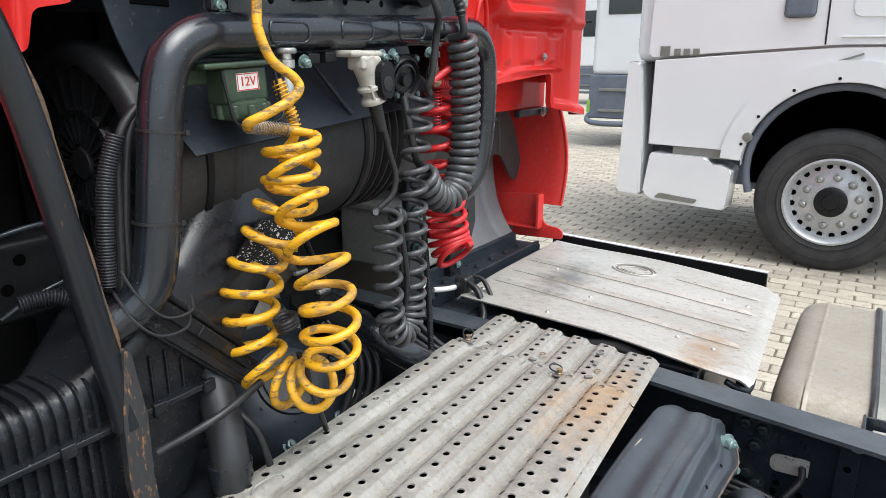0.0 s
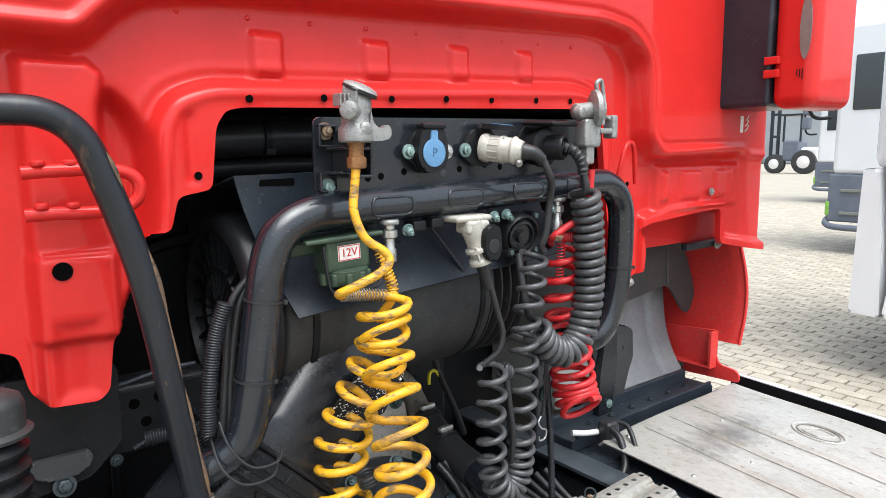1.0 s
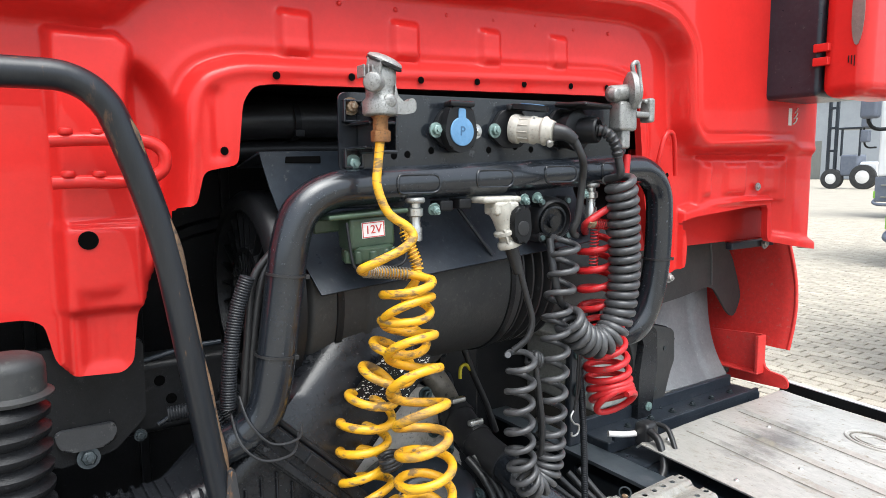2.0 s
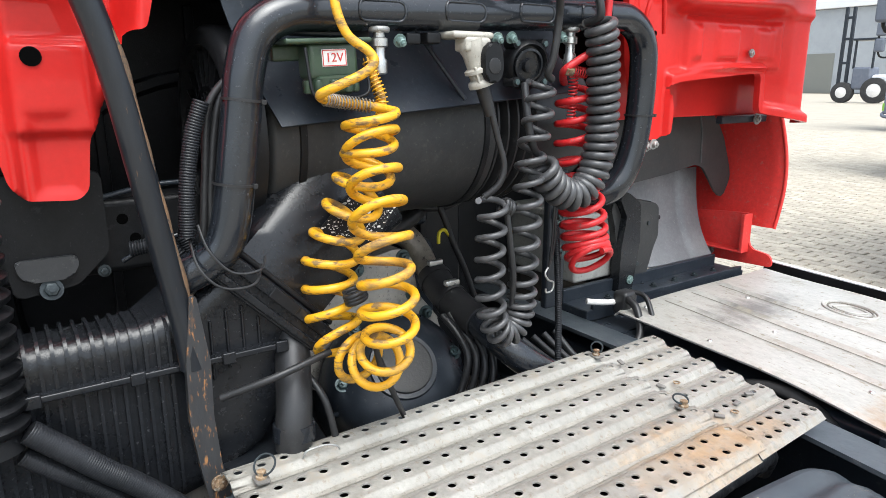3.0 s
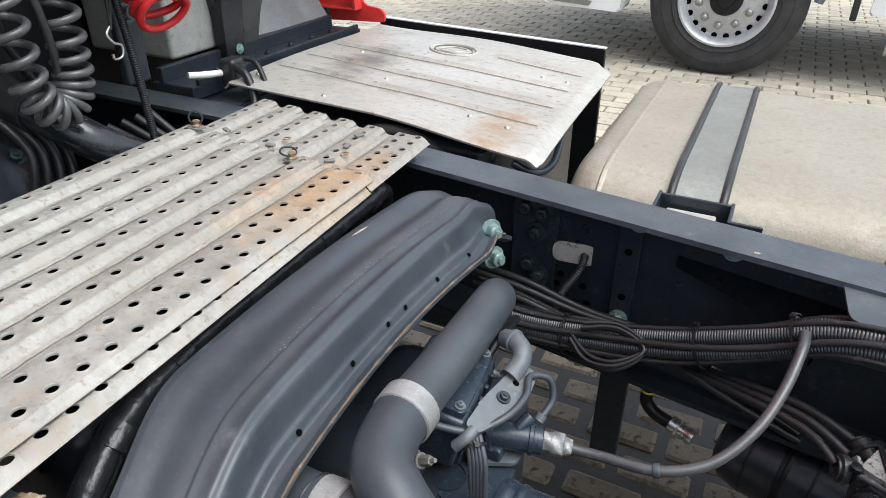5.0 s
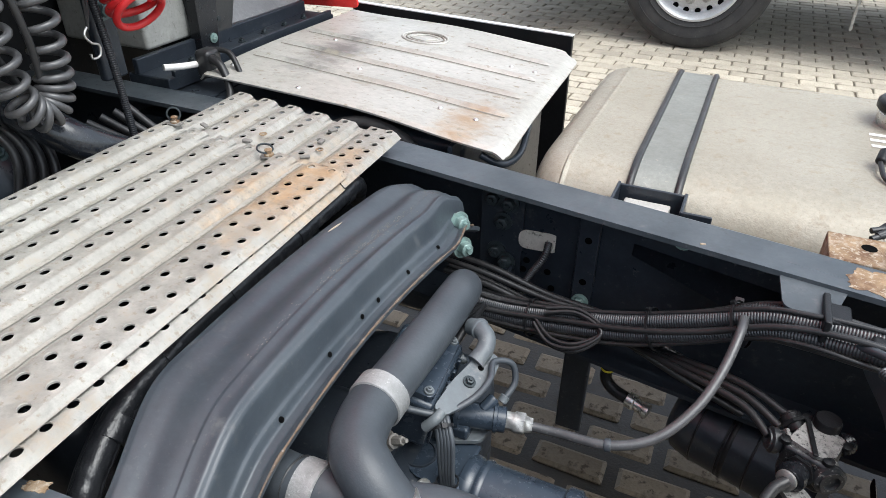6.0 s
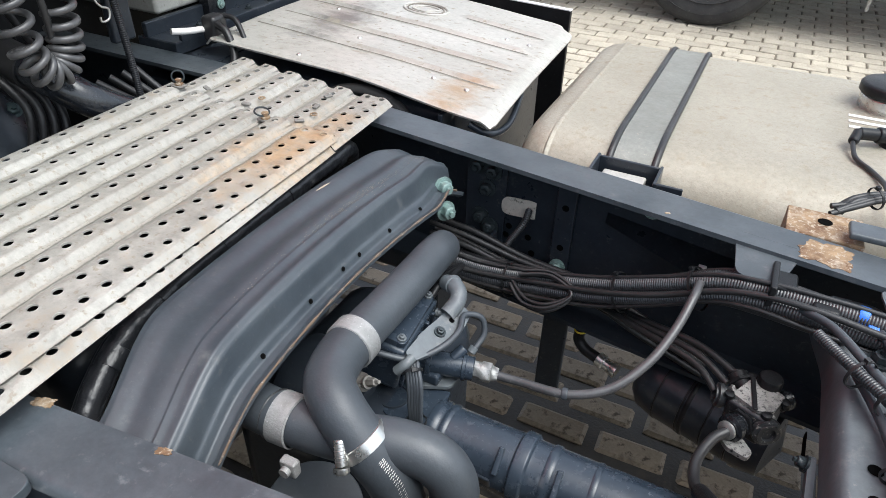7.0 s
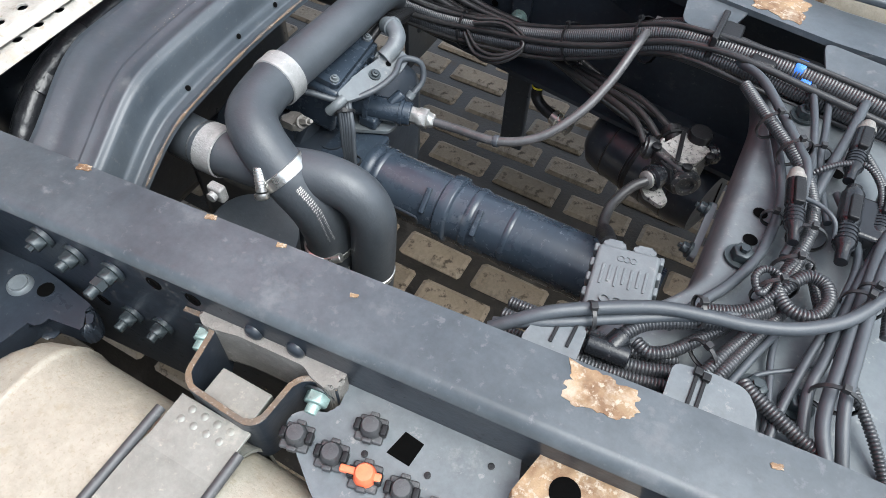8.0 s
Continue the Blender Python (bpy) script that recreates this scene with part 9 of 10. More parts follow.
rust_patch(0.165, 0.820, 0.031, 0.018, 0.915, 0.06, 3, "flaking rust patch on the rail's top flange")
rust_patch(0.178, 1.425, 0.034, 0.030, 0.915, -0.14, 5, "flaking rust patch on the rail's top flange")
for k, (x, e, s) in enumerate(((-0.50, 0.783, 0.012), (-0.355, 0.793, 0.008), (-0.21, 0.806, 0.006), (-0.135, 0.812, 0.005), (-0.05, 0.80, 0.004), (0.30, 0.83, 0.005), (-0.03, 1.43, 0.004))):
    rust_patch(x, e, s, s * 0.5, 0.9153, 0.3, 10 + k, "small rusty chip on the rail's edge")
for (x, y, lab) in ((0.172, 0.752, "rusty bracket plate with a round hole at the rail"), (0.165, 1.545, "rusty angle bracket on the outside of the rail")):
    t = thing("rusty_bracket", lab, "bracket", (x, y, 0.86), group="rusty brackets")
    bm = B()
    if y < 1:
        prism(bm, rounded([(0.134, 0.725), (0.148, 0.785), (0.225, 0.775), (0.215, 0.715)], 0.006), 0.868, 0.880, "z", 0.002)
        part("plate", bm, RUST, t)
        part("hole", lathe(B(), [(0.0125, 0.0005), (0.010, 0.0008), (0, 0.0002)], (0.172, 0.748, 0.880), (0, 0, 1), 18), VOID, t, "dark round hole")
    else:
        box(bm, 0.125, 0.225, 1.470, 1.545, 0.906, 0.914, 0.002)
        box(bm, 0.125, 0.132, 1.470, 1.545, 0.86, 0.910, 0.002)
        part("angle", bm, RUST, t)
        part("hole", lathe(B(), [(0.010, 0.0005), (0.008, 0.0008), (0, 0.0002)], (0.175, 1.515, 0.914), (0, 0, 1), 16), VOID, t, "dark round hole")
bm = B()
box(bm, 0.20, 1.2, 1.462, 1.50, 0.925, 0.935, 0.003, Matrix.Translation((0, 0, 0)))
solo("rail_doubler", bm, FRAME, "black steel strip on the rail's outer edge", "rail strip")

# ---------------------------------------------------------------- cable bundles
def bundle(name, label, centre, spread, radii, seed, material=CABLE, rib=True, group="cable bundles"):
    r = random.Random(seed)
    t = thing(name, label, "cable bundle", centre[0], group=group)
    for k, rad in enumerate(radii):
        a = 2 * math.pi * k / len(radii) + 0.5
        pts = []
        for i, p in enumerate(centre):
            a2 = a + 0.25 * math.sin(i * 1.3 + k)
            pts.append(Vector(p) + Vector((r.uniform(-0.002, 0.002), math.cos(a2) * spread, math.sin(a2) * spread * 0.9)))
        bm = B()
        if rib and k % 4 != 3:
            ribbed(bm, pts, rad, 0.0009, 0.0038, 10)
        else:
            pipe(bm, pts, rad * 0.8, 9)
        part("sleeve", bm, material, t)
    return t


FB = [(-0.40, 1.43, 0.715), (-0.30, 1.42, 0.718), (-0.20, 1.41, 0.735), (-0.10, 1.395, 0.768), (-0.01, 1.380, 0.815), (0.06, 1.365, 0.858), (0.11, 1.350, 0.872), (0.17, 1.335, 0.878), (0.25, 1.325, 0.880), (0.40, 1.305, 0.880)]
fb = bundle("cable_bundle", "thick bundle of black ribbed cable sleeves along the far rail", FB, 0.017, (0.0115, 0.0125, 0.0105, 0.010, 0.0115), 2)
bundle("cable_bundle", "thin black cables lying along the thick ribbed bundle", [Vector(p) + V(0, -0.004, 0.006) for p in FB], 0.026, (0.0048, 0.0042, 0.0055, 0.004, 0.005, 0.0045), 33, RUBBER, False)
for i, f in ((1, 0.5), (3, 0.4), (4, 0.7)):
    p, q = Vector(FB[i]), Vector(FB[i + 1])
    part("tie", cable_tie(B(), p.lerp(q, f), q - p, 0.030), PLASTIC, fb)
for (at_, c) in (((0.225, 1.332, 0.895), BLUETAPE), ((0.237, 1.320, 0.885), BLUETAPE)):
    part("blue_band", lathe(B(), [(0.0135, -0.006), (0.0145, -0.005), (0.0145, 0.005), (0.0135, 0.006)], at_, (1, -0.1, 0), 18), c, fb, "bright blue band")
bundle("cable_bundle", "black cables below the far rail", [(-0.42, 1.46, 0.76), (-0.34, 1.455, 0.755), (-0.24, 1.45, 0.735), (-0.12, 1.44, 0.73), (-0.02, 1.43, 0.70), (0.08, 1.42, 0.67)], 0.016, (0.007, 0.006, 0.0065, 0.006), 6, RUBBER, False)
bundle("cable_bundle", "loop of thin black cables tied to the bundle", [(-0.24, 1.385, 0.745), (-0.205, 1.36, 0.735), (-0.165, 1.355, 0.742), (-0.135, 1.375, 0.765), (-0.175, 1.395, 0.775), (-0.225, 1.39, 0.765)], 0.006, (0.0035, 0.0035, 0.004), 9, RUBBER, False)
for (x, y, w, d, a) in ((0.103, 1.388, 0.045, 0.040, -8), (0.285, 1.345, 0.05, 0.028, -8)):
    bm = B()
    prism(bm, rounded([(-w, d), (w, d), (w * 0.7, -d), (-w * 0.5, -d)], 0.012), -0.002, 0.002, "z", 0.0008)
    bmesh.ops.transform(bm, matrix=Matrix.Translation((x, y, 0.905)) @ pose(0, 0, 0, 12, 0, a), verts=bm.verts)
    solo("cable_tab", bm, FRAME, "black sheet tab carrying the cable bundle", "cable tab", group="cable tabs")
bm = B()
box(bm, 0.120, 0.150, 1.335, 1.375, 0.892, 0.906, 0.004)
box(bm, 0.118, 0.126, 1.320, 1.385, 0.880, 0.912, 0.002)
solo("cable_clamp", bm, PLASTIC, "black plastic clamp on the cable bundle", "cable clamp", group="cable clamps")
bm = B()
box(bm, 0.168, 0.20, 1.312, 1.335, 0.878, 0.904, 0.005)
solo("cable_clamp", bm, PLASTIC, "black T-piece on the cable bundle", "cable clamp", group="cable clamps")
# cables crossing the rear cross member: each with its line, thickness and sleeve
def rear_line(rad, rib, *pts):
    """One line over the rear cross member: a ribbed sleeve or a smooth hose."""
    if rib:
        return solo("ribbed_conduit", ribbed(B(), pts, rad, 0.0010, 0.0032, 12), CABLE, "ribbed black conduit among the rear cables", "conduit", group="conduits")
    return solo("wiring_loom", pipe(B(), pts, rad, 12), HOSE, "smooth grey-black line crossing the rear cross member", "cable", group="rear cables")


rear_line(0.0068, True, (0.175, 1.269, 0.9), (0.204, 1.231, 0.902), (0.244, 1.185, 0.902), (0.271, 1.145, 0.9), (0.283, 1.097, 0.9), (0.279, 1.052, 0.898), (0.27, 1.011, 0.896))
rear_line(0.0053, False, (0.16, 1.32, 0.89), (0.19, 1.282, 0.905), (0.224, 1.231, 0.906), (0.25, 1.187, 0.906), (0.263, 1.162, 0.905), (0.275, 1.1, 0.893), (0.27, 1.05, 0.89))
rear_line(0.0042, False, (0.243, 1.33, 0.885), (0.247, 1.307, 0.895), (0.261, 1.24, 0.895), (0.27, 1.186, 0.892), (0.29, 1.11, 0.89))
rear_line(0.0042, False, (0.262, 1.335, 0.884), (0.266, 1.314, 0.89), (0.273, 1.253, 0.89), (0.279, 1.187, 0.888), (0.3, 1.12, 0.885))
rear_line(0.0057, False, (0.306, 1.33, 0.892), (0.302, 1.3, 0.9), (0.294, 1.238, 0.9), (0.285, 1.18, 0.896), (0.28, 1.13, 0.888))
rear_line(0.0057, False, (0.37, 1.16, 0.9), (0.347, 1.106, 0.905), (0.337, 1.024, 0.907), (0.331, 0.951, 0.905), (0.329, 0.891, 0.9), (0.346, 0.85, 0.888), (0.37, 0.8, 0.85))
rear_line(0.0053, False, (0.375, 1.13, 0.905), (0.351, 1.082, 0.91), (0.343, 1.014, 0.912), (0.34, 0.952, 0.91), (0.34, 0.908, 0.906), (0.352, 0.87, 0.89), (0.38, 0.81, 0.85))
rear_line(0.0049, False, (0.36, 1.14, 0.895), (0.346, 1.106, 0.9), (0.329, 1.015, 0.9), (0.321, 0.952, 0.898), (0.316, 0.916, 0.893), (0.324, 0.876, 0.88), (0.34, 0.82, 0.85))
rear_line(0.0061, False, (0.06, 0.842, 0.892), (0.096, 0.867, 0.91), (0.132, 0.892, 0.912), (0.179, 0.919, 0.913), (0.219, 0.933, 0.912), (0.256, 0.943, 0.912), (0.294, 0.961, 0.912), (0.327, 0.988, 0.915), (0.35, 1.024, 0.92))
rear_line(0.0049, False, (0.06, 0.85, 0.89), (0.098, 0.862, 0.903), (0.148, 0.893, 0.905), (0.194, 0.924, 0.903), (0.224, 0.943, 0.898), (0.26, 0.975, 0.893))
rear_line(0.0053, False, (0.215, 1.255, 0.882), (0.235, 1.199, 0.883), (0.249, 1.151, 0.883), (0.254, 1.106, 0.883), (0.25, 1.05, 0.883), (0.233, 0.999, 0.884), (0.212, 0.96, 0.886), (0.195, 0.925, 0.886))
rear_line(0.0068, True, (0.163, 0.883, 0.893), (0.166, 0.896, 0.895), (0.18, 0.913, 0.896), (0.215, 0.935, 0.895), (0.245, 0.953, 0.893), (0.272, 0.985, 0.892))
rear_line(0.0062, True, (0.176, 0.897, 0.885), (0.19, 0.892, 0.886), (0.207, 0.904, 0.886), (0.225, 0.929, 0.885), (0.255, 0.971, 0.886), (0.279, 1.009, 0.888))
rear_line(0.006, True, (0.213, 0.95, 0.895), (0.243, 0.963, 0.896), (0.263, 0.983, 0.898), (0.277, 1.022, 0.898), (0.283, 1.059, 0.896))
rear_line(0.0058, True, (0.225, 0.865, 0.882), (0.236, 0.893, 0.89), (0.247, 0.922, 0.892), (0.26, 0.952, 0.89), (0.272, 0.985, 0.886))
rear_line(0.0058, True, (0.238, 0.868, 0.882), (0.247, 0.896, 0.89), (0.257, 0.923, 0.892), (0.269, 0.956, 0.89), (0.282, 0.99, 0.886))
rear_line(0.0066, True, (0.06, 0.872, 0.872), (0.122, 0.871, 0.88), (0.153, 0.873, 0.882), (0.183, 0.875, 0.882), (0.217, 0.888, 0.88), (0.25, 0.9, 0.876))
rear_line(0.0062, True, (0.06, 0.858, 0.868), (0.127, 0.859, 0.877), (0.158, 0.861, 0.878), (0.187, 0.866, 0.878), (0.219, 0.876, 0.876), (0.25, 0.885, 0.87))
rear_line(0.006, True, (0.06, 0.888, 0.87), (0.124, 0.888, 0.877), (0.155, 0.889, 0.878), (0.188, 0.893, 0.878), (0.215, 0.903, 0.876))
rear_line(0.0064, True, (0.272, 1, 0.898), (0.278, 1.01, 0.904), (0.29, 1.025, 0.906), (0.305, 1.023, 0.906), (0.311, 1.006, 0.906), (0.303, 0.984, 0.906), (0.286, 0.981, 0.904), (0.272, 0.994, 0.902), (0.268, 1.015, 0.898))
rear_line(0.0038, True, (0.263, 1.005, 0.9), (0.256, 0.987, 0.904), (0.248, 1, 0.905), (0.253, 1.014, 0.905), (0.266, 1.014, 0.905), (0.268, 0.994, 0.904), (0.26, 0.983, 0.9))
rear_line(0.0066, True, (0.268, 0.905, 0.885), (0.277, 0.897, 0.887), (0.309, 0.881, 0.888), (0.338, 0.868, 0.888), (0.358, 0.855, 0.88), (0.4, 0.82, 0.85))
rear_line(0.0032, False, (0.28, 0.985, 0.885), (0.283, 0.971, 0.884), (0.285, 0.94, 0.882), (0.296, 0.88, 0.876), (0.3, 0.82, 0.85))
rear_line(0.0021, False, (0.279, 0.888, 0.878), (0.272, 0.904, 0.882), (0.28, 0.921, 0.884), (0.324, 0.951, 0.886))
rear_line(0.0038, False, (0.25, 0.88, 0.882), (0.258, 0.897, 0.886), (0.272, 0.939, 0.888), (0.285, 0.972, 0.886))
rear_line(0.0023, False, (0.264, 1.112, 0.913), (0.283, 1.108, 0.914), (0.298, 1.097, 0.912), (0.304, 1.088, 0.9))
rear_line(0.0032, True, (0.27, 1.165, 0.9), (0.277, 1.17, 0.906), (0.294, 1.186, 0.908), (0.315, 1.195, 0.908), (0.331, 1.175, 0.908), (0.338, 1.145, 0.905))
rear_line(0.004, False, (0.3, 1.16, 0.89), (0.33, 1.09, 0.893), (0.325, 1.02, 0.895), (0.31, 0.95, 0.892), (0.3, 0.87, 0.878), (0.31, 0.81, 0.85))
rear_line(0.0048, True, (0.31, 1.25, 0.888), (0.345, 1.18, 0.892), (0.36, 1.08, 0.895), (0.365, 1, 0.895))
rear_line(0.0048, True, (0.295, 1.06, 0.884), (0.315, 1, 0.888), (0.35, 0.94, 0.89), (0.375, 0.9, 0.886), (0.41, 0.85, 0.86))
for (x, y, z, a_, r_) in ((0.218, 1.212, 0.904, 130, 0.018), (0.247, 1.183, 0.903, 125, 0.018), (0.281, 1.075, 0.900, 95, 0.017), (0.277, 1.035, 0.897, 110, 0.018), (0.268, 1.000, 0.897, 120, 0.020), (0.337, 1.016, 0.907, 82, 0.016), (0.333, 0.915, 0.902, 88, 0.018), (0.213, 0.940, 0.905, 30, 0.013), (0.133, 0.887, 0.908, 30, 0.012), (0.250, 1.100, 0.884, 95, 0.010), (0.342, 1.030, 0.911, 80, 0.011), (0.272, 1.205, 0.893, 98, 0.012), (0.230, 0.910, 0.890, 60, 0.014)):
    bm = B()
    cable_tie(bm, (x, y, z), (math.cos(radians(a_)), math.sin(radians(a_)), 0), r_)
    solo("tie_strap", bm, RUBBER, "black cable tie round the rear cables", "cable tie", group="cable ties")


def plug_connector(a, b, c, tone, label):
    """A ribbed two-part plug: boot, body with latch, collar."""
    a, b = Vector(a), Vector(b)
    d = (b - a).length
    t = thing("plug_connector", label, "connector", a, group="plug connectors")
    part("housing", lathe(B(), [(0, 0.18 * d), (c * 0.98, 0.18 * d), (c, 0.20 * d), (c, 0.50 * d), (c * 0.80, 0.52 * d), (c * 0.80, 0.56 * d), (c * 0.92, 0.58 * d), (c * 0.92, 0.80 * d), (c * 0.6, 0.86 * d), (c * 0.55, d), (0, d)], a, b - a, 14), DUSTY, t)
    part("collar", lathe(B(), [(0, 0), (c * 0.5, 0), (c * 0.72, 0.03 * d), (c * 0.80, 0.08 * d), (c * 0.98, 0.12 * d), (c * 0.98, 0.185 * d), (0, 0.185 * d)], a, b - a, 14), tone, t, "pale collar")
    mid = a.lerp(b, 0.38)
    ax_ = (b - a).normalized()
    mt_ = Matrix.Translation(mid) @ turn_to(ax_)
    up_ = mt_.to_3x3().inverted() @ Vector((0, 0, 1))
    sx, sy = (1, 0) if abs(up_.x) > abs(up_.y) else (0, 1)
    sg = math.copysign(1, up_.x if sx else up_.y)
    bm = B()
    box(bm, -0.005, 0.005, -0.003, 0.003, -0.016, 0.016, 0.0015, mt_ @ Matrix.Translation((sx * sg * c, sy * sg * c, 0)) @ pose(0, 0, 0, 0, 0, 90 if sx else 0))
    part("latch", bm, PLASTIC, t)
    for k in range(4):
        q = a.lerp(b, 0.60 + 0.05 * k)
        part("rib", lathe(B(), [(c * 0.9, -0.001), (c * 1.0, -0.0008), (c * 1.0, 0.0008), (c * 0.9, 0.001)], q, b - a, 14), DUSTY, t)
    return t


plug_connector((0.252, 1.146, 0.914), (0.269, 1.055, 0.908), 0.0095, CASTDARK, "black cable connector with a grey collar lying on the cross member")
plug_connector((0.309, 1.268, 0.905), (0.304, 1.170, 0.902), 0.0100, CASTDARK, "grey cable connector behind the cross member's cables")
plug_connector((0.311, 1.165, 0.902), (0.315, 1.062, 0.900), 0.0110, DUSTY, "thick black valve connector on the cross member")
plug_connector((0.345, 1.185, 0.900), (0.340, 1.100, 0.898), 0.0100, DUSTY, "black valve connector beside the cables")
pn = thing("hose_manifold", "black plastic manifold with quick connectors", "manifold", (0.33, 1.12, 0.89))
bm = B()
box(bm, 0.318, 0.352, 1.10, 1.155, 0.872, 0.905, 0.005)
part("block", bm, DUSTY, pn)
for k in range(2):
    part("port", cyl(B(), (0.335, 1.115 + 0.026 * k, 0.892), (0.370, 1.112 + 0.026 * k, 0.900), 0.010, seg=14, bev=0.002), DUSTY, pn)
tpc = thing("t_piece", "black T-piece joining three ribbed sleeves", "connector", (0.155, 0.875, 0.89))
part("tee", cyl(cyl(B(), (0.138, 0.873, 0.889), (0.176, 0.876, 0.889), 0.0098, seg=14, bev=0.002), (0.158, 0.876, 0.890), (0.164, 0.892, 0.893), 0.0098, seg=14, bev=0.002), DUSTY, tpc)
bm = B()
prism(bm, rounded([(0.209, 0.882), (0.240, 0.888), (0.268, 0.888), (0.280, 0.872), (0.284, 0.838), (0.210, 0.838)], 0.006), 0.9015, 0.9045, "z", 0.0008)
solo("cable_tab", bm, PLATE, "dusty black sheet tab carrying the cable bundle", "cable tab", group="cable tabs")
bm = B()
prism(bm, rounded([(0.088, 0.838), (0.095, 0.876), (0.118, 0.884), (0.136, 0.874), (0.138, 0.838)], 0.006), 0.9015, 0.9045, "z", 0.0008)
solo("cable_tab", bm, PLATE, "dusty black sheet tab carrying the cable bundle", "cable tab", group="cable tabs")
for (x, y) in ((0.112, 0.866), (0.126, 0.868), (0.229, 0.868), (0.236, 0.866)):
    bm = B()
    box(bm, x - 0.0016, x + 0.0016, y - 0.018, y + 0.014, 0.9048, 0.9064, 0.0005)
    box(bm, x - 0.0035, x + 0.0035, y + 0.010, y + 0.017, 0.9048, 0.9095, 0.0008)
    solo("tie_strap", bm, PLASTIC, "black cable tie on the sheet tab", "cable tie", group="cable ties")
bm = B()
box(bm, 0.226, 0.239, 0.842, 0.850, 0.9045, 0.9052)
solo("tab_slot", bm, VOID, "dark slot in the sheet tab", "slot")
# taped loom between the catwalk and the cross member
tp = thing("taped_loom", "black taped cable loom beside the catwalk", "cable bundle", (-0.515, 1.1, 0.88))
LM = [(-0.500, 0.79, 0.830), (-0.516, 0.842, 0.868), (-0.530, 0.911, 0.895), (-0.540, 1.027, 0.904), (-0.545, 1.144, 0.905), (-0.556, 1.326, 0.902), (-0.572, 1.43, 0.887), (-0.60, 1.47, 0.83)]
p_ = even(spline(LM, 14), 0.006)
rq = random.Random(3)
part("loom", sweep(B(), p_, [0.0145 + rq.uniform(-0.001, 0.001) for _ in p_], 10), TAPE, tp)
for k in range(3):
    part("cable", pipe(B(), [Vector(q) + V(0.010 - 0.012 * k, 0.0, -0.006 + 0.004 * k) for q in LM[:4]] + [Vector(LM[4]) + V(0.005, 0, -0.01)], 0.0052, 8), TAPE, tp)
for i in (1, 2, 3, 4, 5):
    p, q = Vector(LM[i]), Vector(LM[i + 1])
    part("tape", lathe(B(), [(0.015, -0.013), (0.0168, -0.012), (0.0168, 0.012), (0.015, 0.013)], p.lerp(q, 0.5), q - p, 14), TAPE, tp)

# ---------------------------------------------------------------- near side: tank bracket, valve panel, bolts
nbk = thing("tank_bracket", "black steel cup bracket bolted to a grey casting at the rail", "tank bracket", (-0.11, 0.71, 0.8), group="tank brackets")
def bent_strip(pts, r, thick, z0, z1):
    """A flat strip standing on edge, bent round the corners of a line."""
    p = [Vector((x, y, 0)) for x, y in pts]
    line = [p[0]]
    for i in range(1, len(p) - 1):
        d0, d1 = (p[i - 1] - p[i]).normalized() * r, (p[i + 1] - p[i]).normalized() * r
        for k in range(9):
            f = k / 8
            line.append(p[i] + d0 * (1 - f) ** 2 + d1 * f ** 2)
    line.append(p[-1])
    left, right = [], []
    for i, q in enumerate(line):
        d = (line[min(len(line) - 1, i + 1)] - line[max(0, i - 1)]).normalized()
        o = Vector((-d.y, d.x, 0)) * thick / 2
        left.append(((q + o).x, (q + o).y))
        right.append(((q - o).x, (q - o).y))
    return prism(B(), left + right[::-1], z0, z1, "z", 0.0008)


part("cup", bent_strip([(-0.196, 0.735), (-0.160, 0.739), (-0.149, 0.679), (-0.070, 0.675), (-0.066, 0.734), (-0.030, 0.738)], 0.016, 0.0055, 0.795, 0.868), FRAMEDARK, nbk)
part("worn_rim", bent_strip([(-0.196, 0.735), (-0.160, 0.739), (-0.149, 0.679), (-0.070, 0.675), (-0.066, 0.734), (-0.030, 0.738)], 0.016, 0.0050, 0.8675, 0.8688), EDGEWEAR, nbk, "rubbed brown rim")
bm = B()
prism(bm, rounded([(-0.182, 0.738), (-0.176, 0.752), (-0.158, 0.752), (-0.140, 0.746), (-0.070, 0.750), (-0.055, 0.760), (-0.034, 0.760), (-0.026, 0.744), (-0.034, 0.731), (-0.055, 0.734), (-0.066, 0.740), (-0.135, 0.735), (-0.150, 0.731), (-0.168, 0.728)], 0.006), 0.812, 0.872, "z", 0.004)
part("casting", bm, CASTDARK, nbk, "grey cast spacer")
bm = B()
box(bm, -0.134, -0.080, 0.678, 0.710, 0.847, 0.855, 0.0015)
part("clamp_plate", bm, STRAP, nbk, "dusty plate end of the strap")
for (x, y) in ((-0.170, 0.733), (-0.047, 0.733)):
    ax_ = V(0.15, -1, -0.12).normalized()
    at_ = V(x, y, 0.852)
    part("washer", lathe(B(), [(0.0, 0.0), (0.0145, 0.0), (0.0145, 0.002), (0.0, 0.0025)], at_, ax_, 20), BOLTDARK, nbk)
    bm = lathe(B(), [(0.0, 0.002), (0.0112, 0.002), (0.0112, 0.0105), (0.0098, 0.0120), (0.0, 0.0120)], at_, ax_, 6)
    cyl(bm, at_ + ax_ * 0.010, at_ + ax_ * 0.021, 0.0062, seg=14, bev=0.001)
    part("nut", bm, BOLT, nbk, "pale green nut")
for k in range(8):
    x, y = -0.132 + 0.0137 * (k % 4) - 0.003 * (k // 4), 0.6665 - 0.011 * (k // 4)
    part("rivet", lathe(B(), [(0.0042, 0), (0.0040, 0.0006), (0.0028, 0.0013), (0, 0.0016)], (x, y, 0.8528), (0, 0, 1), 12), STRAP, nbk)

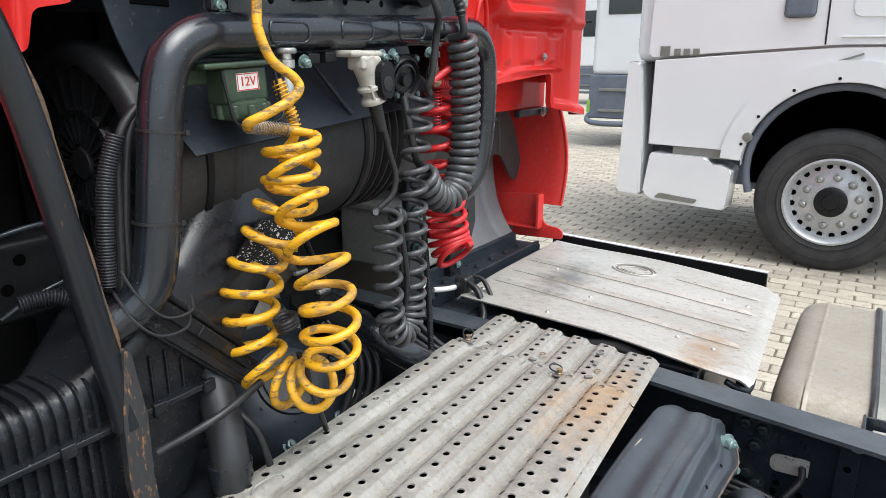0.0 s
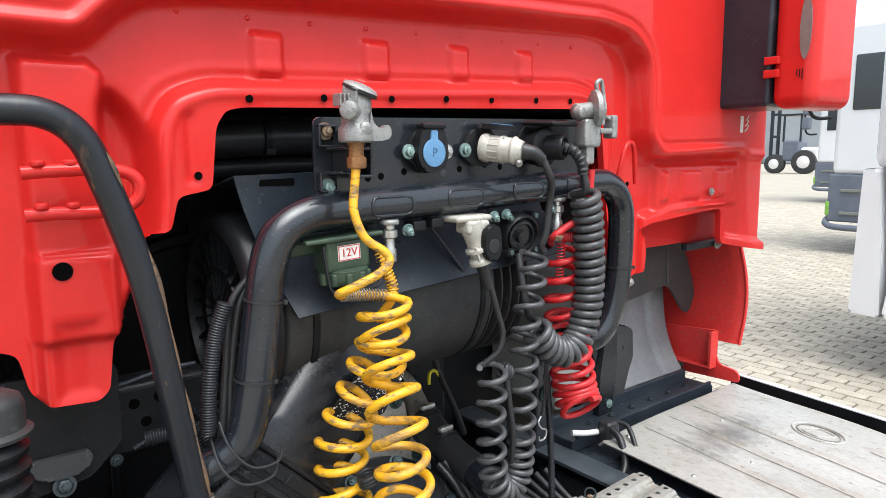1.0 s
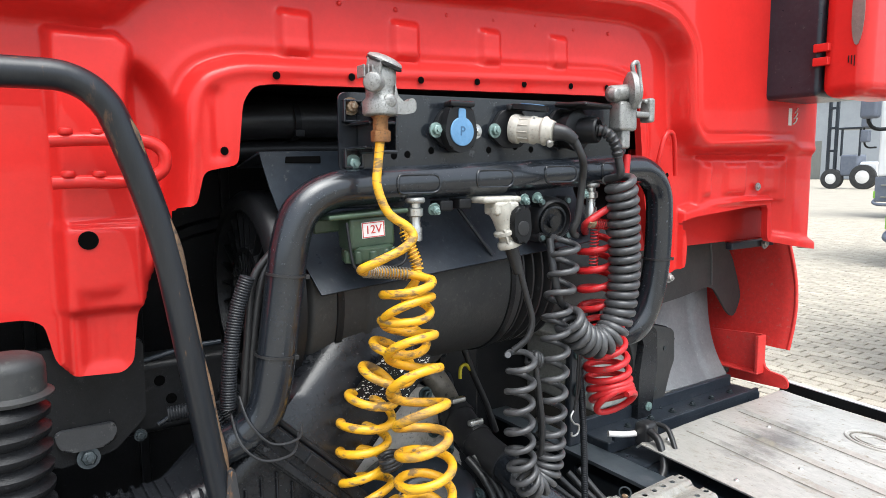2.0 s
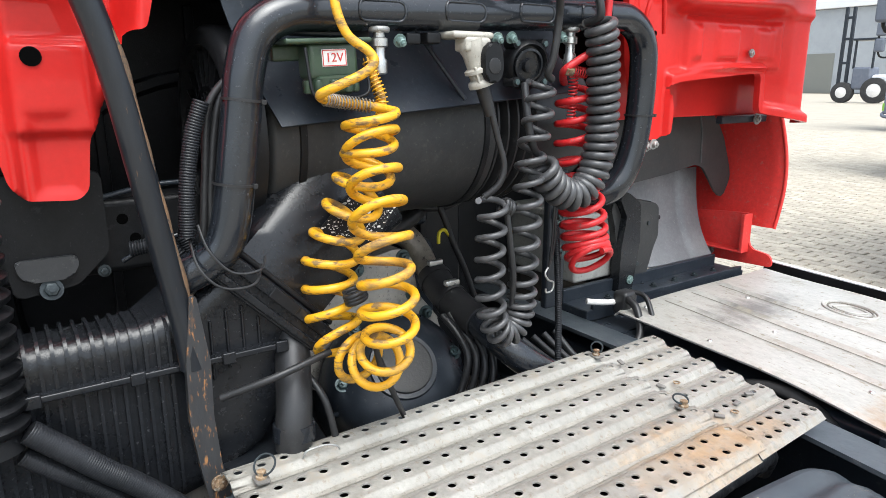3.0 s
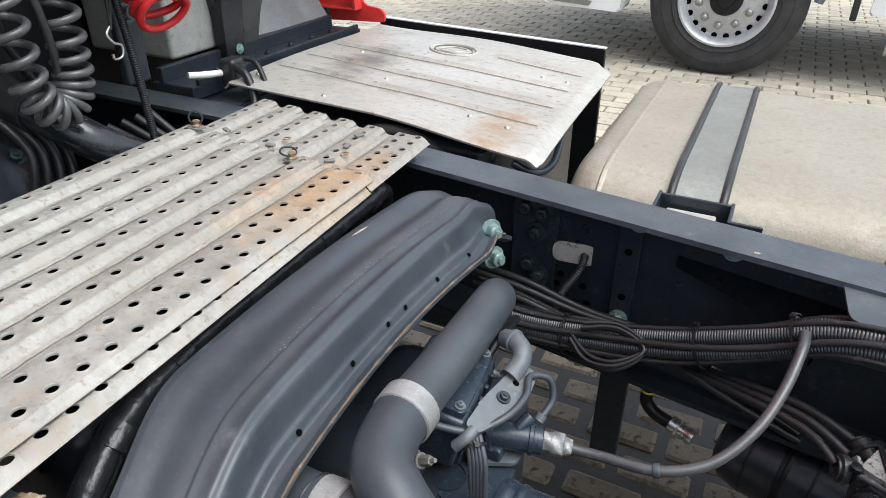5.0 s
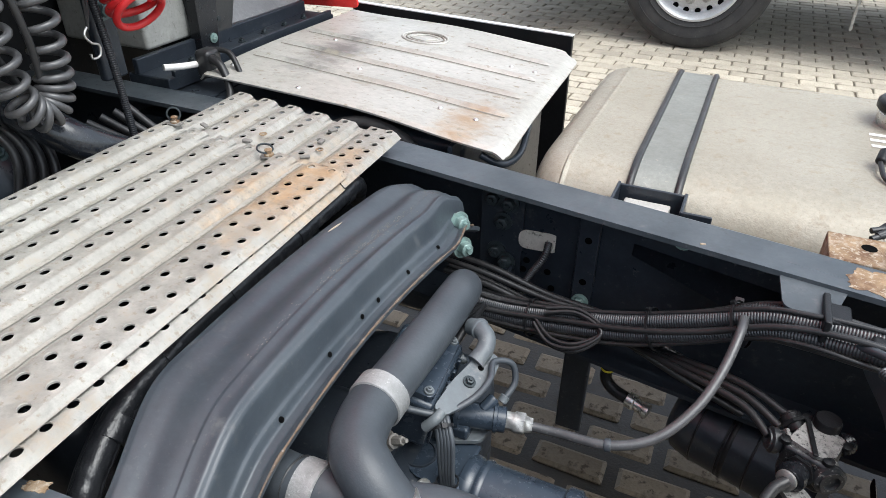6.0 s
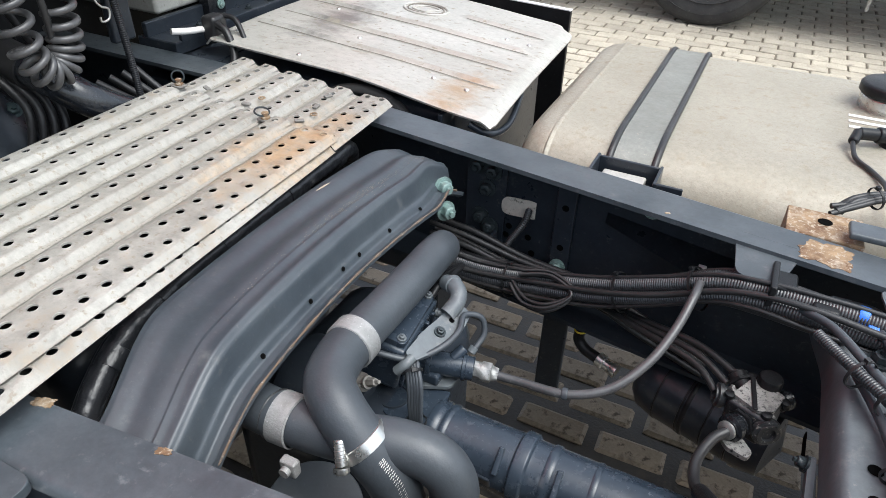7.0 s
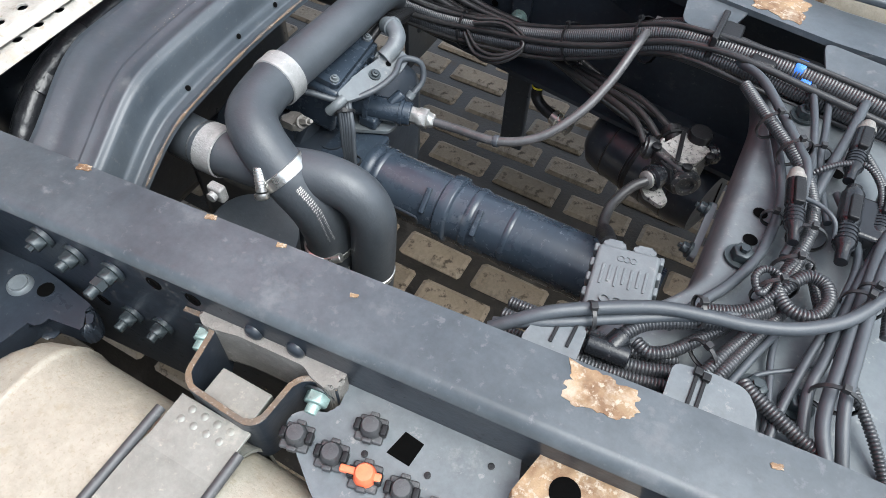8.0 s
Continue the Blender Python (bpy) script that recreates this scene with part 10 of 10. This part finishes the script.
vp = thing("valve_panel", "black plastic panel with test couplings and an orange cap", "valve panel", (0.05, 0.70, 0.84))
bm = B()
prism(bm, rounded([(-0.060, 0.698), (-0.052, 0.712), (-0.024, 0.724), (-0.032, 0.764), (0.125, 0.786), (0.138, 0.745), (0.13, 0.66), (0.0, 0.655)], 0.008), 0.842, 0.852, "z", 0.002)
part("panel", bm, PLATE, vp)
bm = B()
prism(bm, [(-0.030, 0.756), (-0.028, 0.768), (0.125, 0.788), (0.127, 0.778)], 0.852, 0.862, "z", 0.002)
part("lip", bm, PLATE, vp)
bm = B()
prism(bm, [(0.036, 0.739), (0.055, 0.737), (0.053, 0.715), (0.031, 0.716)], 0.8518, 0.8526, "z")
part("square_hole", bm, VOID, vp, "dark square hole")
for k, (x, y) in enumerate(((-0.040, 0.690), (-0.006, 0.691), (0.027, 0.690), (0.010, 0.726), (0.059, 0.694), (0.088, 0.690))):
    knob = k == 2
    mz = Matrix.Translation((x, y, 0.852)) @ pose(0, 0, 0, 0, 0, 14)
    bm = B()
    box(bm, -0.0125, 0.0125, -0.0115, 0.0115, -0.001, 0.004, 0.002, mz)
    so = part("socket", bm, LINERDARK, vp)
    for sx in (-1, 1):
        bm = B()
        box(bm, sx * 0.0115 - 0.003, sx * 0.0115 + 0.003, -0.005, 0.005, 0.002, 0.010, 0.0015, mz)
        part("clip", bm, PLASTIC, so)
    for sy in (-1, 1):
        bm = B()
        box(bm, -0.004, 0.004, sy * 0.0115 - 0.002, sy * 0.0115 + 0.002, 0.002, 0.008, 0.001, mz)
        part("clip", bm, LINERDARK, so)
    bm = lathe(B(), [(0.0098, 0.003), (0.0098, 0.007), (0.0086, 0.008), (0.0086, 0.012), (0.0070, 0.0145), (0, 0.0150)], (x, y, 0.852), (0, 0, 1), 20)
    if knob:
        box(bm, -0.021, -0.004, -0.003, 0.003, 0.006, 0.012, 0.0015, mz)
        box(bm, 0.004, 0.014, -0.0035, 0.0035, 0.006, 0.011, 0.0015, mz)
    part("cap", bm, ORANGE if knob else LINERDARK, vp, "orange cap" if knob else "")
for (x, y) in ((0.016, 0.706), (0.070, 0.716), (0.112, 0.748)):
    part("screw", lathe(B(), [(0.003, 0), (0.003, 0.0012), (0, 0.0016)], (x, y, 0.852), (0, 0, 1), 10), PLASTIC, vp)
wb = thing("rail_bolts", "dark bolts on the rail's outer web", "bolts", (-0.28, 0.72, 0.82))
for (x, z, h_) in ((-0.352, 0.886, 0.010), (-0.318, 0.878, 0.012), (-0.273, 0.878, 0.024), (-0.288, 0.790, 0.014), (-0.248, 0.795, 0.012)):
    y = near_in(x) - 0.072
    part("washer", lathe(B(), [(0.0125, 0), (0.0125, 0.002), (0, 0.0025)], (x, y, z), (0, -1, 0), 20), FRAMEDARK, wb)
    part("nut", hexbolt(B(), (x, y - 0.002, z), (0, -1, 0), 0.0088, 0.010), BOLTDARK, wb, "dark nut")
    if h_ > 0.011:
        part("shank", cyl(B(), (x, y - 0.010, z), (x, y - 0.010 - h_, z), 0.0056, seg=14, bev=0.001), BOLTDARK, wb)
    if h_ > 0.02:
        part("nut", lathe(B(), [(0, 0), (0.0082, 0), (0.0082, 0.008), (0, 0.009)], (x, y - 0.016, z), (0, -1, 0), 6), BOLTDARK, wb, "dark lock nut")
for (x, z) in ((-0.226, 0.886), (-0.183, 0.888), (-0.328, 0.788), (-0.150, 0.80)):
    y = near_in(x) - 0.072
    bm = lathe(B(), [(0.0085, -0.001), (0.0080, 0.0012), (0.0060, 0.0012), (0.0055, 0.0004), (0, 0.0004)], (x, y, z), (0, -1, 0), 18)
    part("hole", bm, VOID, wb, "dark drilled hole")
for (x, z) in ((-0.122, 0.876), (-0.079, 0.878)):
    part("rivet", lathe(B(), [(0.0095, 0), (0.009, 0.003), (0.006, 0.0052), (0, 0.006)], (x, near_in(x) - 0.072, z), (0, -1, 0), 18), FRAMEDARK, wb, "round painted rivet")
wing = thing("wing_bracket", "black steel wing bracket with a rounded edge and bolt", "bracket", (-0.42, 0.66, 0.75))
bm = B()
prism(bm, rounded([(-0.56, 0.724), (-0.45, 0.722), (-0.385, 0.720), (-0.318, 0.712), (-0.302, 0.688), (-0.362, 0.678), (-0.372, 0.62), (-0.382, 0.50), (-0.56, 0.50)], 0.012), 0.77, 0.800, "z", 0.008)
part("arm", bm, FRAMEDARK, wing)
part("bolt", lathe(B(), [(0.0135, 0), (0.0130, 0.003), (0.0105, 0.005), (0.0095, 0.0045), (0.0090, 0.006), (0, 0.0065)], (-0.406, 0.694, 0.800), (0, 0, 1), 22), PLATE, wing, "round dusty bolt head")
bm = B()
pipe(bm, [(-0.56, 0.690, 0.822), (-0.49, 0.692, 0.824), (-0.448, 0.680, 0.822), (-0.425, 0.645, 0.818), (-0.418, 0.58, 0.812), (-0.42, 0.50, 0.806)], 0.020, 18)
part("rolled_edge", bm, FRAMEDARK, wing, "rounded black edge")
part("hole", lathe(B(), [(0.009, 0.0008), (0.007, 0.001), (0, 0.0003)], (-0.379, 0.703, 0.800), (0, 0, 1), 14), VOID, wing, "dark hole")
bm = B()
box(bm, -0.60, -0.36, 0.30, 0.66, 0.50, 0.77, 0.02)
part("box", bm, FRAMEDARK, wing)
# plug on the far tank
tp2 = thing("tank_sender", "black elbow plug with a tied cable on the fuel tank", "sensor plug", (0.15, 1.80, 0.89))
bm = B()
lathe(bm, [(0.022, 0), (0.022, 0.008), (0.015, 0.010), (0.015, 0.020), (0, 0.020)], (0.285, 1.900, 0.892), (0, 0, 1), 20)
cyl(bm, (0.285, 1.900, 0.912), (0.222, 1.868, 0.918), 0.011, seg=16, bev=0.003)
cyl(bm, (0.272, 1.893, 0.913), (0.252, 1.883, 0.915), 0.0145, seg=16, bev=0.003)
cyl(bm, (0.222, 1.872, 0.920), (0.215, 1.842, 0.910), 0.009, seg=14, bev=0.003)
part("plug", bm, PLASTIC, tp2)
part("lead", pipe(B(), [(0.215, 1.842, 0.910), (0.222, 1.800, 0.900), (0.245, 1.765, 0.898), (0.262, 1.720, 0.900), (0.268, 1.67, 0.905), (0.285, 1.635, 0.915)], 0.0042, 8), RUBBER, tp2)
for k in range(6):
    part("lead", pipe(B(), [(0.184 + 0.007 * (k % 3), 1.566 + 0.006 * k, 0.903 + 0.004 * (k % 2)), (0.215, 1.588 + 0.004 * k, 0.912 + 0.003 * (k % 3)), (0.252, 1.615 + 0.003 * k, 0.920 + 0.003 * (k % 2)), (0.30, 1.636 + 0.002 * k, 0.922), (0.36, 1.65, 0.915)], 0.0046, 8), RUBBER, tp2)
part("tie", cable_tie(B(), (0.240, 1.614, 0.920), (0.037, 0.027, 0.008), 0.016), PLASTIC, tp2)


# ---------------------------------------------------------------- the yard: parked white trucks, a forklift, a hall
def arc(cx, cz, r, a0, a1, n=20):
    return [(cx + r * math.cos(radians(a0 + (a1 - a0) * i / n)), cz + r * math.sin(radians(a0 + (a1 - a0) * i / n))) for i in range(n + 1)]


def truck_wheel(parent, x, y, r=0.52):
    """The axle lies along y; the outer face looks towards -y."""
    q = r / 0.49

    def turned(profile, seg=56):
        return lathe(B(), [(a * q, b) for a, b in profile], (x, y, r), (0, 1, 0), seg)

    def around(k, n, shift, rad):
        a = 2 * math.pi * (k + shift) / n
        return x + rad * q * math.cos(a), r + rad * q * math.sin(a)

    t = part("wheel", turned([(0.30, 0.0), (0.33, -0.015), (0.40, -0.022), (0.45, -0.012), (0.478, 0.012), (0.49, 0.04), (0.49, 0.25), (0.47, 0.28), (0.30, 0.28)]), TYRE, parent, "dusty black tyre")
    for k in (0.33, 0.40, 0.455):
        part("tyre_ring", turned([(k, -0.0165 if k < 0.45 else -0.002), (k + 0.004, -0.0255 if k < 0.45 else -0.006), (k + 0.008, -0.0165 if k < 0.45 else 0.004)]), TYRE, t)
    part("rim", turned([(0.300, 0.0), (0.302, -0.012), (0.288, -0.016), (0.272, 0.0), (0.262, 0.03), (0.25, 0.055), (0.235, 0.062), (0.150, 0.030), (0.115, 0.022), (0.10, 0.022), (0.10, 0.04)]), RIM, t, "grey steel rim")
    for k in range(10):
        cx, cz = around(k, 10, 0.3, 0.168)
        part("wheel_nut", lathe(B(), [(0.034, 0.006), (0.034, -0.004), (0.023, -0.008), (0.023, -0.032), (0.015, -0.040), (0, -0.042)], (cx, y + 0.036, cz), (0, 1, 0), 12), ZINC, t)
    for k in range(20):
        cx, cz = around(k, 20, 0.5, 0.243)
        part("vent_slot", lathe(B(), [(0.021, 0.002), (0.020, -0.003), (0, -0.0035)], (cx, y + 0.055, cz), (0, 1, 0), 12), VOID, t, "dark vent hole")
    part("hub", turned([(0.103, 0.030), (0.103, -0.004), (0.095, -0.012), (0.055, -0.016), (0.05, -0.03), (0, -0.032)], 32), PLASTIC, t, "black hub cover")
    for k in range(8):
        cx, cz = around(k, 8, 0, 0.078)
        part("hub_bolt", cyl(B(), (cx, y - 0.012, cz), (cx, y - 0.020, cz), 0.009, seg=8), PLASTIC, t)
    return t


SY = 5.72
wt = thing("white_truck", "parked white truck with a clean cab and steel wheel", "truck", (-0.5, 7.0, 0), group="parked white trucks")
arch_in = arc(-0.46, 0.74, 0.63, 180, 0, 28)
panel = [(-1.795, 0.86), (-1.795, 1.515), (-0.55, 1.60), (0.60, 1.60), (0.60, 0.80)] + [(x, z) for x, z in reversed(arch_in)] + [(-1.09, 0.80), (-1.13, 0.86)]
bm = B()
prism(bm, panel, SY + 0.015, SY + 0.10, "y", 0.008)
part("lower_panel", bm, WHITE, wt)
flare = arc(-0.46, 0.74, 0.78, 176, 20, 28) + arc(-0.46, 0.74, 0.635, 20, 176, 28)
bm = B()
prism(bm, flare, SY - 0.006, SY + 0.05, "y", 0.006)
fl = part("arch_flare", bm, WHITE, wt)
for a in (20, 45, 70, 95, 120, 145, 165):
    part("rivet", cyl(B(), (-0.46 + 0.70 * math.cos(radians(a)) * 0.94, SY - 0.006, 0.74 + 0.70 * math.sin(radians(a)) * 0.94), (-0.46 + 0.70 * math.cos(radians(a)) * 0.94, SY - 0.010, 0.74 + 0.70 * math.sin(radians(a)) * 0.94), 0.012, seg=10), PLASTIC, fl)
bm = B()
cyl(bm, (-1.055, SY - 0.004, 0.965), (-1.055, SY - 0.020, 0.965), 0.035, seg=20, bev=0.004)
part("side_marker", bm, STRAP, wt, "round grey side marker")
bm = B()
prism(bm, rounded([(-1.85, 1.535), (-1.80, 3.4), (0.35, 3.4), (0.35, 1.62), (-0.55, 1.62)], 0.03), SY + 0.02, SY + 0.10, "y", 0.012)
part("door", bm, WHITE, wt)
for pts in ([(-0.64, 1.62), (-0.66, 2.4), (-0.62, 3.2)],):
    bm = B()
    sweep(bm, [(x, SY + 0.019, z) for x, z in pts], 0.006, 6)
    part("door_gap", bm, PLASTIC, wt, "dark door gap")
bm = B()
box(bm, -0.92, -0.72, SY - 0.02, SY + 0.03, 1.80, 1.96, 0.03)
part("door_handle", bm, DARKBLUE, wt, "dark recessed door handle")
for x, w in ((-1.76, 0.075), (-1.655, 0.05), (-1.585, 0.05), (-1.515, 0.05)):
    bm = B()
    box(bm, x, x + w, SY + 0.010, SY + 0.018, 1.548, 1.60 + 0.02 * (w > 0.06), 0.004)
    part("badge", bm, STRAP, wt, "small grey emblem bar")
seam = spline([(-1.15, SY + 0.004, 0.86), (-1.10, SY + 0.004, 0.99), (-1.00, SY + 0.004, 1.17), (-0.86, SY + 0.004, 1.32), (-0.66, SY + 0.004, 1.46), (-0.40, SY + 0.004, 1.56)], 8)
part("panel_gap", sweep(B(), seam, 0.0075, 6), STRAP, wt, "dark gap round the wing panel")
bm = B()
box(bm, -0.55, 0.30, SY + 0.010, SY + 0.024, 1.665, 1.675, 0.002)
part("swage_line", bm, WHITE, wt)
bm = B()
prism(bm, rounded([(-0.50, 1.80), (-0.50, 2.30), (0.25, 2.30), (0.25, 1.78)], 0.05), SY + 0.012, SY + 0.030, "y", 0.006)
part("hatch", bm, WHITE, wt, "side locker lid")
bm = B()
prism(bm, rounded([(-2.02, 0.46), (-1.99, 1.50), (-1.90, 1.50), (-1.84, 0.95), (-1.82, 0.45)], 0.02), SY - 0.02, SY + 0.35, "y", 0.02)
part("bumper_corner", bm, WHITE, wt)
bm = B()
prism(bm, rounded([(-1.76, 0.80), (-1.80, 0.47), (-1.70, 0.42), (-1.16, 0.395), (-1.135, 0.70), (-1.22, 0.74), (-1.30, 0.74), (-1.33, 0.79)], 0.02), SY - 0.03, SY + 0.30, "y", 0.015)
stp = part("step", bm, WHITE, wt)
bm = B()
prism(bm, rounded([(-1.70, 0.445), (-1.38, 0.425), (-1.36, 0.46), (-1.66, 0.485)], 0.015), SY - 0.040, SY - 0.028, "y", 0.003)
part("tread", bm, STRAP, stp, "grey grip strip")
bm = B()
box(bm, -1.60, -1.12, SY + 0.03, SY + 0.06, 0.78, 0.86, 0.004)
part("under_panel", bm, STRAP, wt)
bm = B()
box(bm, -1.95, 0.9, SY + 0.30, SY + 2.3, 0.55, 1.55, 0.03)
part("chassis", bm, DARKBLUE, wt)
bm = B()
box(bm, -1.98, 0.34, SY + 0.09, SY + 2.4, 1.50, 3.4, 0.08)
part("cab_body", bm, WHITE, wt)
bm = B()
box(bm, 0.30, 0.34, SY + 0.04, SY + 0.09, 0.45, 1.35, 0.01)
part("mud_flap", bm, RUBBER, wt)
truck_wheel(wt, -0.46, SY + 0.09)
bm = B()
sweep(bm, [(x, SY + 0.12, z) for x, z in arc(-0.46, 0.74, 0.60, 200, -20, 24)], 0.03, 8)
part("inner_arch", bm, DARKBLUE, wt)
bm = B()
prism(bm, arc(-0.46, 0.74, 0.62, 200, -20, 24), SY + 0.30, SY + 0.34, "y")
part("arch_back", bm, DARKBLUE, wt)
bm = B()
prism(bm, rounded([(0.40, 0.50), (0.46, 1.5), (0.78, 1.5), (0.72, 0.48)], 0.02), SY, SY + 0.06, "y", 0.01)
sk = part("side_flap", bm, WHITE, wt)
bm = B()
sweep(bm, [(0.55, SY + 0.03, 0.50 - 0.02 * k) for k in range(13)], [0.008 + 0.005 * (k % 2) for k in range(13)], 6)
part("chain", bm, ZINC, sk)
bm = B()
box(bm, 0.95, 1.9, SY + 0.0, SY + 0.25, 0.58, 0.62, 0.01)
part("step_board", bm, STRAP, wt, "silver step board")
bm = B()
box(bm, 0.80, 6.0, SY + 0.10, SY + 2.3, 0.60, 1.25, 0.02)
part("frame", bm, DARKBLUE, wt)


def distant_truck(dx, dy, label):
    t = thing("white_truck", label, "truck", (dx, dy, 0), group="parked white trucks")
    bm = B()
    box(bm, dx, dx + 2.3, dy, dy + 2.4, 1.25, 3.6, 0.10)
    part("cab_body", bm, WHITE, t)
    bm = B()
    box(bm, dx + 0.25, dx + 1.35, dy - 0.02, dy + 0.05, 2.25, 3.1, 0.03)
    part("side_window", bm, GLASS, t)
    bm = B()
    box(bm, dx - 0.02, dx + 0.75, dy - 0.01, dy + 0.5, 0.50, 1.26, 0.03)
    st_ = part("step_well", bm, DARKBLUE, t, "dark blue-grey step well")
    for z in (0.62, 0.98):
        bm = B()
        box(bm, dx + 0.18, dx + 0.74, dy - 0.05, dy + 0.02, z, z + 0.05, 0.01)
        part("tread", bm, STRAP, st_)
    bm = B()
    sweep(bm, spline([(dx + 0.70, dy - 0.03, 0.42), (dx + 0.15, dy - 0.05, 0.42), (dx - 0.03, dy, 0.48), (dx + 0.0, dy + 0.2, 0.60)], 6), 0.05, 8)
    part("lower_step_bar", bm, DARKBLUE, t)
    bm = B()
    box(bm, dx - 0.04, dx + 0.02, dy - 0.02, dy + 0.1, 0.60, 0.82, 0.01)
    part("corner_lamp", bm, LIME, t, "green and amber corner lamp")
    for z in (2.3, 2.75):
        bm = B()
        box(bm, dx - 0.35, dx - 0.10, dy - 0.42, dy - 0.22, z, z + 0.38, 0.05)
        part("mirror", bm, DARKBLUE, t)
    bm = B()
    sweep(bm, spline([(dx - 0.05, dy, 3.25), (dx - 0.25, dy - 0.3, 3.2), (dx - 0.25, dy - 0.3, 2.25), (dx - 0.05, dy, 2.15)], 6), 0.03, 8)
    part("mirror_arm", bm, PLASTIC, t)
    truck_wheel(t, dx + 1.55, dy + 0.09)
    bm = B()
    box(bm, dx + 0.2, dx + 5, dy + 0.3, dy + 2.2, 0.5, 1.26, 0.03)
    part("chassis", bm, FRAMEDARK, t)
    return t


distant_truck(-4.70, 12.0, "white truck parked further off with dark entry steps")
distant_truck(-9.5, 23.0, "distant white truck with a folded mirror arm")

fk = thing("forklift", "dark forklift truck standing far off in the yard", "forklift", (-22, 52, 0))
bm = B()
box(bm, -23.4, -22.2, 50.6, 52.0, 0.9, 2.4, 0.15)
part("body", bm, DARKBLUE, fk)
for dx in (-24.4, -23.9):
    bm = B()
    box(bm, dx, dx + 0.18, 50.7, 50.95, 0.4, 6.4, 0.03)
    part("mast_rail", bm, FRAMEDARK, fk)
for z in (1.0, 2.6, 4.2, 5.6):
    bm = B()
    box(bm, -24.4, -23.7, 50.72, 50.92, z, z + 0.18, 0.03)
    part("mast_bar", bm, FRAMEDARK, fk)
for (a, b) in ((-23.4, -22.2),):
    for x in (a, b):
        bm = B()
        box(bm, x - 0.06, x + 0.06, 50.7, 50.85, 2.3, 4.2, 0.02)
        part("cab_post", bm, FRAMEDARK, fk)
bm = B()
box(bm, -23.6, -22.0, 50.6, 52.0, 4.15, 4.3, 0.05)
part("cab_roof", bm, FRAMEDARK, fk)
for (x, r_) in ((-23.9, 0.7), (-21.8, 0.85)):
    part("wheel", lathe(B(), [(0, -0.1), (r_ * 0.55, -0.1), (r_ * 0.6, -0.15), (r_, -0.1), (r_, 0.35), (0, 0.35)], (x, 50.6, r_), (0, 1, 0), 26), TYRE, fk)
    part("rim", lathe(B(), [(0, -0.16), (r_ * 0.2, -0.17), (r_ * 0.5, -0.13), (r_ * 0.55, -0.09)], (x, 50.6, r_), (0, 1, 0), 20), LABELW, fk)
bm = B()
box(bm, -22.2, -20.9, 50.7, 52.0, 0.8, 1.9, 0.2)
part("counterweight", bm, WHITE, fk)

hall = thing("grey_hall", "grey clad hall with a pale eaves strip across the yard", "building", (-40, 90, 0), kind="")
bm = B()
box(bm, -130, 60, 88, 90, 0, 10.0, 0.1)
part("wall", bm, WALLGREY, hall)
bm = B()
box(bm, -131, 61, 87.6, 90.2, 10.0, 11.0, 0.1)
part("roof_edge", bm, WHITE, hall)
for k in range(8):
    x = -90 + 14 * k
    bm = B()
    box(bm, x, x + 5, 87.9, 88.05, 0, 4.8, 0.05)
    part("door", bm, STRAP, hall)


# ---------------------------------------------------------------- block paving, the countable blocks last
rnd = random.Random(4)
near_blocks, rest = [], []
for (cx, cy) in paver_rows(-13.0, 5.0, -2.0, 22.0):
    (near_blocks if -0.75 < cx < 0.95 and 0.9 < cy < 2.75 and len(near_blocks) < 290 else rest).append((cx, cy))
bm, dark_blocks = B(), B()
for (cx, cy) in rest:
    # Blocks within the truck's outline take the darker brown material.
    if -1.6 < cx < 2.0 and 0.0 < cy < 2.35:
        paver_solid(dark_blocks, cx, cy, rnd, 0.010)
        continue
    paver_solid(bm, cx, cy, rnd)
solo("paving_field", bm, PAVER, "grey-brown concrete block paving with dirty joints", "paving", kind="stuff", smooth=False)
solo("stained_paving", dark_blocks, PAVERDARK, "darker brown block paving under the truck", "paving", kind="stuff", smooth=False)
variants = []
for k in range(12):
    bm = B()
    paver_solid(bm, 0, 0, rnd, 0.010 if k < 10 else 0.0)
    variants.append(mesh_of("paver", bm, PAVERDARK if k < 10 else PAVER, False))
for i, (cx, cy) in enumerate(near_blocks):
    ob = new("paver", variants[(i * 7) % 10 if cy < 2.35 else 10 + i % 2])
    ob.location = (cx, cy, 0)
    ob.parent = ground

# the paving goes on as a plain sheet round the built field
for nm, (x0, x1, y0, y1) in (("far", (-160.0, 120.0, 22.0, 86.0)), ("side", (-160.0, -13.1, -40.0, 22.0)), ("front", (5.0, 120.0, -40.0, 22.0)), ("near", (-13.1, 5.0, -40.0, -2.05))):
    bm = B()
    box(bm, x0, x1, y0, y1, -0.1, -0.001)
    solo("pavement_" + nm, bm, FARPAVE, "grey-brown concrete block paving stretching away", "paving", kind="structure", smooth=False)
